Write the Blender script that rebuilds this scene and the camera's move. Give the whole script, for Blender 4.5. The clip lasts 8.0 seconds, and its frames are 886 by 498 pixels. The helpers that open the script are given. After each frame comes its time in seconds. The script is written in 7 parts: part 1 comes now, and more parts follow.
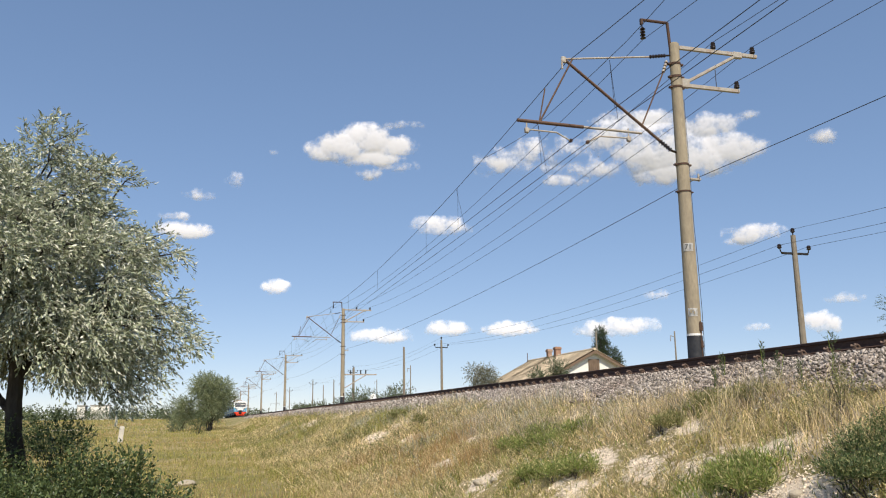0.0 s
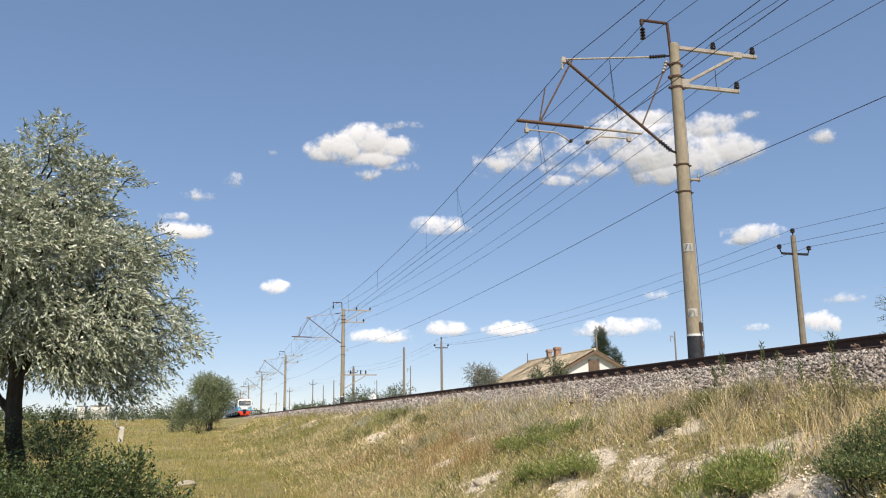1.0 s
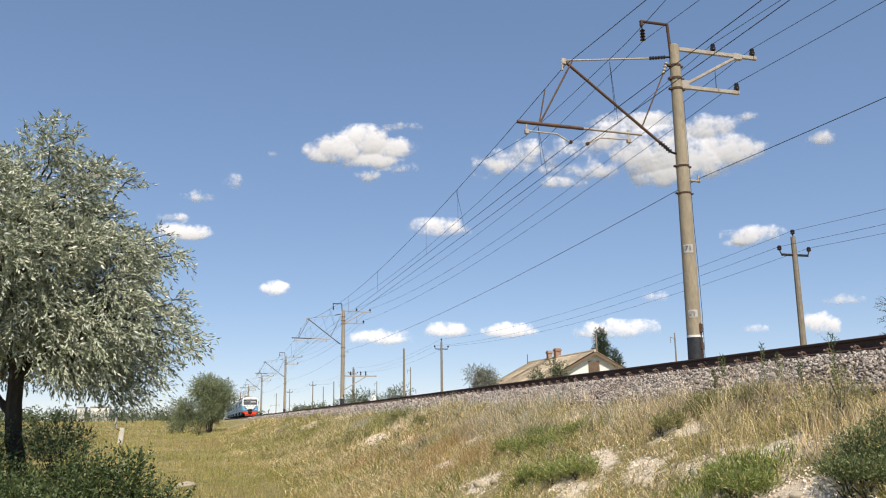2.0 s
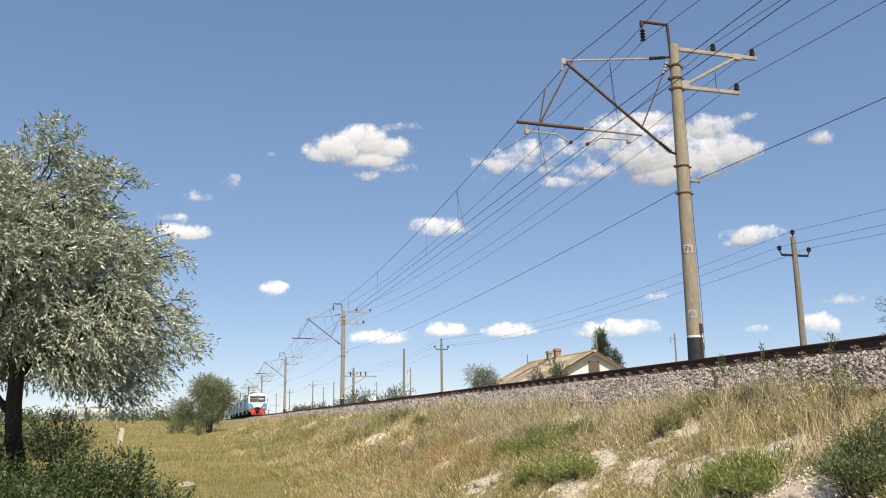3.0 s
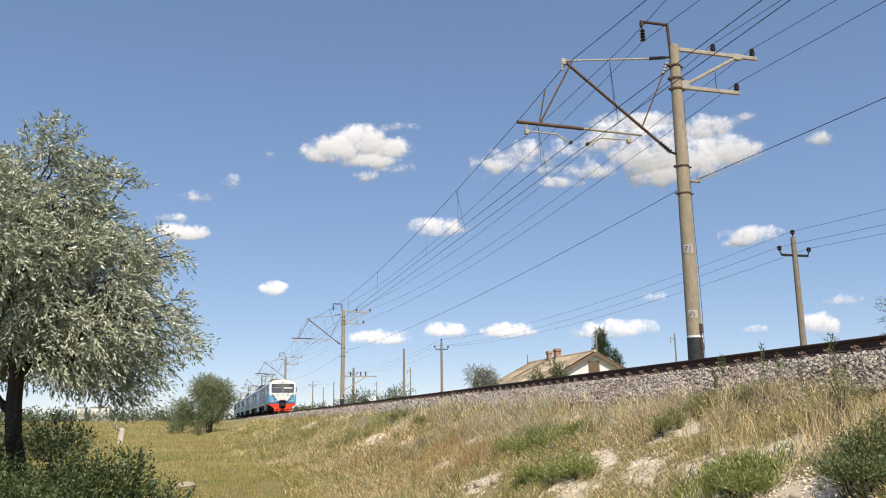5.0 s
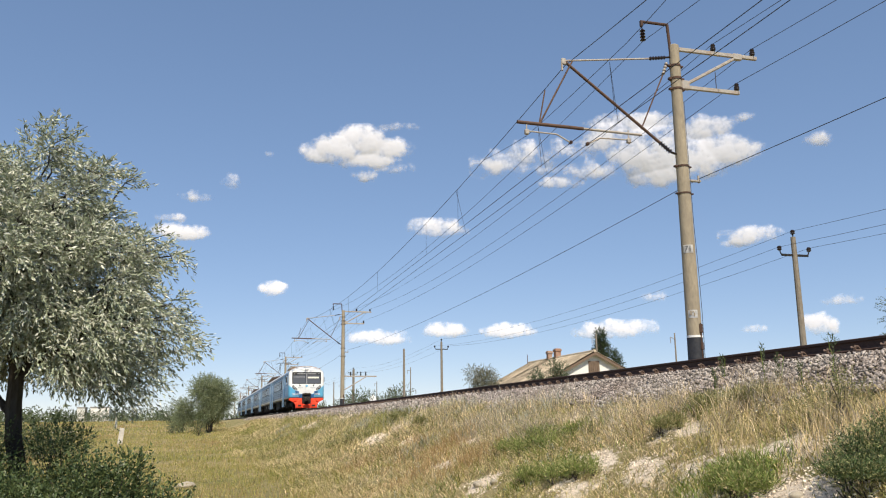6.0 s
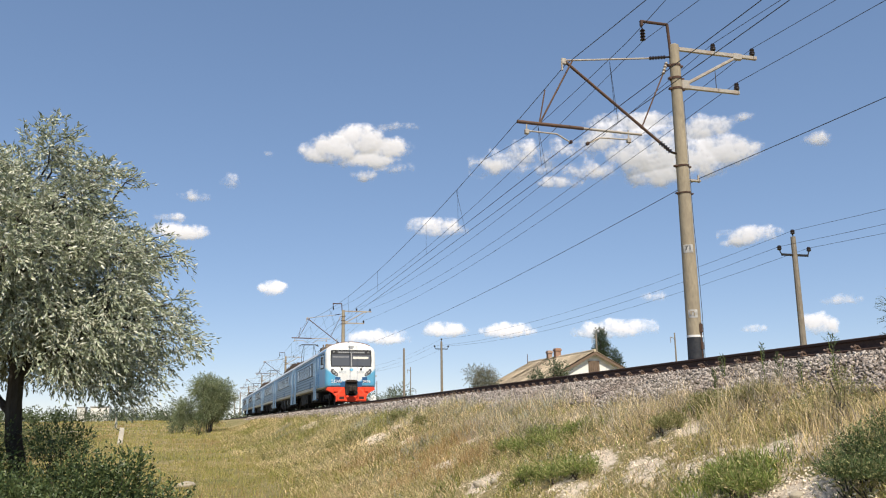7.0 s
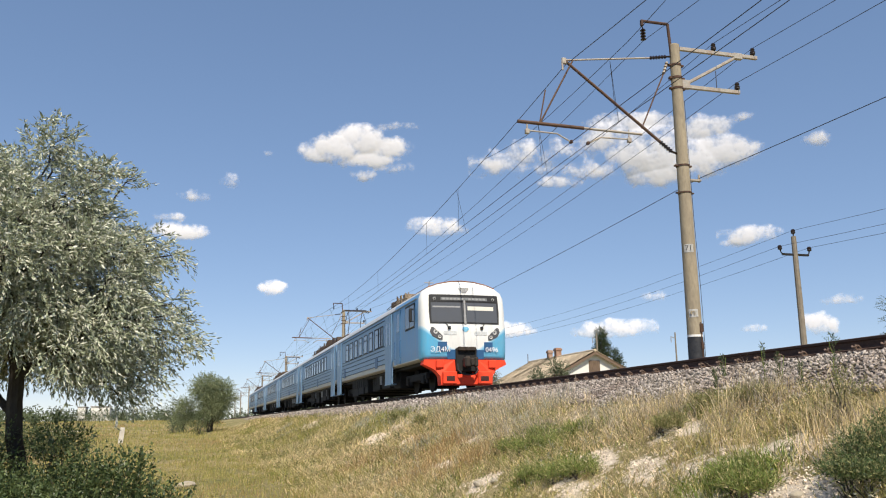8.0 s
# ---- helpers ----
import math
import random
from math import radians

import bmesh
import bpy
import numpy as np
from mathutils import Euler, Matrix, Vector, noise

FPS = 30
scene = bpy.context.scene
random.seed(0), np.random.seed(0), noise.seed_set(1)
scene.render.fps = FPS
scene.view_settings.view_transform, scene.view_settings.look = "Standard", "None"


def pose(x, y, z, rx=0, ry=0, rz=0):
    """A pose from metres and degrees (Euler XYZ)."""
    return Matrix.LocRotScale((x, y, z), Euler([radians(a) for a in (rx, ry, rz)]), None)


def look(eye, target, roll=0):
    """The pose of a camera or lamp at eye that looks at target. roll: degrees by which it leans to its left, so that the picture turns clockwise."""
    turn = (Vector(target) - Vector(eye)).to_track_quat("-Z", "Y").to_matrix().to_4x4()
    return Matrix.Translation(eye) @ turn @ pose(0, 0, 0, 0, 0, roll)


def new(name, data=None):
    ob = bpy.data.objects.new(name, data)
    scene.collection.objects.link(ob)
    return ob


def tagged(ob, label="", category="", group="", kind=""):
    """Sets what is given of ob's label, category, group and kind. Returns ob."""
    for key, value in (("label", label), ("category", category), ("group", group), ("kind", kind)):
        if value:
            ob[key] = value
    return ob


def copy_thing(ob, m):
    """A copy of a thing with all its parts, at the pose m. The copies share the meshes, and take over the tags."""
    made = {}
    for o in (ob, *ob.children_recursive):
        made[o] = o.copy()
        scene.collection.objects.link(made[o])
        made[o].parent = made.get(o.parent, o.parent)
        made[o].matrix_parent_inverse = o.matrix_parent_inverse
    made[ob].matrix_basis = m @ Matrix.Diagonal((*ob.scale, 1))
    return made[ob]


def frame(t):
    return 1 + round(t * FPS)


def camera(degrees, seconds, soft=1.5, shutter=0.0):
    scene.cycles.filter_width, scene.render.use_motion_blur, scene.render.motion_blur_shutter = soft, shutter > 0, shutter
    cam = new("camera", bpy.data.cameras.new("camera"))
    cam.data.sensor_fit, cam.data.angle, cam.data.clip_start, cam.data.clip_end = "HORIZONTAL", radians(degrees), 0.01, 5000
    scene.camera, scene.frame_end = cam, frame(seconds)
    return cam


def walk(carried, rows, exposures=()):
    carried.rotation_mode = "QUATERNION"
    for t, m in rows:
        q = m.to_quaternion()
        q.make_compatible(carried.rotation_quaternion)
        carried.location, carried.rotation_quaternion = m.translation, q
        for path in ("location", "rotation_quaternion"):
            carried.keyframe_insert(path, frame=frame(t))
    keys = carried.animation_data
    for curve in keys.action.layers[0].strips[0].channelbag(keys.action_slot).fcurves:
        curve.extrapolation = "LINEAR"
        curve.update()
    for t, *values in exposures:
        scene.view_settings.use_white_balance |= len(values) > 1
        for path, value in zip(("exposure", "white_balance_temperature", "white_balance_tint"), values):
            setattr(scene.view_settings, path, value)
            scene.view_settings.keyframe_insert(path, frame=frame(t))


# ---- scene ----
# ---------- camera: hand-held, standing in the field below the embankment ----------
EYE = Vector((0.0, 0.0, 1.6))
YAW, PITCH, ROLL = 15.92, 11.51, -0.687
ZR = 2.654            # top of the rails
XT = 9.61             # centre line of the track, which runs along +y
XP, YP, SPAN = 12.857, 20.013, 61.4   # catenary masts: offset, first one, spacing


def aim(dpitch=0.0, dyaw=0.0):
    a, b = radians(YAW + dyaw), radians(PITCH + dpitch)
    d = Vector((math.sin(a) * math.cos(b), math.cos(a) * math.cos(b), math.sin(b)))
    return look(EYE, EYE + d * 50, ROLL)


cam = camera(56.25, 8.0, soft=1.1)
walk(cam, [(0.0, aim(0)), (1.0, aim(0.020)), (1.5, aim(0.070)), (2.0, aim(0.105)), (3.0, aim(0.120)), (4.5, aim(0.121)),
           (6.0, aim(0.119)), (7.0, aim(0.100)), (7.6, aim(0.085, 0.0)), (8.0, aim(0.080, -0.03))],
     exposures=[(0.0, 0.27, 6500, 11), (8.0, 0.27, 6500, 11)])

# ---------- daylight ----------
SUN_DIR = Vector((-0.03, -0.78, 0.98)).normalized()
world = bpy.data.worlds.new("world")
scene.world = world
world.use_nodes = True
wn, wl = world.node_tree.nodes, world.node_tree.links
sky = wn.new("ShaderNodeTexSky")
sky.sky_type = "NISHITA"
sky.sun_disc = False
sky.sun_elevation = math.asin(SUN_DIR.z)
sky.sun_rotation = math.atan2(SUN_DIR.x, SUN_DIR.y)
sky.air_density, sky.dust_density, sky.ozone_density, sky.altitude = 0.72, 0.0, 4.0, 50
sky_gamma = wn.new("ShaderNodeGamma")            # gamma below 1 flattens the sky's brightness from horizon to zenith
sky_gamma.inputs["Gamma"].default_value = 0.56
tone = wn.new("ShaderNodeMix")
tone.data_type, tone.blend_type = "RGBA", "MULTIPLY"
tone.inputs["Factor"].default_value = 1.0
tone.inputs["B"].default_value = (1.025, 0.987, 1.02, 1)
wl.new(sky.outputs[0], sky_gamma.inputs["Color"])
deep = wn.new("ShaderNodeHueSaturation")
deep.inputs["Saturation"].default_value = 1.26
wl.new(sky_gamma.outputs[0], deep.inputs["Color"])
wl.new(deep.outputs[0], tone.inputs["A"])
wl.new(tone.outputs["Result"], wn["Background"].inputs[0])
wn["Background"].inputs[1].default_value = 0.219
sun = new("sun", bpy.data.lights.new("sun", "SUN"))
sun.data.energy, sun.data.angle, sun.data.color = 4.5, radians(0.53), (1.0, 0.91, 0.76)
sun.matrix_world = look(SUN_DIR * 100, (0, 0, 0))


# ---------- small tools ----------
def add(parent, name, data, m=None):
    ob = new(name, data)
    if parent is not None:
        ob.parent = parent
    if m is not None:
        ob.matrix_basis = m
    return ob


def part(name, bm, material, parent=None, label="", m=None, smooth=False):
    me = bpy.data.meshes.new(name)
    bm.to_mesh(me)
    bm.free()
    for mt in (material if isinstance(material, (list, tuple)) else [material]):
        me.materials.append(mt)
    if smooth:
        me.polygons.foreach_set("use_smooth", [True] * len(me.polygons))
        me.set_sharp_from_angle(angle=radians(40))
    ob = add(parent, name, me, m)
    return tagged(ob, label) if label else ob


def box(bm, x0, y0, z0, x1, y1, z1, bevel=0.0, m=None, mat=0):
    r = bmesh.ops.create_cube(bm, size=1, matrix=Matrix.LocRotScale(((x0 + x1) / 2, (y0 + y1) / 2, (z0 + z1) / 2), None, (abs(x1 - x0), abs(y1 - y0), abs(z1 - z0))))
    vs = r["verts"]
    if bevel:
        es = list({e for v in vs for e in v.link_edges})
        rb = bmesh.ops.bevel(bm, geom=es, offset=bevel, segments=1, affect="EDGES", profile=0.5)
        vs = list({v for f in rb["faces"] for v in f.verts} | {v for v in vs if v.is_valid})
    if m is not None:
        bmesh.ops.transform(bm, matrix=m, verts=[v for v in vs if v.is_valid])
    if mat:
        for f in {f for v in vs if v.is_valid for f in v.link_faces}:
            f.material_index = mat
    return vs


def rod(bm, a, b, r0, r1=None, n=8, caps=True):
    a, b = Vector(a), Vector(b)
    d = b - a
    m = Matrix.Translation((a + b) / 2) @ d.to_track_quat("Z", "Y").to_matrix().to_4x4()
    return bmesh.ops.create_cone(bm, cap_ends=caps, segments=n, radius1=r0, radius2=r0 if r1 is None else r1, depth=d.length, matrix=m)["verts"]


def chain(bm, pts, r, n=6):
    for a, b in zip(pts, pts[1:]):
        rod(bm, a, b, r, n=n)


def lathe(bm, profile, n=16, m=None):
    """A turned body from (radius, z) pairs."""
    rings = []
    for r, z in profile:
        rings.append([bm.verts.new((r * math.cos(2 * math.pi * k / n), r * math.sin(2 * math.pi * k / n), z)) for k in range(n)])
    for a, b in zip(rings, rings[1:]):
        for k in range(n):
            bm.faces.new((a[k], a[(k + 1) % n], b[(k + 1) % n], b[k]))
    bm.faces.new(rings[0][::-1])
    bm.faces.new(rings[-1])
    if m is not None:
        bmesh.ops.transform(bm, matrix=m, verts=[v for rg in rings for v in rg])


def raw_mesh(name, verts, faces, materials, parent=None, uv=None):
    """One mesh from arrays: verts (n,3), faces (m,3 or 4)."""
    verts, faces = np.asarray(verts, np.float32), np.asarray(faces, np.int32)
    me = bpy.data.meshes.new(name)
    me.vertices.add(len(verts))
    me.vertices.foreach_set("co", verts.ravel())
    k = faces.shape[1]
    me.loops.add(faces.size)
    me.loops.foreach_set("vertex_index", faces.ravel())
    me.polygons.add(len(faces))
    me.polygons.foreach_set("loop_start", np.arange(0, faces.size, k, dtype=np.int32))
    me.update(calc_edges=True)
    for mt in (materials if isinstance(materials, (list, tuple)) else [materials]):
        me.materials.append(mt)
    return add(parent, name, me)


# ---------- materials ----------
def mat(name, colour, rough=0.7, metal=0.0, scale=8.0, vary=0.25, bump=0.0, dirt=None, dirt_scale=1.2, dirt_amount=0.5, stretch=(1, 1, 1), spread=0.0, island=0.0, spec=0.5):
    """Principled surface: fine grain, larger stains, fine relief, difference from piece to piece."""
    m = bpy.data.materials.new(name)
    m.use_nodes = True
    n, l = m.node_tree.nodes, m.node_tree.links
    b = n["Principled BSDF"]
    b.inputs["Roughness"].default_value, b.inputs["Metallic"].default_value = rough, metal
    b.inputs["Specular IOR Level"].default_value = spec
    tc = n.new("ShaderNodeTexCoord")
    mp = n.new("ShaderNodeMapping")
    mp.inputs["Scale"].default_value = stretch
    l.new(tc.outputs["Object"], mp.inputs[0])
    t1 = n.new("ShaderNodeTexNoise")
    t1.inputs["Scale"].default_value, t1.inputs["Detail"].default_value, t1.inputs["Roughness"].default_value = scale, 6, 0.65
    l.new(mp.outputs[0], t1.inputs["Vector"])
    c = np.array(colour)
    rp = n.new("ShaderNodeValToRGB")
    rp.color_ramp.elements[0].position, rp.color_ramp.elements[1].position = 0.28, 0.72
    rp.color_ramp.elements[0].color = (*(c * (1 - vary)), 1)
    rp.color_ramp.elements[1].color = (*np.minimum(c * (1 + vary), 1), 1)
    l.new(t1.outputs["Fac"], rp.inputs[0])
    out = rp.outputs[0]
    if dirt is not None:
        t2 = n.new("ShaderNodeTexNoise")
        t2.inputs["Scale"].default_value, t2.inputs["Detail"].default_value, t2.inputs["Roughness"].default_value = dirt_scale, 8, 0.7
        l.new(mp.outputs[0], t2.inputs["Vector"])
        r2 = n.new("ShaderNodeValToRGB")
        r2.color_ramp.elements[0].position, r2.color_ramp.elements[1].position = 0.45, 0.68
        r2.color_ramp.elements[1].color = (dirt_amount,) * 3 + (1,)
        l.new(t2.outputs["Fac"], r2.inputs[0])
        mx = n.new("ShaderNodeMix")
        mx.data_type = "RGBA"
        l.new(r2.outputs[0], mx.inputs["Factor"])
        l.new(out, mx.inputs["A"])
        mx.inputs["B"].default_value = (*dirt, 1)
        out = mx.outputs["Result"]
    if spread or island:
        if island:
            src = n.new("ShaderNodeNewGeometry").outputs["Random Per Island"]
        else:
            src = n.new("ShaderNodeObjectInfo").outputs["Random"]
        hs = n.new("ShaderNodeHueSaturation")
        mr = n.new("ShaderNodeMapRange")
        amt = island or spread
        mr.inputs["To Min"].default_value, mr.inputs["To Max"].default_value = 1 - amt, 1 + amt
        l.new(src, mr.inputs["Value"])
        l.new(mr.outputs[0], hs.inputs["Value"])
        l.new(out, hs.inputs["Color"])
        out = hs.outputs[0]
    l.new(out, b.inputs["Base Color"])
    if bump:
        bp = n.new("ShaderNodeBump")
        bp.inputs["Strength"].default_value, bp.inputs["Distance"].default_value = min(1, bump), 0.02
        l.new(t1.outputs["Fac"], bp.inputs["Height"])
        l.new(bp.outputs[0], b.inputs["Normal"])
    return m


def leaf_mat(name, colour, dry=None, dry_share=0.0, rough=0.55, vary=0.35, through_light=0.3, patch=0.0, patch_scale=0.6, spec=0.4):
    """Leaf or blade: differs from leaf to leaf, lets some light through."""
    m = bpy.data.materials.new(name)
    m.use_nodes = True
    n, l = m.node_tree.nodes, m.node_tree.links
    b = n["Principled BSDF"]
    b.inputs["Roughness"].default_value = rough
    b.inputs["Specular IOR Level"].default_value = spec
    g = n.new("ShaderNodeNewGeometry")
    hs = n.new("ShaderNodeHueSaturation")
    mr = n.new("ShaderNodeMapRange")
    mr.inputs["To Min"].default_value, mr.inputs["To Max"].default_value = 1 - vary, 1 + vary
    l.new(g.outputs["Random Per Island"], mr.inputs["Value"])
    l.new(mr.outputs[0], hs.inputs["Value"])
    hs.inputs["Color"].default_value = (*colour, 1)
    out = hs.outputs[0]
    if dry is not None:
        wn2 = n.new("ShaderNodeTexWhiteNoise")
        wn2.noise_dimensions = "1D"
        l.new(g.outputs["Random Per Island"], wn2.inputs["W"])
        tc = n.new("ShaderNodeTexCoord")
        tn = n.new("ShaderNodeTexNoise")
        tn.inputs["Scale"].default_value, tn.inputs["Detail"].default_value = patch_scale, 4
        l.new(tc.outputs["Object"], tn.inputs["Vector"])
        ma = n.new("ShaderNodeMath")
        ma.operation = "MULTIPLY_ADD"
        l.new(tn.outputs["Fac"], ma.inputs[0])
        ma.inputs[1].default_value, ma.inputs[2].default_value = patch, dry_share - patch * 0.5
        lt = n.new("ShaderNodeMath")
        lt.operation = "LESS_THAN"
        l.new(wn2.outputs["Value"], lt.inputs[0])
        l.new(ma.outputs[0], lt.inputs[1])
        mx = n.new("ShaderNodeMix")
        mx.data_type = "RGBA"
        l.new(lt.outputs[0], mx.inputs["Factor"])
        l.new(out, mx.inputs["A"])
        h2 = n.new("ShaderNodeHueSaturation")
        h2.inputs["Color"].default_value = (*dry, 1)
        l.new(mr.outputs[0], h2.inputs["Value"])
        l.new(h2.outputs[0], mx.inputs["B"])
        out = mx.outputs["Result"]
    l.new(out, b.inputs["Base Color"])
    tr = n.new("ShaderNodeBsdfTranslucent")
    l.new(out, tr.inputs["Color"])
    ms = n.new("ShaderNodeMixShader")
    ms.inputs[0].default_value = through_light
    l.new(b.outputs[0], ms.inputs[1])
    l.new(tr.outputs[0], ms.inputs[2])
    l.new(ms.outputs[0], n["Material Output"].inputs["Surface"])
    return m


def glass_mat(name, tint=(0.03, 0.035, 0.04), rough=0.05):
    m = bpy.data.materials.new(name)
    m.use_nodes = True
    b = m.node_tree.nodes["Principled BSDF"]
    b.inputs["Base Color"].default_value = (*tint, 1)
    b.inputs["Roughness"].default_value = rough
    return m


CONCRETE = mat("weathered_concrete", (0.34, 0.285, 0.20), 0.9, scale=14, vary=0.22, bump=0.35, dirt=(0.2, 0.17, 0.13), dirt_scale=2.2, dirt_amount=0.55, stretch=(1, 1, 0.35))
CONCRETE_GREY = mat("grey_concrete", (0.34, 0.33, 0.3), 0.9, scale=20, vary=0.25, bump=0.4, dirt=(0.2, 0.18, 0.15), dirt_scale=3)
BITUMEN = mat("black_bitumen_paint", (0.022, 0.024, 0.03), 0.6, scale=12, vary=0.3, dirt=(0.08, 0.07, 0.06), dirt_scale=3)
RUST = mat("rusty_steel", (0.125, 0.072, 0.047), 0.85, 0.1, scale=25, vary=0.4, bump=0.3, dirt=(0.06, 0.035, 0.03), dirt_scale=5)
RAIL_SIDE = mat("rusted_rail_steel", (0.085, 0.045, 0.03), 0.8, 0.15, scale=25, vary=0.35, bump=0.2, dirt=(0.04, 0.025, 0.02), dirt_scale=3)
RAIL_TOP = mat("polished_rail_head", (0.42, 0.4, 0.38), 0.3, 0.9, scale=30, vary=0.15)
GALV = mat("aged_galvanised_steel", (0.42, 0.385, 0.33), 0.6, 0.25, scale=18, vary=0.22, bump=0.1, dirt=(0.27, 0.15, 0.09), dirt_scale=4, dirt_amount=0.6)
WIRE = mat("dark_copper_wire", (0.055, 0.05, 0.05), 0.55, 0.4, scale=20, vary=0.2)
INSULATOR = mat("brown_glazed_porcelain", (0.02, 0.013, 0.012), 0.22, scale=10, vary=0.2)
WHITE_PAINT = mat("chalky_white_paint", (0.82, 0.81, 0.79), 0.8, scale=15, vary=0.08, dirt=(0.45, 0.42, 0.37), dirt_scale=4, dirt_amount=0.3)
INK = mat("faded_black_lettering", (0.06, 0.06, 0.065), 0.8, scale=30, vary=0.4)
# ---------- ground: one sheet with the embankment in it ----------
def smooth01(t):
    t = np.clip(t, 0, 1)
    return t * t * (3 - 2 * t)


def waves(x, y):
    """Gentle unevenness, cheap and repeatable."""
    return (np.sin(x * 1.7 + 0.6 * np.sin(y * 0.9)) * np.sin(y * 1.3 + 1.1 * np.sin(x * 0.7)) * 0.5
            + np.sin(x * 4.1 + y * 2.3 + 1.3 * np.sin(y * 1.9)) * 0.22 + np.sin(y * 5.3 - x * 3.1 + np.sin(x * 2.7)) * 0.2)


SHOULDER = 2.26        # top of the ballast bed
PROFILE_X = [-1e4, 2.2, 3.4, 6.75, 7.45, XT + 2.15, XT + 3.0, XT + 5.2, XT + 9, 1e4]


def ground_z(x, y):
    x, y = np.asarray(x, float), np.asarray(y, float)
    rise = 2.05 * smooth01((y - 35) / 190) + 1.2 * smooth01((y - 240) / 900)
    low = np.minimum(rise, 2.2 + np.clip((np.abs(x - XT) - 12) / 60, 0, 1) * 1.1)
    foot = np.maximum(np.maximum(0.28, low), 0)
    z = np.where(x < 2.2, low,
        np.where(x < 3.4, low + (foot - low) * smooth01((x - 2.2) / 1.2),
        np.where(x < 6.75, foot + (np.maximum(1.9, foot) - foot) * (x - 3.4) / 3.35,
        np.where(x < 7.45, np.maximum(1.9, low) + (SHOULDER - np.maximum(1.9, low)) * (x - 6.75) / 0.7,
        np.where(x < XT + 2.15, SHOULDER,
        np.where(x < XT + 3.0, SHOULDER + (1.9 - SHOULDER) * (x - XT - 2.15) / 0.85,
        np.where(x < XT + 9, 1.9 + (np.maximum(1.5, low) - 1.9) * smooth01((x - XT - 3) / 6), np.maximum(1.5, low))))))))
    soft = np.clip((6.9 - x) / 1.0, 0, 1) * 0.09 + np.clip((x - XT - 4) / 3, 0, 1) * 0.09
    return z + soft * waves(x, y) * np.clip(1 - y / 300, 0.2, 1)


def gz(x, y):
    return float(ground_z(x, y))


def axis(pieces):
    out = []
    for a, b, step in pieces:
        out += list(np.arange(a, b, step))
    return np.array(out)


def ground_material():
    m = bpy.data.materials.new("dry_steppe_soil")
    m.use_nodes = True
    n, l = m.node_tree.nodes, m.node_tree.links
    b = n["Principled BSDF"]
    b.inputs["Roughness"].default_value = 0.95
    b.inputs["Specular IOR Level"].default_value = 0.1
    tc = n.new("ShaderNodeTexCoord")

    def noise_tex(scale, detail=6, rough=0.65):
        t = n.new("ShaderNodeTexNoise")
        t.inputs["Scale"].default_value, t.inputs["Detail"].default_value, t.inputs["Roughness"].default_value = scale, detail, rough
        l.new(tc.outputs["Object"], t.inputs["Vector"])
        return t.outputs["Fac"]

    def ramp(src, stops):
        r = n.new("ShaderNodeValToRGB")
        els = r.color_ramp.elements
        while len(els) < len(stops):
            els.new(0.5)
        for e, (p, c) in zip(els, stops):
            e.position, e.color = p, (*c, 1)
        l.new(src, r.inputs[0])
        return r.outputs[0]

    def mix(f, a, bb, mode="MIX"):
        x = n.new("ShaderNodeMix")
        x.data_type, x.blend_type = "RGBA", mode
        if isinstance(f, float):
            x.inputs["Factor"].default_value = f
        else:
            l.new(f, x.inputs["Factor"])
        l.new(a, x.inputs["A"])
        l.new(bb, x.inputs["B"])
        return x.outputs["Result"]

    straw = ramp(noise_tex(3.0, 10, 0.75), [(0.3, (0.20, 0.15, 0.075)), (0.52, (0.36, 0.29, 0.15)), (0.72, (0.52, 0.43, 0.26))])
    green = ramp(noise_tex(5.0, 8, 0.7), [(0.3, (0.10, 0.105, 0.03)), (0.7, (0.27, 0.25, 0.10))])
    chalk = ramp(noise_tex(16.0, 10, 0.85), [(0.34, (0.42, 0.33, 0.24)), (0.48, (0.76, 0.64, 0.50)), (0.62, (0.90, 0.80, 0.67))])
    big = ramp(noise_tex(0.16, 5, 0.6), [(0.42, (0, 0, 0)), (0.6, (1, 1, 1))])
    col = mix(big, straw, green)
    # chalky rubble where the sward has worn through
    at = n.new("ShaderNodeAttribute")
    at.attribute_name = "bare"
    ad = n.new("ShaderNodeMath")
    ad.operation = "ADD"
    l.new(at.outputs["Fac"], ad.inputs[0])
    br = n.new("ShaderNodeMath")
    br.operation = "MULTIPLY_ADD"
    br.inputs[1].default_value, br.inputs[2].default_value = 2.2, -0.68
    l.new(noise_tex(3.4, 8, 0.75), br.inputs[0])
    l.new(br.outputs[0], ad.inputs[1])
    worn = ramp(ad.outputs[0], [(0.82, (0, 0, 0)), (0.98, (1, 1, 1))])
    l.new(mix(worn, col, chalk), b.inputs["Base Color"])
    bp = n.new("ShaderNodeBump")
    bp.inputs["Strength"].default_value, bp.inputs["Distance"].default_value = 0.9, 0.06
    l.new(noise_tex(12.0, 10, 0.8), bp.inputs["Height"])
    l.new(bp.outputs[0], b.inputs["Normal"])
    return m


SOIL = ground_material()


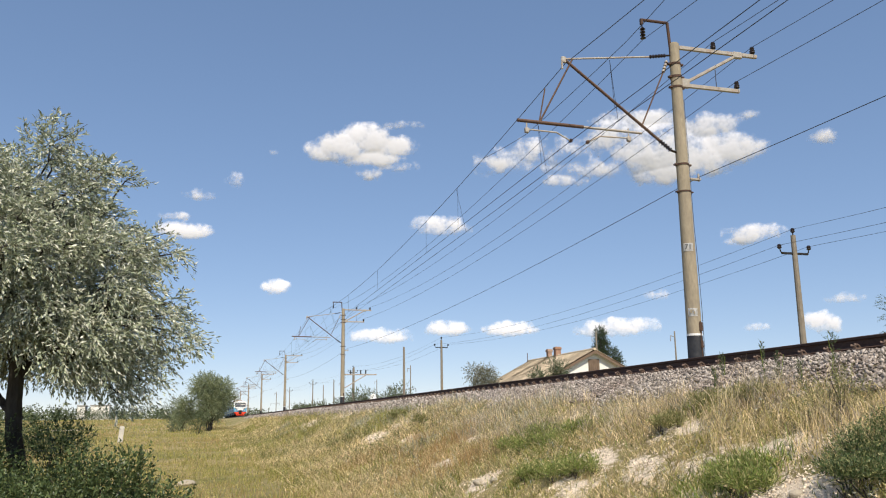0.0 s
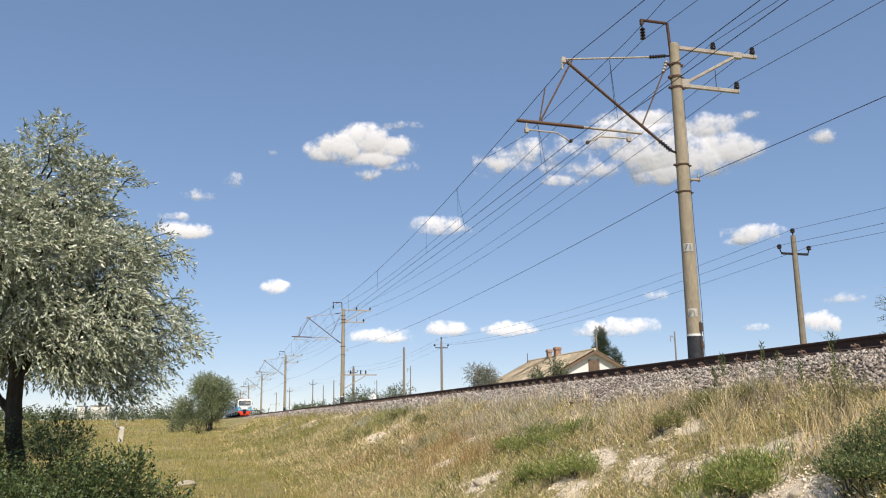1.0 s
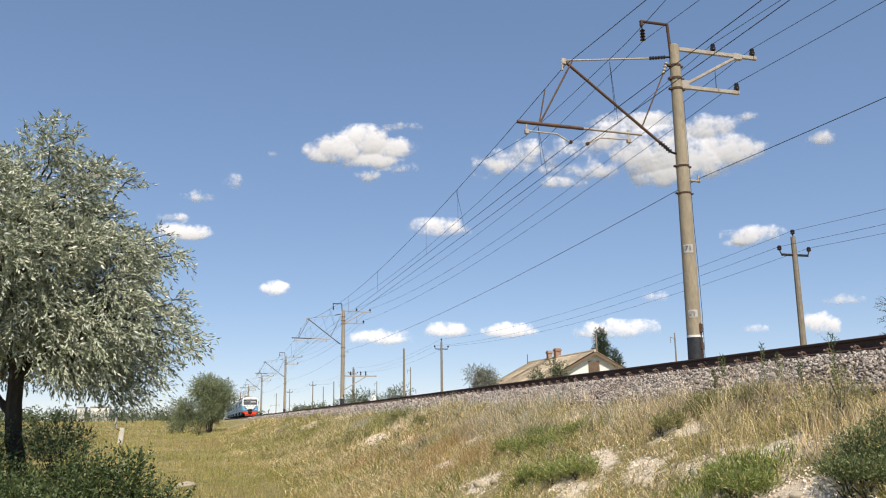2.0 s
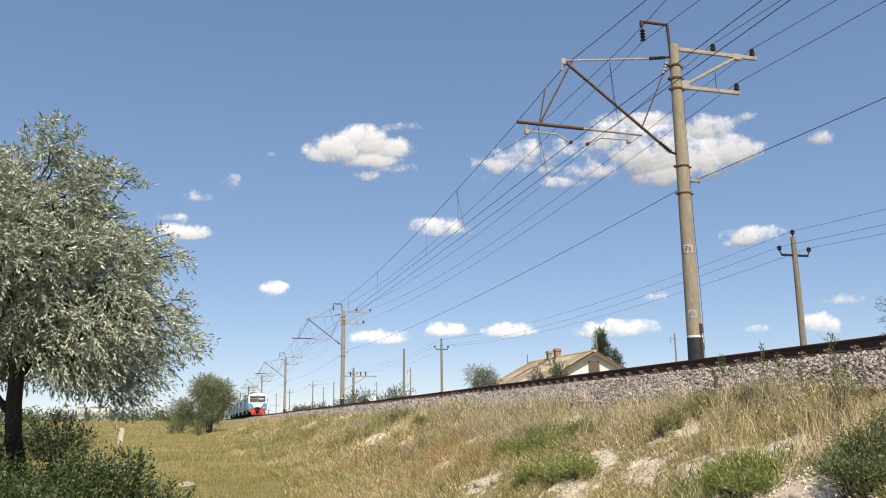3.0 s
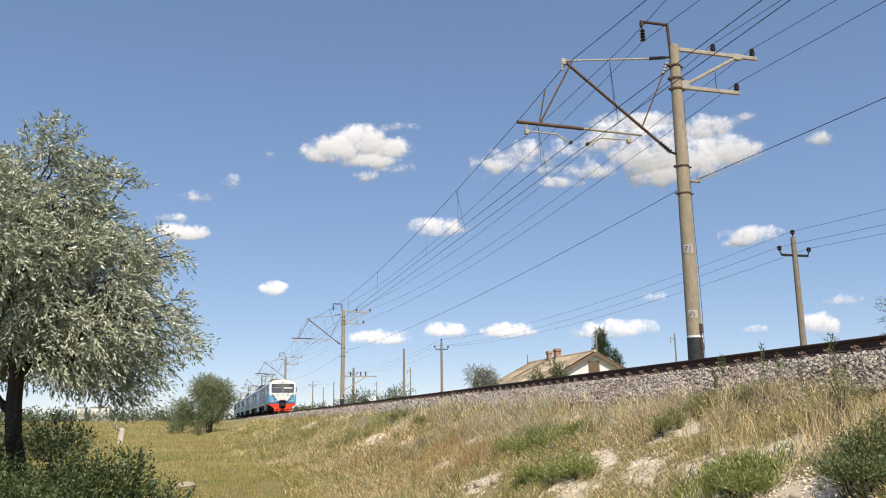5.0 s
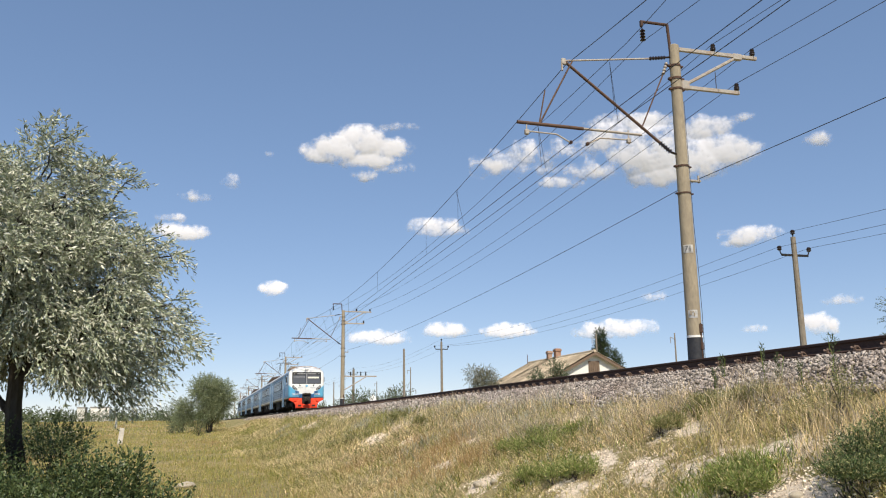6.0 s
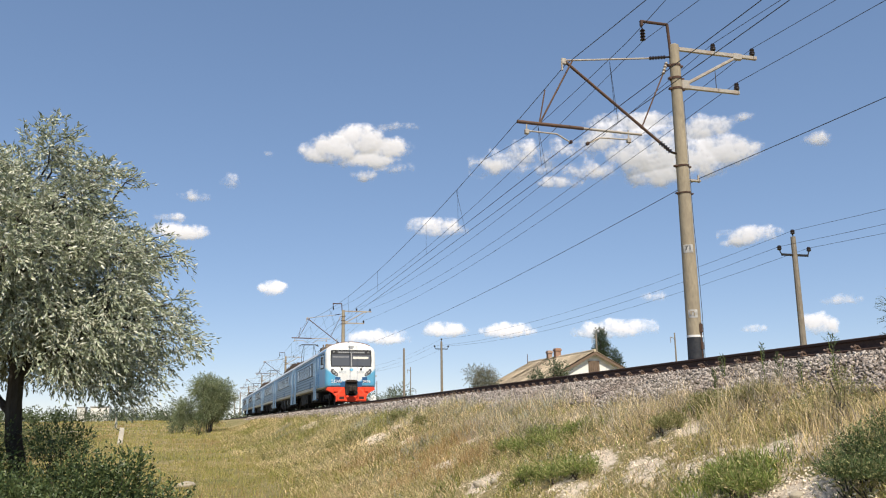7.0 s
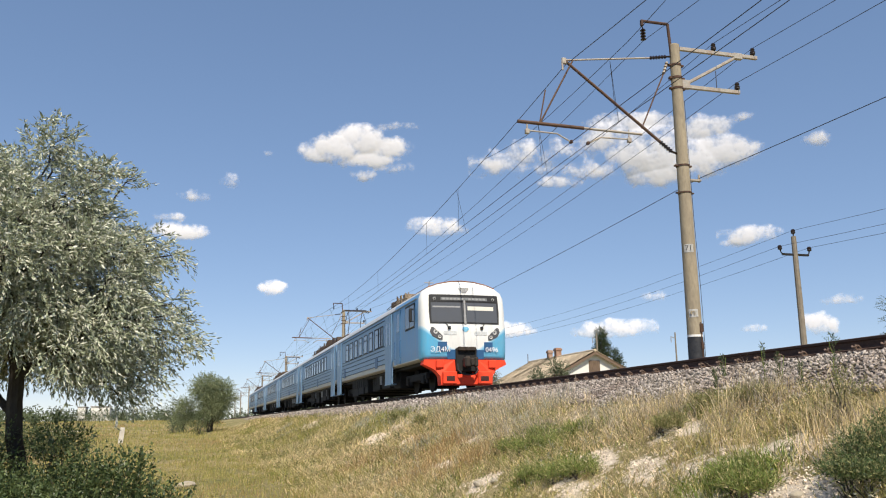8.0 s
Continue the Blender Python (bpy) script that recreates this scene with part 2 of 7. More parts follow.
# worn places: x, y, half-length, half-width
WORN = [(5.9, 24.7, 1.6, 0.5), (4.9, 24.8, 1.8, 0.45), (4.1, 12.5, 0.8, 0.4), (5.0, 10.2, 0.8, 0.35), (4.9, 8.9, 0.8, 0.4), (5.0, 7.8, 0.7, 0.4),
        (5.4, 7.9, 0.5, 0.3), (5.5, 7.0, 0.7, 0.5), (4.7, 6.1, 0.8, 0.6), (5.2, 7.2, 0.5, 0.3), (6.5, 40.6, 3.0, 0.5), (5.6, 46.6, 4.0, 0.5),
        (4.3, 15.0, 0.9, 0.3), (5.9, 18.0, 1.0, 0.3), (5.6, 31.0, 2.0, 0.35), (4.6, 7.0, 0.6, 0.4), (5.7, 9.3, 0.7, 0.3), (4.4, 9.6, 0.6, 0.5), (5.2, 16.2, 1.0, 0.3), (3.9, 8.2, 0.6, 0.5), (6.1, 12.9, 0.8, 0.2), (4.9, 20.5, 1.3, 0.35), (-0.35, 22.8, 0.4, 0.3), (-16.0, 108.0, 2.5, 4.5), (-11.0, 122.0, 2.5, 4.0)]


def worn(x, y):
    x, y = np.asarray(x, float), np.asarray(y, float)
    out = np.zeros(np.broadcast(x, y).shape)
    for cx, cy, ly, lx in WORN:
        out = np.maximum(out, np.exp(-(((x - cx) / lx) ** 2 + ((y - cy) / ly) ** 2) * 1.15))
    broken = 0.9 + 0.7 * waves(x * 2.3 + 1.7, y * 1.9) + 0.4 * waves(x * 6.1, y * 5.2 + 2.0)
    return np.clip(out * np.clip(broken, 0.15, 1.15), 0, 1)


def build_ground():
    xs = np.unique(np.concatenate([axis([(-3000, -400, 130), (-400, -60, 17), (-60, -12, 2.5), (-12, 2, 0.5), (2, 18, 0.25), (18, 40, 1.2), (40, 400, 18), (400, 3001, 130)]), [2.2, 3.4, 6.75, 7.45, XT + 2.15, XT + 3.0]]))
    ys = axis([(-3000, -200, 140), (-200, -12, 12), (-12, 4, 1.0), (4, 45, 0.4), (45, 110, 1.3), (110, 300, 5), (300, 800, 30), (800, 4001, 160)])
    gx, gy = np.meshgrid(xs, ys)
    v = np.stack([gx.ravel(), gy.ravel(), ground_z(gx, gy).ravel()], 1)
    nx, ny = len(xs), len(ys)
    i = np.arange(nx * ny).reshape(ny, nx)
    f = np.stack([i[:-1, :-1].ravel(), i[:-1, 1:].ravel(), i[1:, 1:].ravel(), i[1:, :-1].ravel()], 1)
    ob = raw_mesh("ground", v, f, SOIL)
    ob.data.polygons.foreach_set("use_smooth", [True] * len(ob.data.polygons))
    ob.data.attributes.new("bare", "FLOAT", "POINT").data.foreach_set("value", (worn(v[:, 0], v[:, 1]) * 0.85).astype(np.float32))
    tagged(ob, "dry straw-coloured steppe ground with chalky embankment flank", "ground", kind="structure")


build_ground()
# ---------- track ----------
# sleeper colour is dark brown so the ends merge with shade under the rails
SLEEPER_SHADE = mat("shade_dark_sleeper", (0.075, 0.052, 0.04), 0.9, scale=15, vary=0.3, bump=0.4, dirt=(0.13, 0.10, 0.08), dirt_scale=3, spread=0.15)
STONE = mat("crushed_granite", (0.38, 0.335, 0.295), 0.9, scale=9, vary=0.3, bump=0.4, dirt=(0.2, 0.14, 0.11), dirt_scale=0.9, dirt_amount=0.6, island=0.6, spec=0.2)


def rail_profile_mesh(name, y0, y1):
    """A flat-bottomed rail: foot, web and head."""
    pts = [(-0.075, 0), (0.075, 0), (0.075, 0.012), (0.02, 0.03), (0.009, 0.05), (0.009, 0.125), (0.034, 0.142), (0.036, 0.172), (0.028, 0.18), (-0.028, 0.18), (-0.036, 0.172), (-0.034, 0.142), (-0.009, 0.125), (-0.009, 0.05), (-0.02, 0.03), (-0.075, 0.012)]
    bm = bmesh.new()
    a = [bm.verts.new((x, y0, z)) for x, z in pts]
    b = [bm.verts.new((x, y1, z)) for x, z in pts]
    for k in range(len(pts)):
        f = bm.faces.new((a[k], b[k], b[(k + 1) % len(pts)], a[(k + 1) % len(pts)]))
        f.material_index = 1 if k == 8 else 0
    bm.faces.new(a)
    bm.faces.new(b[::-1])
    bmesh.ops.recalc_face_normals(bm, faces=bm.faces)
    me = bpy.data.meshes.new(name)
    bm.to_mesh(me)
    bm.free()
    me.materials.append(RAIL_SIDE)
    me.materials.append(RAIL_TOP)
    return me


def build_track():
    rail_me = rail_profile_mesh("rail", -60, 700)
    rails = []
    for s in (-0.76, 0.76):
        r = new("rail", rail_me)
        r.location = (XT + s, 0, ZR - 0.18)
        rails.append(tagged(r, "rusty steel rail with polished head on dark-coloured sleepers", "rail", group="rails of the track"))
    # sleepers
    bm = bmesh.new()
    box(bm, -1.35, -0.13, -0.2, 1.35, 0.13, 0.0, bevel=0.025)
    sl = bpy.data.meshes.new("sleeper")
    bm.to_mesh(sl)
    bm.free()
    sl.materials.append(SLEEPER_SHADE)
    bm = bmesh.new()   # sprung clip and bolt
    box(bm, -0.17, -0.06, 0, 0.17, 0.06, 0.018, 0.004)
    for s in (-1, 1):
        chain(bm, [(s * 0.085, -0.05, 0.03), (s * 0.13, -0.06, 0.065), (s * 0.16, -0.02, 0.04), (s * 0.16, 0.02, 0.04), (s * 0.13, 0.06, 0.065), (s * 0.085, 0.05, 0.03)], 0.014, 5)
        rod(bm, (s * 0.125, 0, 0.01), (s * 0.125, 0, 0.085), 0.016, n=6)
    clip = bpy.data.meshes.new("rail_clip")
    bm.to_mesh(clip)
    bm.free()
    clip.materials.append(mat("light_rusty_clip", (0.19, 0.125, 0.09), 0.85, scale=20, vary=0.3))
    rnd = random.Random(5)
    y = 2.0
    while y < 105:
        s = new("sleeper", sl)
        s.location = (XT, y, ZR - 0.225)
        s.rotation_euler = (0, 0, rnd.uniform(-0.01, 0.01))
        tagged(s, "railway sleeper bedded in ballast, coloured dark as rail shade", "sleeper", group="sleepers of the track")
        for e in (-0.76, 0.76):
            c = add(s, "rail_clip", clip)
            c.location = (e, 0, 0.042)
        y += 0.545
    bm = bmesh.new()
    while y < 420:
        box(bm, XT - 1.35, y - 0.13, ZR - 0.425, XT + 1.35, y + 0.13, ZR - 0.225)
        y += 0.545
    ob = part("far_sleepers", bm, SLEEPER_SHADE)
    tagged(ob, "long row of sleepers in ballast, coloured dark as rail shade", "sleepers", kind="stuff")


build_track()


def stone_shapes(n, seed):
    """A few rough angular stones as vertex arrays (unit size)."""
    rnd = np.random.RandomState(seed)
    out = []
    for _ in range(n):
        bm = bmesh.new()
        chip = rnd.normal(size=(7, 3))
        chip *= (0.56 * rnd.uniform(0.75, 1.15, (7, 1)) / np.linalg.norm(chip, axis=1, keepdims=True))
        for c in chip:
            bm.verts.new(c)
        hull = bmesh.ops.convex_hull(bm, input=bm.verts)
        bmesh.ops.delete(bm, geom=[v for v in hull["geom_interior"] if isinstance(v, bmesh.types.BMVert)], context="VERTS")
        bm.verts.index_update()
        bm.verts.ensure_lookup_table()
        pts = np.array([v.co[:] for v in bm.verts])
        fcs = np.array([[v.index for v in f.verts] for f in bm.faces])
        bm.free()
        pts *= rnd.uniform(0.55, 1.5, (1, 3))
        out.append((pts, fcs))
    return out


def turn_matrices(rs, n):
    """n random turns."""
    q = rs.normal(size=(n, 4))
    q /= np.linalg.norm(q, axis=1, keepdims=True)
    w, x, y, z = q.T
    return np.stack([np.stack([1 - 2 * (y * y + z * z), 2 * (x * y - z * w), 2 * (x * z + y * w)], 1),
                     np.stack([2 * (x * y + z * w), 1 - 2 * (x * x + z * z), 2 * (y * z - x * w)], 1),
                     np.stack([2 * (x * z - y * w), 2 * (y * z + x * w), 1 - 2 * (x * x + y * y)], 1)], 1)


def scatter_stones(name, px, py, pz, size, material, label, category, seed=3, kinds=10):
    rs = np.random.RandomState(seed)
    shapes = stone_shapes(kinds, seed)
    which = rs.randint(0, kinds, len(px))
    V, F, base = [], [], 0
    for k in range(kinds):
        idx = np.nonzero(which == k)[0]
        if not len(idx):
            continue
        pts, fcs = shapes[k]
        R = turn_matrices(rs, len(idx))
        P = np.einsum("nij,vj->nvi", R, pts) * size[idx, None, None] + np.stack([px[idx], py[idx], pz[idx]], 1)[:, None, :]
        V.append(P.reshape(-1, 3))
        F.append((fcs[None] + (np.arange(len(idx)) * len(pts))[:, None, None] + base).reshape(-1, 3))
        base += len(idx) * len(pts)
    ob = raw_mesh(name, np.concatenate(V), np.concatenate(F), material)
    return tagged(ob, label, category, kind="stuff")


def build_ballast():
    rs = np.random.RandomState(11)

    def spread(n, x0, x1, y0, y1, power=1.0):
        x = rs.uniform(x0, x1, n)
        y = y0 + (y1 - y0) * rs.uniform(0, 1, n) ** power
        return x, y
    xs, ys, ss = [], [], []
    for n, x0, x1, y0, y1, pw, s in [(44000, 6.4, 8.3, 6, 22, 1.0, 0.036), (10500, 6.4, 8.3, 22, 60, 1.25, 0.065), (3500, 6.4, 8.4, 60, 150, 1.3, 0.11), (2500, 8.35, 11.2, 4, 40, 1.3, 0.06)]:
        x, y = spread(n, x0, x1, y0, y1, pw)
        # ragged lower edge
        keep = x > 6.62 + 0.22 * waves(x * 0.2 + 3, y) + rs.normal(0, 0.08, n)
        xs.append(x[keep]), ys.append(y[keep]), ss.append(rs.uniform(0.45, 1.0, keep.sum()) ** 1.5 * 1.75 * s)
    x, y, s = np.concatenate(xs), np.concatenate(ys), np.concatenate(ss)
    # heaped a little between the sleepers and along the rail foot
    heap = np.where(x > 7.5, 0.02, 0.045)
    scatter_stones("ballast", x, y, ground_z(x, y) + 0.02 + rs.uniform(0, 1, len(x)) * heap, s, STONE, "grey and pinkish crushed granite ballast along the track", "ballast")
    # bed surface under the loose stones; its dark colour paints shade in their gaps
    yy = axis([(-60, 100, 2.0), (100, 701, 25)])
    prof = [(6.6, 1.80), (7.45, 2.265), (8.2, 2.27), (XT + 1.4, 2.28), (XT + 2.15, 2.265), (XT + 3.05, 1.9)]
    v = np.array([(px, y, pz) for y in yy for px, pz in prof])
    k = len(prof)
    i = np.arange(len(yy) * k).reshape(len(yy), k)
    f = np.stack([i[:-1, :-1].ravel(), i[:-1, 1:].ravel(), i[1:, 1:].ravel(), i[1:, :-1].ravel()], 1)
    gap_shade_bed = mat("ballast_bed", (0.17, 0.145, 0.125), 0.95, scale=14, vary=0.5, bump=1.0, dirt=(0.15, 0.11, 0.09), dirt_scale=0.8, spec=0.1)
    tagged(raw_mesh("ballast_bed", v, f, gap_shade_bed), "grey crushed stone bed of the track, darkened as shade between stones", "ballast bed", kind="structure")


build_ballast()
# ---------- overhead line ----------
TOP = ZR + 9.695
CW = ZR + 6.39


def insulator(bm, a, b, r=0.07, n=6):
    """A stack of porcelain sheds from a to b."""
    a, b = Vector(a), Vector(b)
    d = (b - a)
    m = Matrix.Translation(a) @ d.to_track_quat("Z", "Y").to_matrix().to_4x4()
    L = d.length
    prof = [(0.02, 0)]
    for k in range(n):
        z = L * (k + 0.5) / n
        prof += [(r * 0.5, z - L / n * 0.4), (r, z + L / n * 0.1), (r * 0.95, z + L / n * 0.2), (r * 0.45, z + L / n * 0.3)]
    prof.append((0.02, L))
    lathe(bm, prof, 12, m)


def number_text(name, body, size, parent, material, m, label=""):
    cu = bpy.data.curves.new(name, "FONT")
    cu.body, cu.size, cu.align_x, cu.align_y, cu.extrude = body, size, "CENTER", "CENTER", 0.002
    me = bpy.data.meshes.new(name)
    tmp = bpy.data.objects.new("tmp", cu)
    scene.collection.objects.link(tmp)
    dg = bpy.context.evaluated_depsgraph_get()
    me = bpy.data.meshes.new_from_object(tmp.evaluated_get(dg))
    bpy.data.objects.remove(tmp)
    me.materials.clear()
    me.materials.append(material)
    ob = add(parent, name, me, m)
    return tagged(ob, label) if label else ob


def mast_radius(z):
    """The shaft tapers from 0.216 at rail level to 0.147 at the top."""
    return 0.216 - 0.069 * (z - ZR) / 9.695


def build_mast():
    mast = new("catenary_mast")
    tagged(mast, "tapered round concrete catenary mast with steel brackets beside the track", "mast", group="masts along the track")

    def tube(name, segs, r, material, label=""):
        bm = bmesh.new()
        for a, b in segs:
            rod(bm, a, b, r, n=10)
        return part(name, bm, material, mast, label, smooth=True)
    z0 = 1.2
    bm = bmesh.new()
    lathe(bm, [(mast_radius(z), z) for z in (ZR + 1.1, ZR + 3, ZR + 5, ZR + 7, ZR + 9, ZR + 9.66)] + [(0.1, TOP)], 28)
    part("shaft", bm, CONCRETE, mast, "beige weathered concrete shaft", smooth=True)
    bm = bmesh.new()
    lathe(bm, [(mast_radius(z) + 0.004, z) for z in (z0, ZR, ZR + 1.06)], 28)
    part("coated_foot", bm, BITUMEN, mast, "black bitumen coating", smooth=True)
    bm = bmesh.new()
    lathe(bm, [(mast_radius(ZR + 1.06) + 0.006, ZR + 1.06), (mast_radius(ZR + 1.1) + 0.006, ZR + 1.12)], 28)
    part("painted_band", bm, WHITE_PAINT, mast, "white painted band", smooth=True)
    # clamps round the shaft
    for z, h in [(ZR + 9.02, 0.03), (ZR + 8.62, 0.035), (ZR + 8.3, 0.03), (ZR + 5.95, 0.025), (ZR + 5.15, 0.02)]:
        bm = bmesh.new()
        r = mast_radius(z)
        lathe(bm, [(r, z - h), (r + 0.016, z - h), (r + 0.016, z + h), (r, z + h)], 24)
        box(bm, r - 0.01, -0.05, z - h, r + 0.1, 0.05, z + h, 0.008)
        box(bm, -r - 0.09, -0.05, z - h, -r + 0.01, 0.05, z + h, 0.008)
        part("clamp", bm, RAIL_SIDE, mast, smooth=False)
    dx = -XP     # bracket places are given across the line, from the eye's line
    # hooked pipe on the top
    bm = bmesh.new()
    for a, b in [((-0.1, 0, TOP - 0.55), (-0.17, 0, TOP + 0.62)), ((-0.17, 0, TOP + 0.62), (-1.03, 0, TOP + 0.62))]:
        rod(bm, a, b, 0.045, n=8)
    box(bm, -1.06, -0.045, TOP + 0.46, -0.98, 0.045, TOP + 0.65, 0.01)
    part("hook_bracket", bm, RAIL_SIDE, mast, "dark steel hooked bracket")
    bm = bmesh.new()
    rod(bm, (-1.02, 0, TOP + 0.48), (-1.0, 0, TOP + 0.36), 0.018)
    insulator(bm, (-1.0, 0, TOP + 0.38), (-1.0, 0, TOP + 0.0), 0.085, 4)
    part("insulator", bm, INSULATOR, mast, "brown porcelain suspension insulator")
    # cantilever over the track
    J = Vector((9.31 + dx, 0, ZR + 8.80))
    tube("tie_rod", [(J, (-0.85, 0, ZR + 9.17))], 0.026, GALV, "long thin galvanised tie rod")
    bm = bmesh.new()
    insulator(bm, (-0.85, 0, ZR + 9.17), (-0.3, 0, ZR + 9.27), 0.06, 6)
    rod(bm, (-0.3, 0, ZR + 9.27), (-0.1, 0, ZR + 9.3), 0.03)
    part("insulator", bm, INSULATOR, mast, "dark tension insulator")
    lo = Vector((-0.33, 0, ZR + 6.36))
    tube("inclined_strut", [(J, J.lerp(lo, 0.9))], 0.042, RUST, "rusty inclined steel tube")
    bm = bmesh.new()
    insulator(bm, J.lerp(lo, 0.89), J.lerp(lo, 1.0), 0.075, 5)
    rod(bm, lo, (-0.1, 0, ZR + 6.3), 0.035)
    part("insulator", bm, INSULATOR, mast, "dark ribbed strut insulator")
    bm = bmesh.new()
    box(bm, J.x - 0.08, -0.04, J.z - 0.12, J.x + 0.06, 0.04, J.z + 0.07, 0.02)
    rod(bm, (J.x - 0.06, 0, J.z), (J.x - 0.06, 0, J.z - 0.3), 0.03)
    part("end_fitting", bm, GALV, mast, "pale weathered cast fitting")
    # stay from the tie-rod clamp to the strut
    tube("stay_rod", [((-0.3, 0, ZR + 9.05), (-0.36, 0, ZR + 8.85)), ((-0.36, 0, ZR + 8.85), (11.62 + dx, 0, ZR + 6.98))], 0.022, RUST)
    bm = bmesh.new()
    insulator(bm, (-0.27, 0, ZR + 9.12), (-0.42, 0, ZR + 8.72), 0.055, 4)
    part("insulator", bm, GALV, mast, "pale grey stay insulator")
    # registration tube with two steady arms
    A, B = Vector((7.85 + dx, 0, ZR + 6.86)), Vector((11.62 + dx, 0, ZR + 6.80))
    mid = A.lerp(B, 0.52)
    tube("registration_tube", [(A, mid)], 0.05, RUST, "rusty half of the registration tube")
    tube("registration_tube_end", [(mid, B)], 0.036, GALV, "galvanised half of the registration tube")
    tube("hanger_rod", [((J.x + 0.26, 0, J.z + 0.02), (8.52 + dx, 0, ZR + 6.88))], 0.026, RUST)
    tube("hanger_rod", [((8.7 + dx, 0, ZR + 7.85), (8.5 + dx, 0, ZR + 6.88))], 0.02, RUST)
    for x0, x1, xe in [(8.12, 9.0, 9.41), (11.2, 10.3, 9.92)]:
        bm = bmesh.new()
        chain(bm, [(x0 + dx, 0, ZR + 6.9), (x0 + dx, 0, ZR + 6.62), (x1 + dx, 0, ZR + 6.6), (xe + dx, 0, CW)], 0.022, 8)
        box(bm, x0 + dx - 0.06, -0.05, ZR + 6.52, x0 + dx + 0.06, 0.05, ZR + 6.66, 0.015)
        part("steady_arm", bm, GALV, mast, "pale bent steady arm", smooth=True)
        bm = bmesh.new()
        box(bm, xe + dx - 0.04, -0.06, CW - 0.035, xe + dx + 0.04, 0.06, CW + 0.05, 0.012)
        part("wire_clamp", bm, RUST, mast)
    # feeder brackets on the far side
    for zb, xe, posts in [(9.58, 15.68, (14.19, 15.55)), (8.4, 14.97, (14.9,))]:
        bm = bmesh.new()
        box(bm, 0.16, -0.045, ZR + zb - 0.06, xe + dx, 0.045, ZR + zb + 0.05, 0.008)
        part("crossarm", bm, GALV, mast, "weathered steel crossarm")
        for px in posts:
            bm = bmesh.new()
            rod(bm, (px + dx, 0, ZR + zb + 0.03), (px + dx, 0, ZR + zb + 0.1), 0.02)
            lathe(bm, [(0.05, 0.0), (0.085, 0.05), (0.075, 0.08), (0.085, 0.11), (0.06, 0.15), (0.075, 0.19), (0.05, 0.24)], 12, Matrix.Translation((px + dx, 0, ZR + zb + 0.06)))
            part("pin_insulator", bm, INSULATOR, mast, "dark porcelain pin insulator")
    bm = bmesh.new()
    rod(bm, (0.25, 0, ZR + 8.45), (15.0 + dx, 0, ZR + 9.55), 0.05, n=6)
    box(bm, 0.15, -0.06, ZR + 8.32, 0.42, 0.06, ZR + 8.6, 0.02)
    box(bm, 14.85 + dx, -0.06, ZR + 9.45, 15.15 + dx, 0.06, ZR + 9.65, 0.02)
    part("crossarm_brace", bm, GALV, mast, "pale painted brace")
    tube("link_rod", [((14.2 + dx, 0, ZR + 9.0), (14.2 + dx, 0, ZR + 8.45))], 0.012, WIRE)
    # earth lead down the shaft
    bm = bmesh.new()
    pts = [(mast_radius(z) + 0.02 + 0.035 * max(0.0, math.sin((z - ZR) * 0.75)), -0.05, z) for z in np.arange(ZR + 0.3, ZR + 8.3, 0.4)]
    chain(bm, pts, 0.008, 5)
    part("earth_lead", bm, WIRE, mast, "thin dark earthing wire")
    bm = bmesh.new()
    box(bm, 0.16, -0.05, ZR + 5.52, 0.55, 0.05, ZR + 5.58, 0.01)
    rod(bm, (0.5, 0, ZR + 5.5), (0.5, 0, ZR + 5.72), 0.03)
    part("wire_bracket", bm, GALV, mast)
    bm = bmesh.new()
    rod(bm, (0.075, -0.205, ZR + 0.1), (0.073, -0.2, ZR + 1.45), 0.02)
    box(bm, 0.03, -0.235, ZR + 1.18, 0.13, -0.16, ZR + 1.42, 0.01)
    box(bm, 0.04, -0.235, ZR + 0.72, 0.12, -0.16, ZR + 0.92, 0.01)
    part("cable_box", bm, RAIL_SIDE, mast, "dark rusty cable clamp")
    return mast


MAST = build_mast()
MAST.matrix_basis = pose(XP, YP, 0)


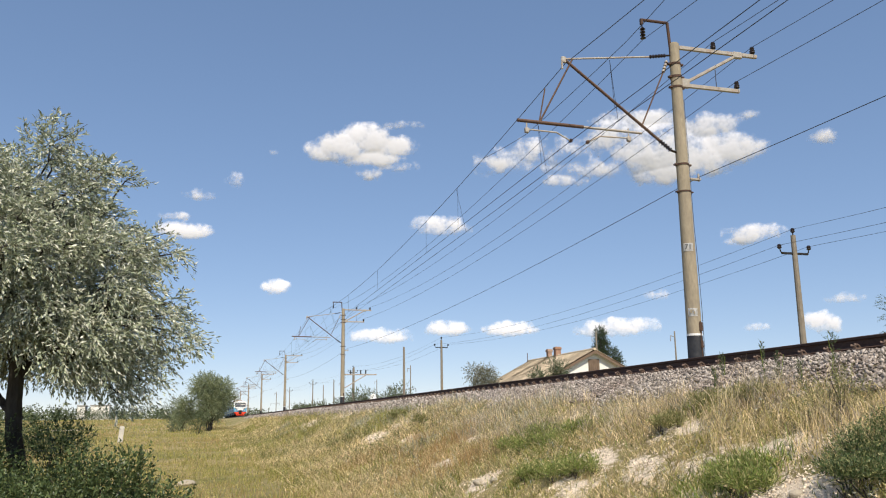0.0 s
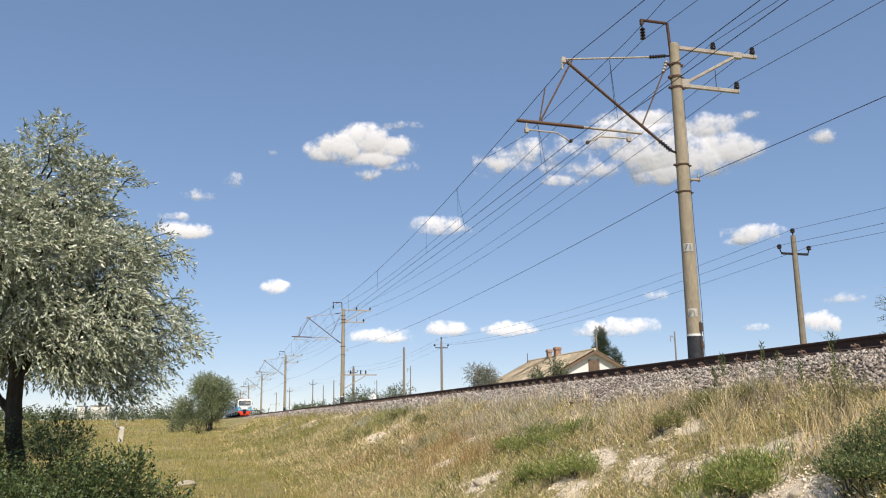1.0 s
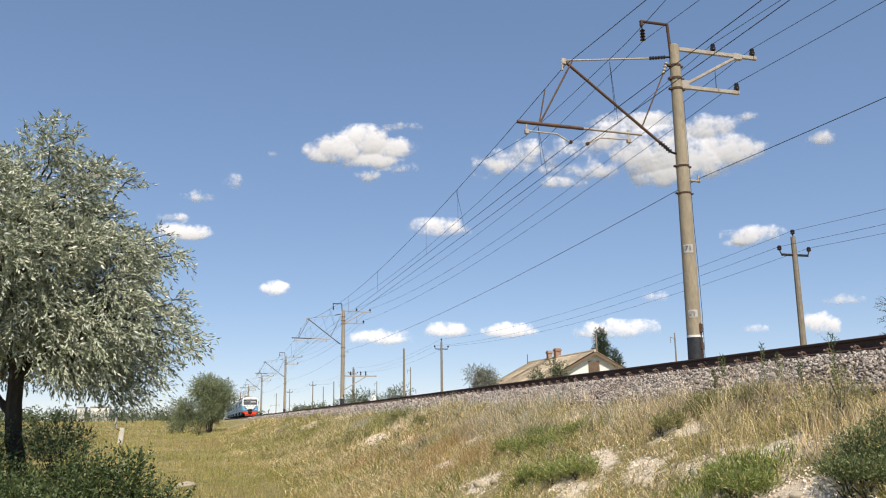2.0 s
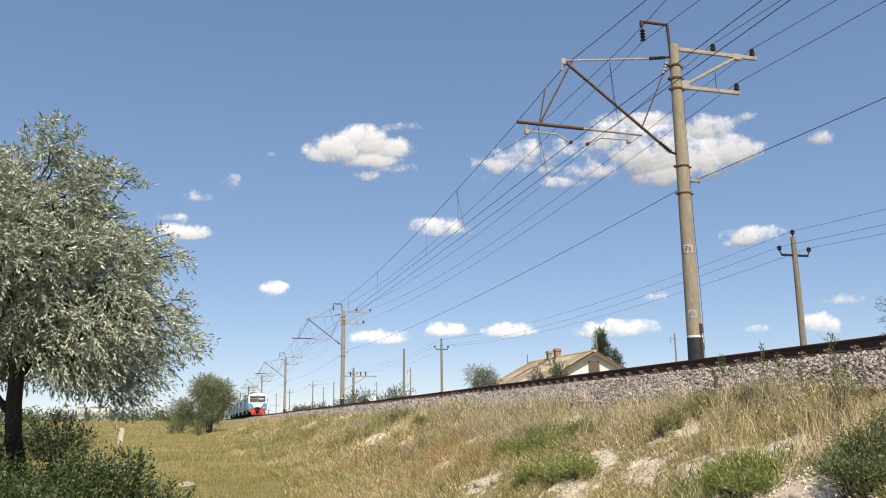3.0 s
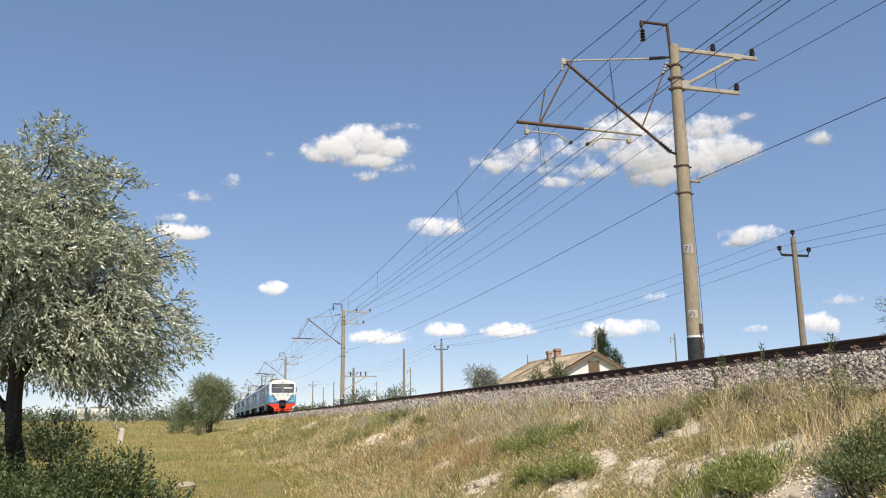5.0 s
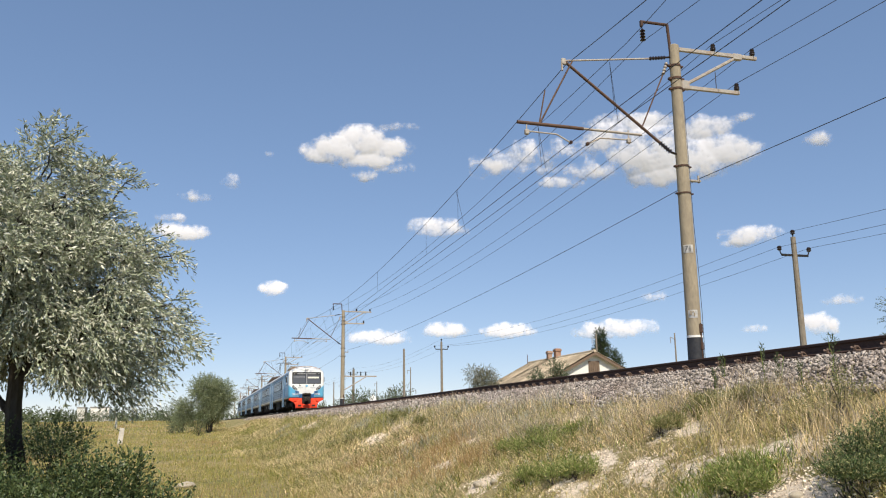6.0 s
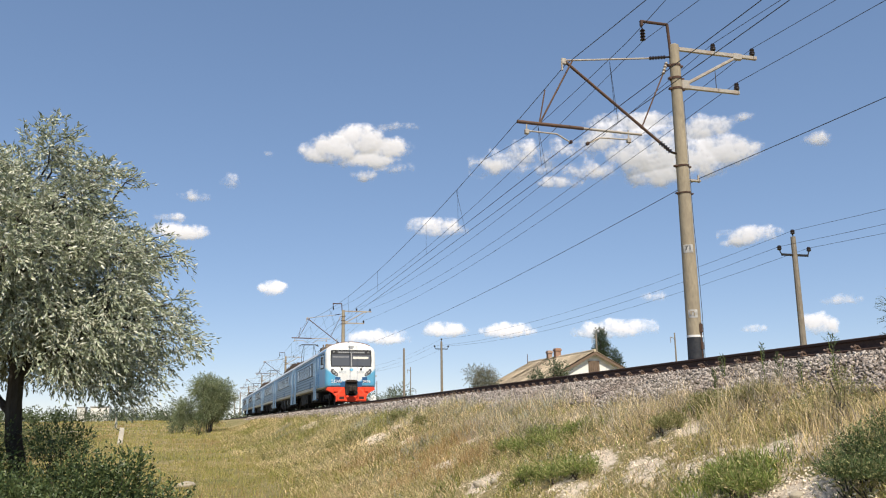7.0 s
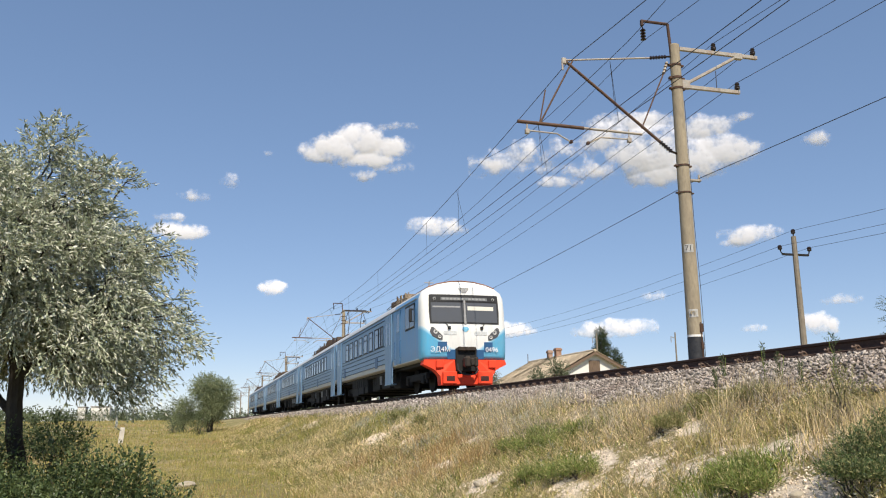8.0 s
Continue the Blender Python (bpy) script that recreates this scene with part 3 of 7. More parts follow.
def mast_plates():
    """The painted number panels, which only the first mast shows clearly; they turn to the field."""
    face = math.degrees(math.atan2(XP, YP))

    def curved(name, z, w, h, off, material, label):
        bm = bmesh.new()
        r = mast_radius(z) + off
        a0 = math.radians(-90 - face * 1.0)
        half = w / 2 / r
        cols = []
        for k in range(9):
            a = a0 - half + 2 * half * k / 8
            cols.append((bm.verts.new((r * math.cos(a), r * math.sin(a), z - h / 2)), bm.verts.new((r * math.cos(a), r * math.sin(a), z + h / 2))))
        for p, q in zip(cols, cols[1:]):
            bm.faces.new((p[0], q[0], q[1], p[1]))
        bmesh.ops.solidify(bm, geom=bm.faces, thickness=-0.003)
        return part(name, bm, material, MAST, label)
    curved("number_panel", ZR + 3.52, 0.28, 0.23, 0.006, WHITE_PAINT, "white painted panel with black mast number")
    curved("worn_panel", ZR + 1.7, 0.26, 0.22, 0.006, WHITE_PAINT, "flaking white painted panel")
    a = math.radians(-90 - face)
    r = mast_radius(ZR + 3.5) + 0.022
    rot = Matrix.Rotation(radians(-face), 4, "Z") @ Matrix.Rotation(radians(90), 4, "X")
    number_text("mast_number", "71", 0.2, MAST, INK, Matrix.Translation((r * math.cos(a), r * math.sin(a), ZR + 3.52)) @ rot)
    bm = bmesh.new()
    r = mast_radius(ZR + 1.7) + 0.018
    for k, (u, v, w, h) in enumerate([(-0.05, 0.02, 0.05, 0.1), (0.04, -0.02, 0.03, 0.08), (0.01, 0.05, 0.05, 0.03)]):
        box(bm, u - w / 2, v - h / 2, -0.004, u + w / 2, v + h / 2, 0.004)
    part("worn_marks", bm, CONCRETE, MAST, m=Matrix.Translation((r * math.cos(a), r * math.sin(a), ZR + 1.7)) @ rot)


MASTS = [MAST]
for k in (-1, 1, 2, 3, 4, 5, 6):
    MASTS.append(copy_thing(MAST, pose(XP + (0.0 if k < 3 else 0.05), YP + SPAN * k, 0, 0, 0, (0, 0.8, -0.6, 0.5, 1, 0, 0)[k % 7])))
mast_plates()


def second_mast_arm():
    """The low bracket with three bells on the second mast."""
    m2 = MASTS[2]
    bm = bmesh.new()
    box(bm, 0.1, -0.05, ZR + 3.15, 3.4, 0.05, ZR + 3.27, 0.01)
    rod(bm, (0.2, 0, ZR + 1.9), (2.3, 0, ZR + 3.15), 0.05)
    part("low_crossarm", bm, GALV, m2, "steel bracket low on the mast")
    for px in (0.8, 1.8, 2.3):
        bm = bmesh.new()
        lathe(bm, [(0.04, 0), (0.08, 0.1), (0.05, 0.2), (0.08, 0.3), (0.04, 0.4)], 10, Matrix.Translation((px, 0, ZR + 3.26)))
        part("pin_insulator", bm, INSULATOR, m2)


second_mast_arm()


def wire(name, label, r, pts, sub=10, material=WIRE, sag=0.0, category="wire", parent=None):
    """A wire through its supports, hanging in shallow parabolas."""
    path = []
    for a, b in zip(pts, pts[1:]):
        a, b = Vector(a), Vector(b)
        for k in range(sub):
            t = k / sub
            path.append(a.lerp(b, t) - Vector((0, 0, 4 * sag * t * (1 - t))))
    path.append(Vector(pts[-1]))
    n = 5
    V, F = [], []
    for i, p in enumerate(path):
        d = (path[min(i + 1, len(path) - 1)] - path[max(i - 1, 0)]).normalized()
        u = d.cross(Vector((0, 0, 1))).normalized()
        w = u.cross(d)
        for k in range(n):
            a = 2 * math.pi * k / n
            V.append(p + (u * math.cos(a) + w * math.sin(a)) * r)
    for i in range(len(path) - 1):
        for k in range(n):
            F.append((i * n + k, i * n + (k + 1) % n, (i + 1) * n + (k + 1) % n, (i + 1) * n + k))
    ob = raw_mesh(name, [v[:] for v in V], F, material, parent)
    return tagged(ob, label, category) if parent is None else ob


def build_wires():
    sup = [YP + SPAN * k for k in range(-1, 7)]
    mess_sag, zm = 1.28, ZR + 8.66

    def mess_z(y):
        t = ((y - YP) / SPAN) % 1.0
        return zm - 4 * mess_sag * t * (1 - t)
    messenger = wire("messenger_wire", "dark twisted messenger wire sagging between catenary masts", 0.011, [(9.34, y, zm) for y in sup], 24, sag=mess_sag)
    c1 = wire("contact_wire", "taut dark copper contact wire over the track", 0.0095, [(9.41, y, CW) for y in sup], 8, sag=0.12)
    tagged(c1, group="contact wires")
    c2 = wire("contact_wire", "taut dark copper contact wire over the track", 0.0095, [(9.92, y, CW) for y in sup], 8, sag=0.10)
    tagged(c2, group="contact wires")
    for y in sup:
        # lower stitch wire under each cantilever, and its droppers
        wire("stitch_wire", "", 0.008, [(9.34, y - 7.2, mess_z(y - 7.2)), (9.34, y - 3.5, ZR + 7.72), (9.34, y + 3.0, ZR + 7.62), (9.34, y + 7.2, mess_z(y + 7.2))], 4, sag=0.03, parent=messenger)
        for d in (-2.6, 2.1):
            for xe in (9.41, 9.92):
                wire("dropper", "", 0.006, [(9.34, y + d, ZR + 7.63), (xe, y + d + (0.8 if xe > 9.5 else 0.0), CW)], 2, parent=messenger)
        for d in (10.5, 15.5, 26.7, 37, 46, 51):
            wire("dropper", "", 0.006, [(9.34, y + d, mess_z(y + d)), (9.41 if d < 40 else 9.92, y + d + 0.25, CW - 0.11)], 2, parent=messenger)
        for d in (10.7, 46.3):
            wire("dropper", "", 0.006, [(9.34, y + d, mess_z(y + d)), (9.92, y + d + 0.6, CW - 0.09)], 2, parent=messenger)
    wire("feeder_wire", "thin dark feeder wire hung from hooked mast brackets", 0.009, [(XP - 1.0, y, TOP + 0.0) for y in sup], 16, sag=1.15)
    for x, z, s in [(14.19, ZR + 9.88, 0.95), (15.55, ZR + 9.88, 1.05), (14.9, ZR + 8.7, 0.85)]:
        tagged(wire("feeder_wire", "thin dark feeder wire on pin insulators", 0.009, [(x, y, z) for y in sup], 16, sag=s), group="feeder wires on crossarms")
    wire("earth_wire", "dark earthing wire clamped low on the masts", 0.010, [(XP + 0.5, y, ZR + 5.62 + (0.0 if y < 30 else 0.15)) for y in sup], 16, sag=0.55)


build_wires()
# ---------- the electric train ----------
def livery(name, front):
    """Pale blue sides with a cream sill stripe; the nose white over a blue lower field."""
    m = bpy.data.materials.new(name)
    m.use_nodes = True
    n, l = m.node_tree.nodes, m.node_tree.links
    b = n["Principled BSDF"]
    b.inputs["Roughness"].default_value = 0.38
    tc = n.new("ShaderNodeTexCoord")
    sp = n.new("ShaderNodeSeparateXYZ")
    l.new(tc.outputs["Object"], sp.inputs[0])

    def math_node(op, a, c, clamp=False):
        x = n.new("ShaderNodeMath")
        x.operation, x.use_clamp = op, clamp
        for i, v in enumerate((a, c)):
            if isinstance(v, (int, float)):
                x.inputs[i].default_value = v
            else:
                l.new(v, x.inputs[i])
        return x.outputs[0]

    def ramp(src, stops, step=False):
        r = n.new("ShaderNodeValToRGB")
        if step:
            r.color_ramp.interpolation = "CONSTANT"
        els = r.color_ramp.elements
        while len(els) < len(stops):
            els.new(0.5)
        for e, (p, c) in zip(els, stops):
            e.position, e.color = p, (*c, 1)
        l.new(src, r.inputs[0])
        return r.outputs[0]

    def mix(f, a, c):
        x = n.new("ShaderNodeMix")
        x.data_type = "RGBA"
        if isinstance(f, float):
            x.inputs["Factor"].default_value = f
        else:
            l.new(f, x.inputs["Factor"])
        for key, v in (("A", a), ("B", c)):
            if isinstance(v, tuple):
                x.inputs[key].default_value = (*v, 1)
            else:
                l.new(v, x.inputs[key])
        return x.outputs["Result"]

    zn = math_node("DIVIDE", sp.outputs["Z"], 5.0)
    side = ramp(zn, [(0.0, (0.50, 0.48, 0.42)), (0.283, (0.145, 0.285, 0.46)), (0.728, (0.60, 0.60, 0.58)), (0.80, (0.52, 0.50, 0.46))], True)
    # nose: white above, blue below a shallow V, with a soft sprayed edge
    ax = math_node("ABSOLUTE", sp.outputs["X"], 0.0)
    edge = math_node("ADD", math_node("MULTIPLY", math_node("MAXIMUM", math_node("SUBTRACT", ax, 0.55), 0.0), 0.75), 1.62)
    f = math_node("MULTIPLY", math_node("SUBTRACT", edge, sp.outputs["Z"]), 3.2, True)
    nose = ramp(f, [(0.0, (0.83, 0.83, 0.80)), (0.12, (0.55, 0.74, 0.85)), (0.55, (0.10, 0.42, 0.66))])
    if front:
        # the nose field ends 0.55 m behind the front
        g = math_node("MULTIPLY", math_node("SUBTRACT", sp.outputs["Y"], 0.62), 30.0, True)
        cab = ramp(zn, [(0.0, (0.62, 0.6, 0.52)), (0.25, (0.10, 0.30, 0.56)), (0.76, (0.62, 0.62, 0.6))], True)
        g2 = math_node("MULTIPLY", math_node("SUBTRACT", sp.outputs["Y"], 5.0), 30.0, True)
        col = mix(g, nose, mix(g2, cab, side))
    else:
        col = side
    t = n.new("ShaderNodeTexNoise")
    mp = n.new("ShaderNodeMapping")
    mp.inputs["Scale"].default_value = (1, 1, 0.25)
    l.new(tc.outputs["Object"], mp.inputs[0])
    l.new(mp.outputs[0], t.inputs["Vector"])
    t.inputs["Scale"].default_value, t.inputs["Detail"].default_value, t.inputs["Roughness"].default_value = 3.0, 8, 0.7
    dirt = ramp(t.outputs["Fac"], [(0.42, (0, 0, 0)), (0.8, (0.35, 0.35, 0.35))])
    l.new(mix(dirt, col, (0.3, 0.29, 0.27)), b.inputs["Base Color"])
    bp = n.new("ShaderNodeBump")
    bp.inputs["Strength"].default_value, bp.inputs["Distance"].default_value = (0.06, 0.01)
    l.new(t.outputs["Fac"], bp.inputs["Height"])
    l.new(bp.outputs[0], b.inputs["Normal"])
    return m


PAINT_HEAD, PAINT_CAR = livery("head_car_paint", True), livery("car_paint", False)
DOOR_PAINT = mat("door_pale_blue_paint", (0.15, 0.28, 0.44), 0.4, scale=4, vary=0.08, dirt=(0.22, 0.24, 0.26), dirt_scale=2, dirt_amount=0.4)
CAB_DOOR = mat("cab_door_blue_paint", (0.07, 0.22, 0.42), 0.4, scale=4, vary=0.1)
RED = mat("orange_red_paint", (0.88, 0.075, 0.03), 0.65, scale=5, vary=0.1, dirt=(0.4, 0.06, 0.035), dirt_scale=3, dirt_amount=0.35, spec=0.2)
HOLE_SHADE = mat("painted_hole_shade", (0.05, 0.015, 0.012), 0.8, scale=6, vary=0.2)
BLACK = mat("sooty_black_steel", (0.011, 0.0105, 0.0105), 0.85, 0.0, scale=9, vary=0.4, dirt=(0.022, 0.019, 0.016), dirt_scale=2)
ROOFGEAR = mat("dusty_brown_roof_equipment", (0.085, 0.058, 0.042), 0.85, scale=6, vary=0.4, bump=0.3, dirt=(0.05, 0.035, 0.03), dirt_scale=2)
ROOF_RED = mat("oxide_red_roof_paint", (0.30, 0.13, 0.06), 0.8, scale=5, vary=0.25, dirt=(0.12, 0.07, 0.05), dirt_scale=1.5)
RUBBER = mat("black_rubber", (0.02, 0.02, 0.022), 0.7, scale=10, vary=0.2)
GLASS = glass_mat("dark_cab_glass", (0.10, 0.105, 0.115), 0.05)
SIDE_GLASS = glass_mat("side_window_glass", (0.10, 0.14, 0.19), 0.06)
BLUE_FLAT = mat("deep_blue_paint", (0.03, 0.11, 0.25), 0.45, scale=5, vary=0.1)
LAMP_GLASS = mat("clear_lamp_lens", (0.5, 0.5, 0.48), 0.12, scale=20, vary=0.1)
SHADE = mat("cream_sun_blind", (0.72, 0.69, 0.6), 0.7, scale=6, vary=0.06)
GREY = mat("grey_painted_metal", (0.3, 0.3, 0.3), 0.5, scale=8, vary=0.15)

COUPLER = mat("sooty_brown_steel", (0.035, 0.026, 0.02), 0.7, 0.2, scale=9, vary=0.4, dirt=(0.08, 0.05, 0.03), dirt_scale=3)
# near-black blue that puts the shade under the side ribs into colour
RIB_SHADE = mat("rib_shade_blue", (0.04, 0.075, 0.12), 0.7, scale=6, vary=0.4)
POD = mat("dark_headlight_surround", (0.09, 0.09, 0.095), 0.4, scale=8, vary=0.2)
HALF = 1.74


def outline():
    """Cross-section of the body: near side sill, side, roof, far side."""
    left = [(-1.62, 1.16), (-1.72, 1.22), (-1.74, 1.5), (-1.74, 2.3), (-1.74, 3.2), (-1.72, 3.62), (-1.62, 3.86), (-1.38, 4.03), (-1.0, 4.17), (-0.5, 4.27), (0.0, 4.3)]
    return left + [(-x, z) for x, z in left[-2::-1]]


def front_y(x, z):
    return 0.11 * (x / 1.7) ** 2 + max(0.0, z - 2.35) * 0.13 + max(0.0, 2.0 - z) * 0.05


def body_mesh(length, cab):
    bm = bmesh.new()
    P = []
    corners = outline()
    for (xa, za), (xb, zb) in zip(corners, corners[1:] + corners[:1]):
        n = max(1, round(math.hypot(xb - xa, zb - za) / 0.2)) if cab else 1
        P += [(xa + (xb - xa) * i / n, za + (zb - za) * i / n) for i in range(n)]
    C = (0.0, 2.5)
    loops = []
    if cab:
        for s in (0.04, 0.12, 0.2, 0.3, 0.4, 0.5, 0.6, 0.7, 0.78, 0.86, 0.9, 0.935, 0.965, 0.985, 1.0):
            t = max(0.0, (s - 0.86) / 0.14)
            ring = []
            for x, z in P:
                px, pz = C[0] + s * (x - C[0]), C[1] + s * (z - C[1])
                ring.append(bm.verts.new((px, front_y(px, pz) + 0.26 * (1 - math.sqrt(max(0.0, 1 - t * t))), pz)))
            loops.append(ring)
        ys = [0.9, 5.0, length]
    else:
        ys = [0.0, 0.03, length - 0.03, length]
    for y in ys:
        k = 0.975 if (not cab and y in (0.0, length)) else 1.0
        loops.append([bm.verts.new((x * k, y, 2.5 + (z - 2.5) * k)) for x, z in P])
    for a, b in zip(loops, loops[1:]):
        for i in range(len(P)):
            j = (i + 1) % len(P)
            bm.faces.new((a[i], a[j], b[j], b[i]))
    bm.faces.new(loops[0])
    bm.faces.new(loops[-1])
    bmesh.ops.recalc_face_normals(bm, faces=bm.faces)
    return bm


def front_patch(poly_rows, off, depth=0.012):
    """A thin panel that lies on the nose: rows of (x0, x1, z), from the bottom up."""
    bm = bmesh.new()
    n = 10
    rows = []
    for x0, x1, z in poly_rows:
        rows.append([bm.verts.new((x0 + (x1 - x0) * k / n, front_y(x0 + (x1 - x0) * k / n, z) - off, z)) for k in range(n + 1)])
    for a, b in zip(rows, rows[1:]):
        for k in range(n):
            bm.faces.new((a[k], a[k + 1], b[k + 1], b[k]))
    r = bmesh.ops.extrude_face_region(bm, geom=bm.faces[:])
    for v in r["geom"]:
        if isinstance(v, bmesh.types.BMVert):
            v.co.y += depth
    bmesh.ops.recalc_face_normals(bm, faces=bm.faces)
    return bm


def shared(name, bm, *materials):
    me = bpy.data.meshes.new(name)
    bm.to_mesh(me)
    bm.free()
    for m in materials:
        me.materials.append(m)
    return me


def window_meshes(w, h):
    bm = bmesh.new()   # frame with rounded corners, standing 18 mm proud
    t = 0.055
    box(bm, -0.02, -w / 2, -h / 2, 0.01, w / 2, -h / 2 + t, 0.006)
    box(bm, -0.02, -w / 2, h / 2 - t, 0.01, w / 2, h / 2, 0.006)
    box(bm, -0.018, -w / 2, -h / 2 + t, 0.01, -w / 2 + t, h / 2 - t, 0.006)
    box(bm, -0.018, w / 2 - t, -h / 2 + t, 0.01, w / 2, h / 2 - t, 0.006)
    box(bm, -0.015, -w / 2 + t, h * 0.17, 0.0, w / 2 - t, h * 0.17 + 0.035, 0.004)
    fr = shared("window_frame", bm, RUBBER)
    bm = bmesh.new()
    box(bm, -0.006, -w / 2 + t * 0.6, -h / 2 + t * 0.6, 0.006, w / 2 - t * 0.6, h / 2 - t * 0.6)
    return fr, shared("window", bm, SIDE_GLASS)


WIN = window_meshes(0.92, 0.98)
WIN_NARROW = window_meshes(0.42, 0.98)


def add_window(car, y, z, meshes, side=-1):
    g = add(car, "window", meshes[1], Matrix.Translation((side * (HALF + 0.008), y, z)) @ (Matrix.Identity(4) if side < 0 else Matrix.Rotation(math.pi, 4, "Z")))
    tagged(g, "dark glazed passenger window")
    add(g, "window_frame", meshes[0])


def door_meshes():
    bm = bmesh.new()
    box(bm, -0.05, -0.68, 0.5, 0.0, -0.02, 3.55, 0.015)
    a = shared("door_leaf", bm, DOOR_PAINT)
    bm = bmesh.new()
    box(bm, -0.056, -0.5, 2.2, -0.04, -0.2, 3.2, 0.006)
    return a, shared("door_pane", bm, SIDE_GLASS)


LEAF, PANE = door_meshes()
bm = bmesh.new()
box(bm, -0.035, -0.7, 0.46, 0.02, 0.7, 1.18, 0.01)
box(bm, -0.09, -0.6, 0.44, 0.2, 0.6, 0.5, 0.01)
STEP = shared("door_step", bm, DOOR_PAINT)
bm = bmesh.new()
chain(bm, [(-0.01, 0, 1.5), (-0.06, 0, 1.53), (-0.06, 0, 2.2), (-0.01, 0, 2.23)], 0.015, 6)
GRAB = shared("grab_handle", bm, BLUE_FLAT)
# sliding door hangs on a rail
bm = bmesh.new()
lathe(bm, [(0.36, -0.075), (0.525, -0.07), (0.53, -0.045), (0.475, -0.04), (0.475, 0.065), (0.36, 0.07), (0.1, 0.06)], 24, Matrix.Rotation(math.pi / 2, 4, "Y"))
WHEEL = shared("wheel", bm, BLACK)
bm = bmesh.new()
for s in (-1, 1):
    box(bm, s * 1.12 - 0.09, -1.75, 0.5, s * 1.12 + 0.09, 1.75, 0.78, 0.03)
    for e in (-1.3, 1.3):
        box(bm, s * 1.14 - 0.13, e - 0.2, 0.36, s * 1.14 + 0.13, e + 0.2, 0.68, 0.03)
        for q in (-0.32, 0.32):
            rod(bm, (s * 1.12, e + q, 0.35), (s * 1.12, e + q, 0.62), 0.075, n=8)
box(bm, -1.1, -0.35, 0.45, 1.1, 0.35, 0.8, 0.03)
BOGIE = shared("bogie_frame", bm, BLACK)


def add_bogie(car, y):
    b = add(car, "bogie", BOGIE, pose(0, y, 0))
    tagged(b, "black sprung two-axle bogie")
    for e in (-1.3, 1.3):
        for s in (-0.78, 0.78):
            add(b, "wheel", WHEEL, pose(s, e, 0.525))


def pantograph(car, y):
    bm = bmesh.new()
    for s in (-0.62, 0.62):
        for e in (-0.8, 0.8):
            rod(bm, (s, y + e, 4.25), (s, y + e, 4.55), 0.05, n=8)
        rod(bm, (s, y - 0.9, 4.56), (s, y + 0.9, 4.56), 0.03)
    for e in (-0.9, 0.9):
        rod(bm, (-0.62, y + e, 4.56), (0.62, y + e, 4.56), 0.03)
    p = part("pantograph", bm, RUST, car, "raised dark steel diamond pantograph")
    bm = bmesh.new()
    zc = CW - ZR - 0.12
    for s in (-0.6, 0.6):
        for e in (-1, 1):
            chain(bm, [(s, y + e * 0.75, 4.58), (s * 0.92, y + e * 1.05, (4.58 + zc) / 2), (s * 0.8, y + e * 0.12, zc - 0.1)], 0.022, 6)
    part("arm", bm, WIRE, p)
    bm = bmesh.new()
    for e in (-0.2, 0.2):
        chain(bm, [(-0.95, y + e, zc - 0.14), (-0.7, y + e, zc), (0.7, y + e, zc), (0.95, y + e, zc - 0.14)], 0.028, 6)
    part("collector_head", bm, WIRE, p)


def roof_box(car, x0, x1, y0, y1, h, material, seed, name="roof_equipment"):
    """Housings with ribs, cables and insulators between them."""
    rnd = random.Random(seed)
    bm = bmesh.new()
    y = y0
    while y < y1 - 0.3:
        w = rnd.uniform(0.3, 0.9)
        hh = h * rnd.choice((0.25, 0.5, 0.7, 0.9, 1.05)) * rnd.uniform(0.85, 1.1)
        box(bm, x0 + rnd.uniform(0, 0.25), y, 4.0, x1 - rnd.uniform(0, 0.3), min(y + w, y1), 4.2 + hh, 0.02)
        if rnd.random() < 0.6:
            rod(bm, (x0 + 0.15, y + w + 0.04, 4.1), (x0 + 0.15, y + w + 0.04, 4.25 + h * rnd.uniform(0.5, 1.2)), 0.05, 0.035, n=7)
        for k in range(5):
            yy = y + 0.08 + k * (w - 0.16) / 5
            box(bm, x0 - 0.025, yy, 4.18, x0 + 0.02, yy + 0.05, 4.18 + hh * 0.9)
        y += w + rnd.uniform(0.05, 0.2)
    chain(bm, [(x0 - 0.08, y0, 4.3), (x0 - 0.1, (y0 + y1) / 2, 4.34), (x0 - 0.08, y1, 4.3)], 0.02, 5)
    return part(name, bm, material, car, "dusty brown roof equipment housing")


def under_boxes(car, y0, y1, seed):
    rnd = random.Random(seed)
    y = y0
    while y < y1:
        w = rnd.uniform(0.8, 1.9)
        bm = bmesh.new()
        d = rnd.uniform(1.2, 1.5)
        box(bm, -d, y, rnd.uniform(0.22, 0.42), d, y + w, 1.14, 0.03)
        for k in range(3):
            box(bm, -d - 0.02, y + 0.1 + k * w / 3, 0.65, -d + 0.01, y + 0.1 + k * w / 3 + w * 0.22, 1.05, 0.01)
        part("underfloor_box", bm, BLACK, car, "black underfloor equipment box")
        if rnd.random() < 0.5:
            bm = bmesh.new()
            rod(bm, (-1.3, y + w + 0.05, 0.62), (-1.3, y + w + 0.05, 1.1), 0.13, n=10)
            part("air_tank", bm, GREY, car, "pale grey air reservoir")
        y += w + rnd.uniform(0.08, 0.28)
    bm = bmesh.new()
    box(bm, -1.45, 0.4, 1.02, 1.45, 21.0, 1.18, 0.02)
    part("underframe", bm, BLACK, car)


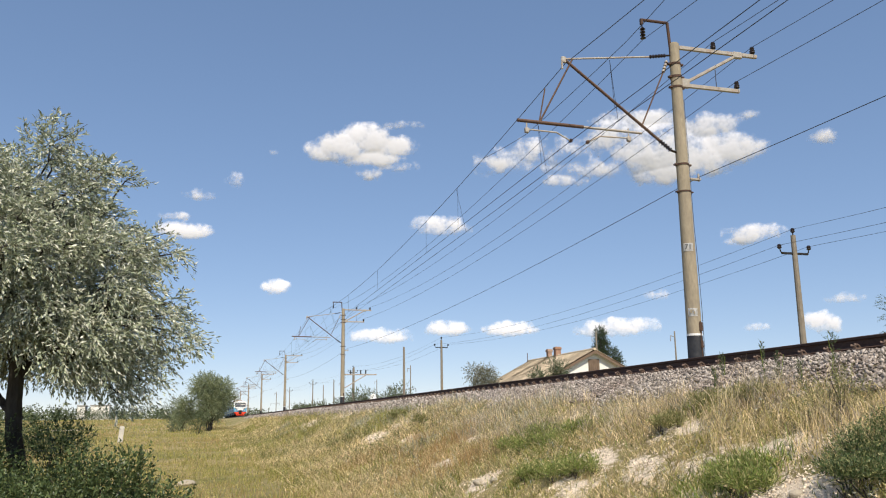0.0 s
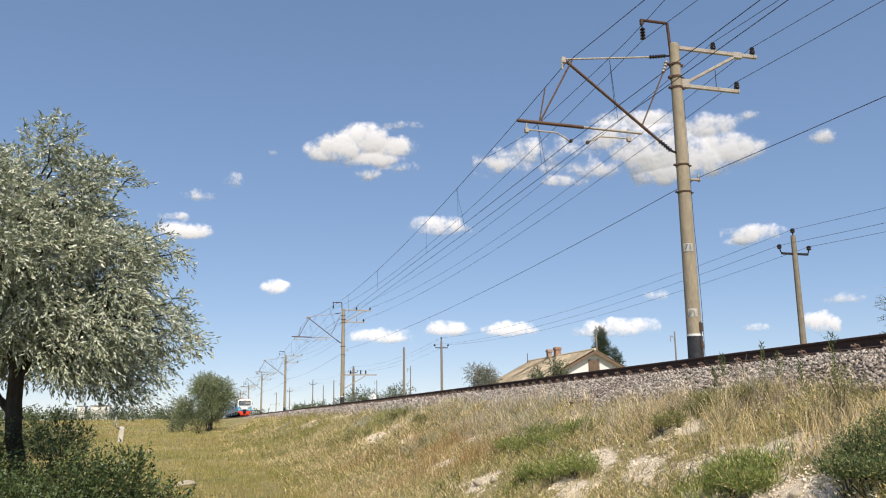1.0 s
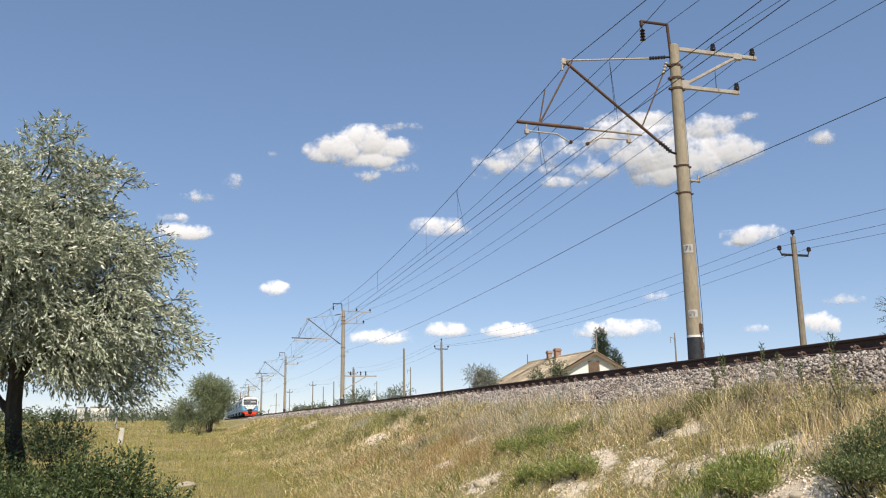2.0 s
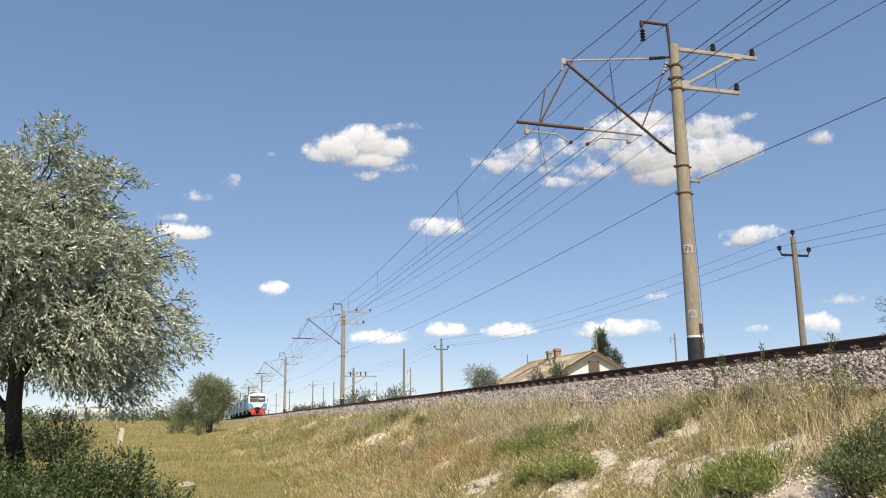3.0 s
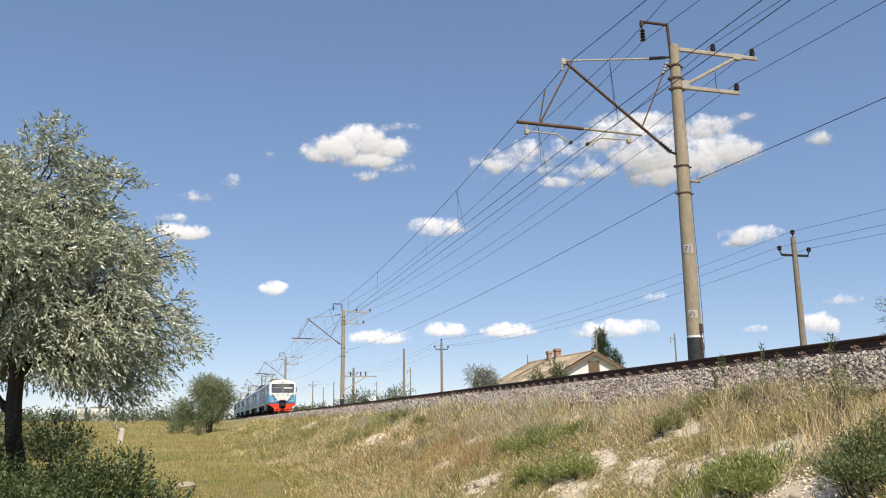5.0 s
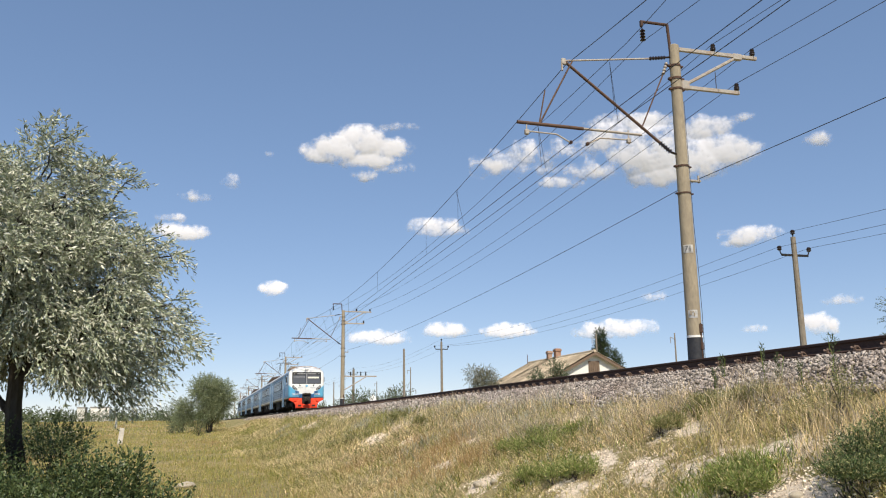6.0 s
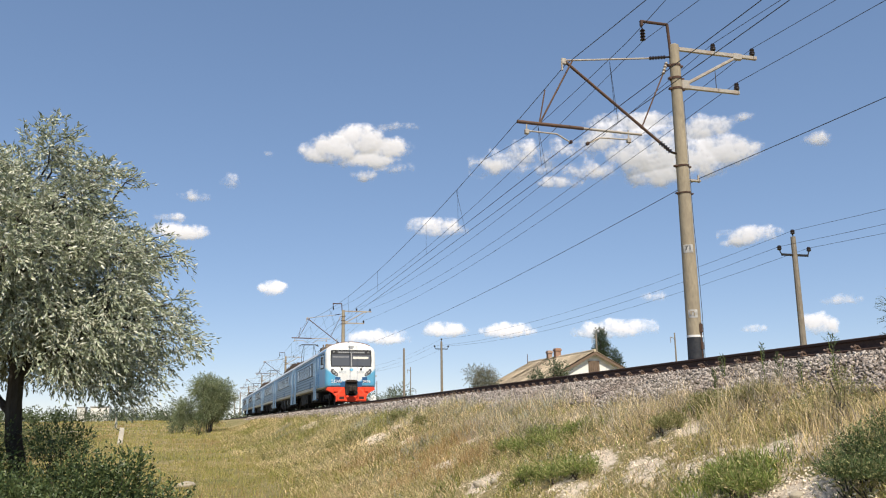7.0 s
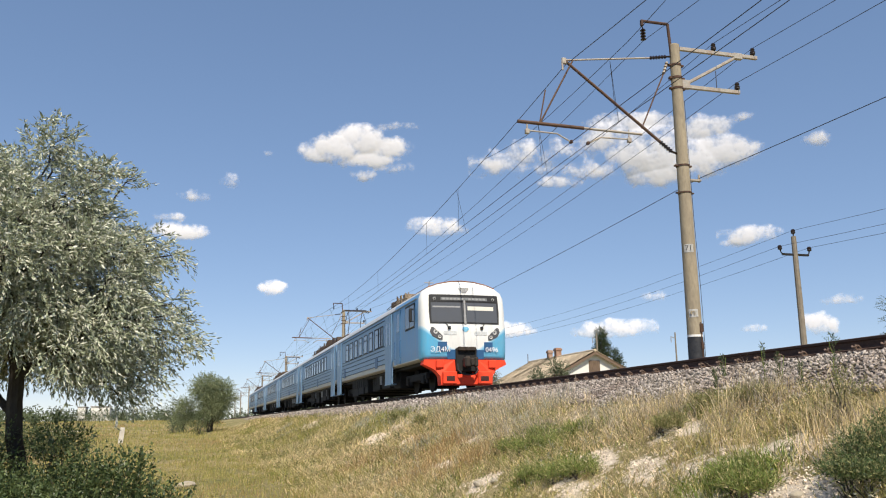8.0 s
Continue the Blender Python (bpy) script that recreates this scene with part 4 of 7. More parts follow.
def side_door(car, y, side=-1):
    f = Matrix.Identity(4) if side < 0 else Matrix.Rotation(math.pi, 4, "Z")
    for k in (0, 1):
        m = Matrix.Translation((side * HALF, y + (0.68 if k else 0.0), 0)) @ f
        d = add(car, "door", LEAF, m)
        tagged(d, "pale blue sliding door leaf")
        add(d, "door_pane", PANE)
    s = add(car, "door_step", STEP, Matrix.Translation((side * (HALF - 0.01), y, 0)) @ f)
    tagged(s, "pale blue door step panel")


def common_parts(car, length, first_window, n, doors, seed):
    for side in (-1, 1):
        for k in range(n):
            add_window(car, first_window + 1.45 * k, 2.76, WIN, side)
        for y in doors:
            side_door(car, y, side)
    bm = bmesh.new()   # gutter, then dark lines coloured in as shade under the side ribs
    for s in (-1, 1):
        box(bm, s * 1.735 - 0.02, 0.9, 3.60, s * 1.735 + 0.02, length - 0.05, 3.64)
    part("rain_gutter", bm, GREY, car)
    for z in (1.44, 1.66, 1.88, 2.1, 2.26, 3.45):
        bm = bmesh.new()
        for s in (-1, 1):
            box(bm, s * 1.745 - 0.018, 7.0 if first_window > 6 else 1.6, z - 0.016, s * 1.745 + 0.012, length - 2.4, z + 0.016)
        part("side_seam", bm, RIB_SHADE, car, "thin dark line coloured as shade under a side rib")
    add_bogie(car, 3.2)
    add_bogie(car, length - 3.2)
    under_boxes(car, 5.4, length - 5.6, seed)
    bm = bmesh.new()
    box(bm, -1.2, length - 0.02, 1.2, 1.2, length + 0.32, 3.7, 0.05)
    part("gangway_bellows", bm, RUBBER, car, "black rubber gangway bellows")
    for y, z in ((8.9, 1.6), (length - 3.2, 1.6)):
        bm = bmesh.new()
        box(bm, -HALF - 0.024, y - 0.26, z - 0.24, -HALF + 0.01, y + 0.26, z + 0.24, 0.008)
        part("side_grille", bm, BLUE_FLAT, car, "small dark blue side grille")


def head_car():
    car = new("head_railcar")
    tagged(car, "white and blue electric railcar with orange-red bumper skirt", "railcar", group="cars of the train")
    body = part("body", body_mesh(21.7, True), PAINT_HEAD, car, "white-nosed pale blue car body", smooth=True)
    common_parts(car, 21.7, 8.9, 7, (6.0, 20.4), 3)
    for y in (7.55, 8.08):
        add_window(car, y, 2.76, WIN_NARROW)
    # roof edge above the nose, oxide red
    bm = bmesh.new()
    top = [(x, z) for x, z in outline() if z > 4.0]
    for x0, x1 in zip(top, top[1:]):
        vs = []
        for y in (0.42, 3.2):
            for (x, z) in (x0, x1):
                vs.append(bm.verts.new((x, y + 0.05 * abs(x), z + 0.03)))
        bm.faces.new((vs[0], vs[1], vs[3], vs[2]))
    bmesh.ops.remove_doubles(bm, verts=bm.verts, dist=0.001)
    bmesh.ops.solidify(bm, geom=bm.faces, thickness=0.03)
    part("roof_cap", bm, ROOF_RED, car, "rusty oxide-red roof cap")
    # windscreen
    surround = part("windscreen_surround", front_patch([(-1.4, 1.4, 2.56), (-1.43, 1.43, 3.04), (-1.41, 1.41, 3.68), (-1.37, 1.37, 3.72)], 0.012, 0.03), RUBBER, car, "black windscreen surround")
    for x0, x1 in ((-1.34, -0.06), (0.06, 1.34)):
        w = part("windscreen", front_patch([(x0, x1, 2.62), (x0, x1, 2.94), (x0, x1, 3.4)], 0.024, 0.01), GLASS, car, "dark reflecting windscreen pane")
    part("sun_blind", front_patch([(0.12, 1.2, 3.1), (0.12, 1.2, 3.26)], 0.027, 0.004), SHADE, car, "cream blind behind the windscreen")
    part("sun_blind", front_patch([(-1.28, -0.18, 3.2), (-1.28, -0.18, 3.26)], 0.027, 0.004), GREY, car, "grey sun visor strip")
    part("centre_post", front_patch([(-0.045, 0.045, 2.56), (-0.035, 0.035, 3.5)], 0.035, 0.03), GREY, car, "pale grey windscreen post")
    part("destination_display", front_patch([(-1.33, 1.33, 3.45), (-1.33, 1.33, 3.65)], 0.026, 0.012), RUBBER, car, "dark destination display")
    bm = front_patch([(-0.95, 0.95, 3.495), (-0.95, 0.95, 3.605)], 0.031, 0.004)
    part("display_panel", bm, mat("dim_display", (0.16, 0.17, 0.17), 0.5, scale=12, vary=0.3), car, "grey dot display panel")
    for k in range(12):     # the unreadable letters of the display
        if k == 6:
            continue
        x = -0.88 + k * 0.15
        part("display_letter", front_patch([(x, x + 0.1, 3.515), (x, x + 0.1, 3.585)], 0.034, 0.004), GREY, car)

    def lamp(x, z, r, name="headlight"):
        bm = bmesh.new()
        y = front_y(x, z)
        lathe(bm, [(r * 1.15, 0.0), (r * 1.15, 0.05), (r, 0.055), (r * 0.9, 0.05), (r * 0.3, 0.035)], 16, Matrix.Translation((x, y + 0.02, z)) @ Matrix.Rotation(math.pi / 2, 4, "X"))
        part(name, bm, LAMP_GLASS, car, "clear round lamp", smooth=True)
    lamp(-1.2, 3.555, 0.05, "marker_lamp")
    lamp(1.2, 3.555, 0.05, "marker_lamp")
    # upper centre lamp in a grey triangle
    part("lamp_housing", front_patch([(-0.08, 0.08, 3.8), (-0.2, 0.2, 3.94), (-0.2, 0.2, 4.)], 0.02, 0.04), GREY, car, "grey triangular lamp housing")
    lamp(-0.1, 3.94, 0.05)
    lamp(0.1, 3.94, 0.05)
    # slanted headlight pods
    for s in (-1, 1):
        bm = front_patch([(s * 0.98 - 0.05, s * 0.98 + 0.05, 1.93), (s * 1.12 - 0.2, s * 1.12 + 0.2, 2.08), (s * 1.26 - 0.16, s * 1.26 + 0.16, 2.26), (s * 1.32 - 0.04, s * 1.32 + 0.04, 2.42)], 0.02, 0.05)
        part("headlight_pod", bm, POD, car, "slanted dark headlight pod")
        lamp(s * 1.2, 2.24, 0.075)
        lamp(s * 1.04, 2.05, 0.06)
        part("front_step_grip", front_patch([(s * 0.62 - 0.25, s * 0.62 + 0.25, 2.13), (s * 0.62 - 0.27, s * 0.62 + 0.27, 2.22), (s * 0.62 - 0.24, s * 0.62 + 0.24, 2.27)], 0.014, 0.02), mat("pale_grey_paint", (0.6, 0.62, 0.62), 0.5), car)
        bm = bmesh.new()
        chain(bm, [(s * 0.66, front_y(s * 0.66, 2.4) - 0.03, 2.4), (s * 0.78, front_y(0.8, 2.7) - 0.05, 2.58), (s * 0.6 - 0.3, front_y(0.9, 3.1) - 0.05, 2.62)], 0.014, 6)
        box(bm, s * 0.66 - 0.06, front_y(0.66, 2.4) - 0.07, 2.34, s * 0.66 + 0.06, front_y(0.66, 2.4), 2.46, 0.02)
        part("wiper", bm, RUBBER, car, "black windscreen wiper")
        # step recesses in the nose: flat panels, their shade painted in dark blue
        part("nose_recess", front_patch([(s * 0.93 - 0.18, s * 0.93 + 0.18, 1.48), (s * 0.93 - 0.18, s * 0.93 + 0.18, 1.86)], 0.012, 0.03), BLUE_FLAT, car, "flat dark blue panel painted as a shaded step recess")
        part("nose_recess", front_patch([(s * 0.57 - 0.17, s * 0.57 + 0.17, 1.2), (s * 0.57 - 0.17, s * 0.57 + 0.17, 1.56)], 0.012, 0.03), BLUE_FLAT, car, "flat dark blue panel painted as a shaded step recess")
        # driver's mirror
        bm = bmesh.new()
        box(bm, s * 1.86 - 0.06, 1.35, 2.75, s * 1.86 + 0.06, 1.5, 3.3, 0.04)
        chain(bm, [(s * 1.7, 1.5, 3.25), (s * 1.86, 1.42, 3.3)], 0.02)
        chain(bm, [(s * 1.7, 1.5, 2.8), (s * 1.86, 1.42, 2.78)], 0.02)
        part("mirror", bm, RUBBER, car, "black rear-view mirror")
        # cab side window, door and handles
        bm = bmesh.new()
        box(bm, s * HALF - 0.012, 1.2, 2.5, s * HALF + 0.012, 2.85, 3.52, 0.01)
        cw = part("cab_window", bm, RUBBER, car, "dark cab side window in black rubber frame")
        for ya, yb in ((1.28, 1.98), (2.06, 2.77)):
            bm = bmesh.new()
            box(bm, s * HALF - 0.018, ya, 2.58, s * HALF + 0.018, yb, 3.44, 0.006)
            part("pane", bm, GLASS, cw)
        bm = bmesh.new()
        box(bm, s * HALF - 0.015, 3.75, 1.25, s * HALF + 0.015, 4.55, 3.55, 0.02)
        d = part("cab_door", bm, CAB_DOOR, car, "blue cab door")
        bm = bmesh.new()
        box(bm, s * HALF - 0.02, 3.9, 2.6, s * HALF + 0.022, 4.4, 3.4, 0.02)
        part("door_pane", bm, SIDE_GLASS, d)
        for y in (3.62, 4.7):
            add(d, "grab_handle", GRAB, Matrix.Translation((s * HALF, y, 0)) @ (Matrix.Identity(4) if s < 0 else Matrix.Rotation(math.pi, 4, "Z")))
    # emblem: plain winged shape
    part("emblem", front_patch([(-0.03, 0.03, 2.25), (-0.14, 0.14, 2.35), (-0.12, 0.12, 2.41), (-0.05, 0.05, 2.45)], 0.016, 0.01), mat("sky_blue_emblem", (0.2, 0.5, 0.7), 0.4), car, "small light blue emblem")
    white = mat("white_lettering", (0.8, 0.8, 0.8), 0.5)
    for x, body_text in ((-1.02, "ЭД4М"), (1.06, "0496")):
        y = min(front_y(x - 0.3, 1.62), front_y(x + 0.3, 1.62)) - 0.035
        number_text("fleet_lettering", body_text, 0.27, car, white, Matrix.Translation((x, y, 1.56)) @ Matrix.Rotation(math.atan2(0.22 * x / 2.9, 1), 4, "Z") @ Matrix.Rotation(math.pi / 2, 4, "X"), "white fleet lettering")
    # bumper skirt
    bm = bmesh.new()
    poly = [(-1.62, 1.18), (-1.68, 1.0), (-1.5, 0.92), (-1.22, 0.78), (-1.05, 0.55), (-1.02, 0.2), (1.02, 0.2), (1.05, 0.55), (1.22, 0.78), (1.5, 0.92), (1.68, 1.0), (1.62, 1.18), (0.45, 1.18), (0.4, 0.62), (-0.4, 0.62), (-0.45, 1.18)]
    a = [bm.verts.new((x, 0.02 + 0.1 * (x / 1.7) ** 2 - (0.12 if z < 0.6 else 0.0), z)) for x, z in poly]
    f = bm.faces.new(a)
    r = bmesh.ops.extrude_face_region(bm, geom=[f])
    for v in r["geom"]:
        if isinstance(v, bmesh.types.BMVert):
            v.co.y += 0.5
    bmesh.ops.triangulate(bm, faces=[f for f in bm.faces if len(f.verts) > 4])
    bmesh.ops.recalc_face_normals(bm, faces=bm.faces)
    skirt = part("bumper_skirt", bm, RED, car, "orange-red bumper skirt")
    for s in (-1, 1):
        bm = bmesh.new()
        x0, x1 = sorted((s * 0.42, s * 0.98))
        box(bm, x0, -0.2, 0.24, x1, -0.05, 0.72, 0.03)
        part("step_box", bm, RED, skirt)
        bm = bmesh.new()
        x0, x1 = sorted((s * 0.52, s * 0.84))
        # solid dark patch; the shade of the foothold is in its colour
        box(bm, x0, -0.212, 0.36, x1, -0.18, 0.54, 0.01)
        part("step_hole", bm, HOLE_SHADE, skirt, "dark patch painted as the shade of a foothold opening")
        bm = bmesh.new()
        x0, x1 = sorted((s * 0.9, s * 1.2))
        box(bm, x0, -0.05, 0.86, x1, 0.06, 1.16, 0.02)
        part("skirt_bracket", bm, RED, skirt)
    bm = bmesh.new()
    box(bm, -0.5, -0.1, 0.22, 0.5, 0.0, 0.5, 0.02)
    part("plough", bm, RED, skirt)
    # coupler
    bm = bmesh.new()
    box(bm, -0.42, -0.06, 0.72, 0.42, 0.3, 1.62, 0.03)
    part("coupler_box", bm, BLACK, car, "black coupler pocket")
    bm = bmesh.new()
    box(bm, -0.17, -0.75, 0.9, 0.17, 0.0, 1.2, 0.04)
    box(bm, -0.3, -0.85, 0.84, -0.06, -0.55, 1.24, 0.05)
    box(bm, 0.1, -0.82, 0.86, 0.24, -0.55, 1.22, 0.04)
    box(bm, -0.36, -0.2, 1.5, 0.36, -0.02, 1.66, 0.03)
    c = part("coupler", bm, COUPLER, car, "sooty brown knuckle coupler")
    for x in (-0.36, 0.36):
        bm = bmesh.new()
        chain(bm, [(x, -0.05, 1.0), (x * 1.1, -0.25, 0.75), (x * 0.7, -0.35, 0.62), (0, -0.4, 0.58)], 0.03, 6)
        part("brake_hose", bm, RUBBER, c, "black brake hose")
    roof_box(car, -1.05, 0.2, 5.2, 7.6, 0.4, mat("sandy_roof_unit", (0.27, 0.21, 0.145), 0.8, scale=6, vary=0.3, dirt=(0.14, 0.09, 0.06), dirt_scale=2), 7)
    roof_box(car, -1.0, 0.8, 7.8, 9.6, 0.45, ROOFGEAR, 8)
    bm = bmesh.new()
    rod(bm, (-0.55, 3.4, 4.2), (-0.55, 3.4, 4.75), 0.03)
    rod(bm, (-0.75, 3.4, 4.7), (-0.35, 3.4, 4.7), 0.02)
    part("aerial", bm, GREY, car, "pale roof aerial")
    return car


def middle_car(motor, seed):
    car = new("railcar")
    tagged(car, "pale blue electric railcar with brown roof equipment" if motor else "pale blue electric railcar with plain pale roof", "railcar", group="cars of the train")
    part("body", body_mesh(21.3, False), PAINT_CAR, car, "pale blue car body", smooth=True)
    common_parts(car, 21.3, 4.9, 9, (1.2, 20.0), seed)
    if motor:
        roof_box(car, -1.05, 0.9, 5.0, 17.5, 0.5, ROOFGEAR, seed)
        roof_box(car, -0.9, 0.5, 0.6, 2.2, 0.3, ROOFGEAR, seed + 1)
        pantograph(car, 3.2)
    else:
        roof_box(car, -0.5, 0.5, 8.0, 9.4, 0.18, ROOFGEAR, seed)
    return car


CARS = [(head_car(), 0.0)]
motor_car, trail_car = middle_car(True, 21), middle_car(False, 31)
CARS.append((motor_car, 22.0))
CARS.append((trail_car, 43.6))
CARS.append((copy_thing(motor_car, Matrix.Identity(4)), 65.2))
CARS.append((copy_thing(trail_car, Matrix.Identity(4)), 86.8))
CARS.append((copy_thing(motor_car, Matrix.Identity(4)), 108.4))
for car, back in CARS:
    car.matrix_basis = pose(XT, 30.69 + back, ZR)
# ---------- leaves ----------
def leaf_mesh(name, starts, dirs, n_leaf, twig, L, W, material, parent, rs, droop=0.35, splay=0.9, label=""):
    """Leaves along many thin twigs; each leaf is a folded pointed blade."""
    T = len(starts)
    t = (np.arange(n_leaf) + rs.uniform(0, 1, (T, n_leaf))) / n_leaf
    d = dirs / np.linalg.norm(dirs, axis=1, keepdims=True)
    base = starts[:, None, :] + d[:, None, :] * (t * twig)[..., None]
    base[..., 2] -= droop * twig * t ** 2
    base = base.reshape(-1, 3)
    N = len(base)
    ld = np.repeat(d, n_leaf, 0) + rs.normal(0, splay * 0.6, (N, 3))
    ld[:, 2] -= droop
    ld /= np.linalg.norm(ld, axis=1, keepdims=True)
    side = np.cross(ld, rs.normal(size=(N, 3)))
    side /= np.linalg.norm(side, axis=1, keepdims=True)
    up = np.cross(side, ld)
    l = (L * rs.uniform(0.6, 1.25, N))[:, None]
    w = (W * rs.uniform(0.7, 1.2, N))[:, None]
    a = base
    m1 = base + ld * l * 0.45 + side * w * 0.5 + up * w * 0.12
    m2 = base + ld * l * 0.45 - side * w * 0.5 + up * w * 0.12
    tip = base + ld * l - up * w * 0.25
    V = np.stack([a, m1, tip, m2], 1).reshape(-1, 3)
    k = np.arange(N)[:, None] * 4
    F = np.concatenate([k + np.array([[0, 1, 2]]), k + np.array([[0, 2, 3]])], 0)
    ob = raw_mesh(name, V, F, material, parent)
    return tagged(ob, label) if label else ob


def limb(bm, a, b, r0, r1, rnd, steps=5, wob=0.06):
    a, b = Vector(a), Vector(b)
    L = (b - a).length
    pts = [a.lerp(b, k / steps) + (Vector((rnd.gauss(0, 1), rnd.gauss(0, 1), rnd.gauss(0, 0.5))) * wob * L * math.sin(math.pi * k / steps) if 0 < k < steps else Vector()) for k in range(steps + 1)]
    n = 8 if r0 > 0.03 else 5
    rings = []
    for k, p in enumerate(pts):
        d = (pts[min(k + 1, steps)] - pts[max(k - 1, 0)]).normalized()
        u = d.cross(Vector((0.3, 1, 0.1)) if abs(d.z) > 0.8 else Vector((0, 0, 1))).normalized()
        w = u.cross(d)
        r = r0 + (r1 - r0) * k / steps
        rings.append([bm.verts.new(p + (u * math.cos(2 * math.pi * i / n) + w * math.sin(2 * math.pi * i / n)) * r) for i in range(n)])
    for p, q in zip(rings, rings[1:]):
        for i in range(n):
            bm.faces.new((p[i], p[(i + 1) % n], q[(i + 1) % n], q[i]))
    bm.faces.new(rings[0][::-1])
    bm.faces.new(rings[-1])
    return pts


BARK = mat("dark_furrowed_bark", (0.048, 0.04, 0.034), 0.95, scale=22, vary=0.45, bump=0.8, dirt=(0.09, 0.083, 0.07), dirt_scale=4, stretch=(1, 1, 0.3))
LEAF_GREEN = leaf_mat("mid_green_leaf", (0.085, 0.12, 0.045), (0.17, 0.18, 0.09), 0.25)
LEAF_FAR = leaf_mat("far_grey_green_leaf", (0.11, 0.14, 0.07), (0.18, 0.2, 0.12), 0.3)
LEAF_ELM = leaf_mat("elm_leaf", (0.23, 0.27, 0.14), (0.32, 0.34, 0.2), 0.3)
LEAF_DARK = leaf_mat("dark_poplar_leaf", (0.05, 0.075, 0.03), (0.10, 0.12, 0.06), 0.2)
LEAF_GREY = leaf_mat("grey_feathery_leaf", (0.20, 0.21, 0.14), (0.30, 0.26, 0.18), 0.3)


def bush(name, label, category, x, y, h, w, leaves, L, material, seed, clear=0.1, tall=False, group="", ragged=0.5, depth=None):
    """A woody plant: stems and a crown of leaf clumps with gaps."""
    rs, rnd = np.random.RandomState(seed), random.Random(seed)
    z = gz(x, y)
    b = new(name)
    tagged(b, label, category, group)
    b.location = (x, y, z)
    bm = bmesh.new()
    clumps = []
    n = 14 if tall else 11
    for k in range(n):
        f = (k + 0.5) / n
        zz = h * (clear + (0.94 - clear) * f)
        if tall:
            rad = w * 0.5 * (0.55 + 0.5 * math.sin(math.pi * min(1, f * 0.9 + 0.1))) * 0.62
            c = Vector((rnd.gauss(0, w * 0.10), rnd.gauss(0, w * 0.10), zz))
        else:
            rad = w * rnd.uniform(0.17, 0.27)
            a = rnd.uniform(0, 2 * math.pi)
            reach = w * 0.5 * math.sin(math.pi * (0.22 + 0.62 * f)) * rnd.uniform(0.35, 0.85)
            c = Vector((math.cos(a) * reach, math.sin(a) * reach * (depth or 1.0), min(zz, h - rad * 0.75)))
        clumps.append((c, rad))
        limb(bm, (rnd.gauss(0, w * 0.03), rnd.gauss(0, w * 0.03), -0.15), c, max(0.012, h * 0.012), max(0.006, h * 0.004), rnd, 4)
    part("trunk" if tall or h > 4 else "woody_base", bm, BARK, b, "dark woody stems")
    S, D = [], []
    per = max(1, leaves // 9)
    vol = np.array([r ** 2 for _, r in clumps])
    cnt = (per * vol / vol.sum()).astype(int) + 1
    for (c, r), m in zip(clumps, cnt):
        v = rs.normal(size=(m, 3))
        v /= np.linalg.norm(v, axis=1, keepdims=True)
        rad = r * rs.uniform(0.35, 1.0 + ragged * 0.35, (m, 1))
        p = np.array(c) + v * rad * np.array([1, 1, 1.5 if tall else 0.95])
        S.append(p)
        D.append(v + np.array([0, 0, 0.9 if tall else 0.3]) + rs.normal(0, 0.3, (m, 3)))
    S, D = np.concatenate(S), np.concatenate(D)
    S[:, 2] = np.maximum(S[:, 2], 0.05)
    leaf_mesh("crown", S, D, 9, L * 4.5, L, L * 0.42, material, b, rs, droop=0.1 if tall else 0.2, label="crown of small leaves in loose clumps")
    return b


# ---------- beyond the track ----------
ROOF = mat("weathered_corrugated_roof_sheet", (0.50, 0.41, 0.29), 0.95, scale=5, vary=0.3, bump=0.4, dirt=(0.33, 0.26, 0.18), dirt_scale=0.8, spread=0.18)
PLASTER = mat("whitewashed_plaster", (0.8, 0.78, 0.72), 0.9, scale=6, vary=0.06, bump=0.15, dirt=(0.5, 0.44, 0.36), dirt_scale=0.7, dirt_amount=0.45)
BRICK = mat("old_red_brick", (0.34, 0.19, 0.12), 0.9, scale=14, vary=0.3, bump=0.4, dirt=(0.5, 0.4, 0.32), dirt_scale=2, dirt_amount=0.6)
WOOD = mat("grey_brown_boards", (0.16, 0.11, 0.075), 0.85, scale=12, vary=0.3, bump=0.3, stretch=(1, 1, 0.2))
POLE_WOOD = mat("weathered_pole_concrete", (0.25, 0.215, 0.165), 0.9, scale=14, vary=0.25, bump=0.3, dirt=(0.17, 0.13, 0.1), dirt_scale=2, stretch=(1, 1, 0.3))


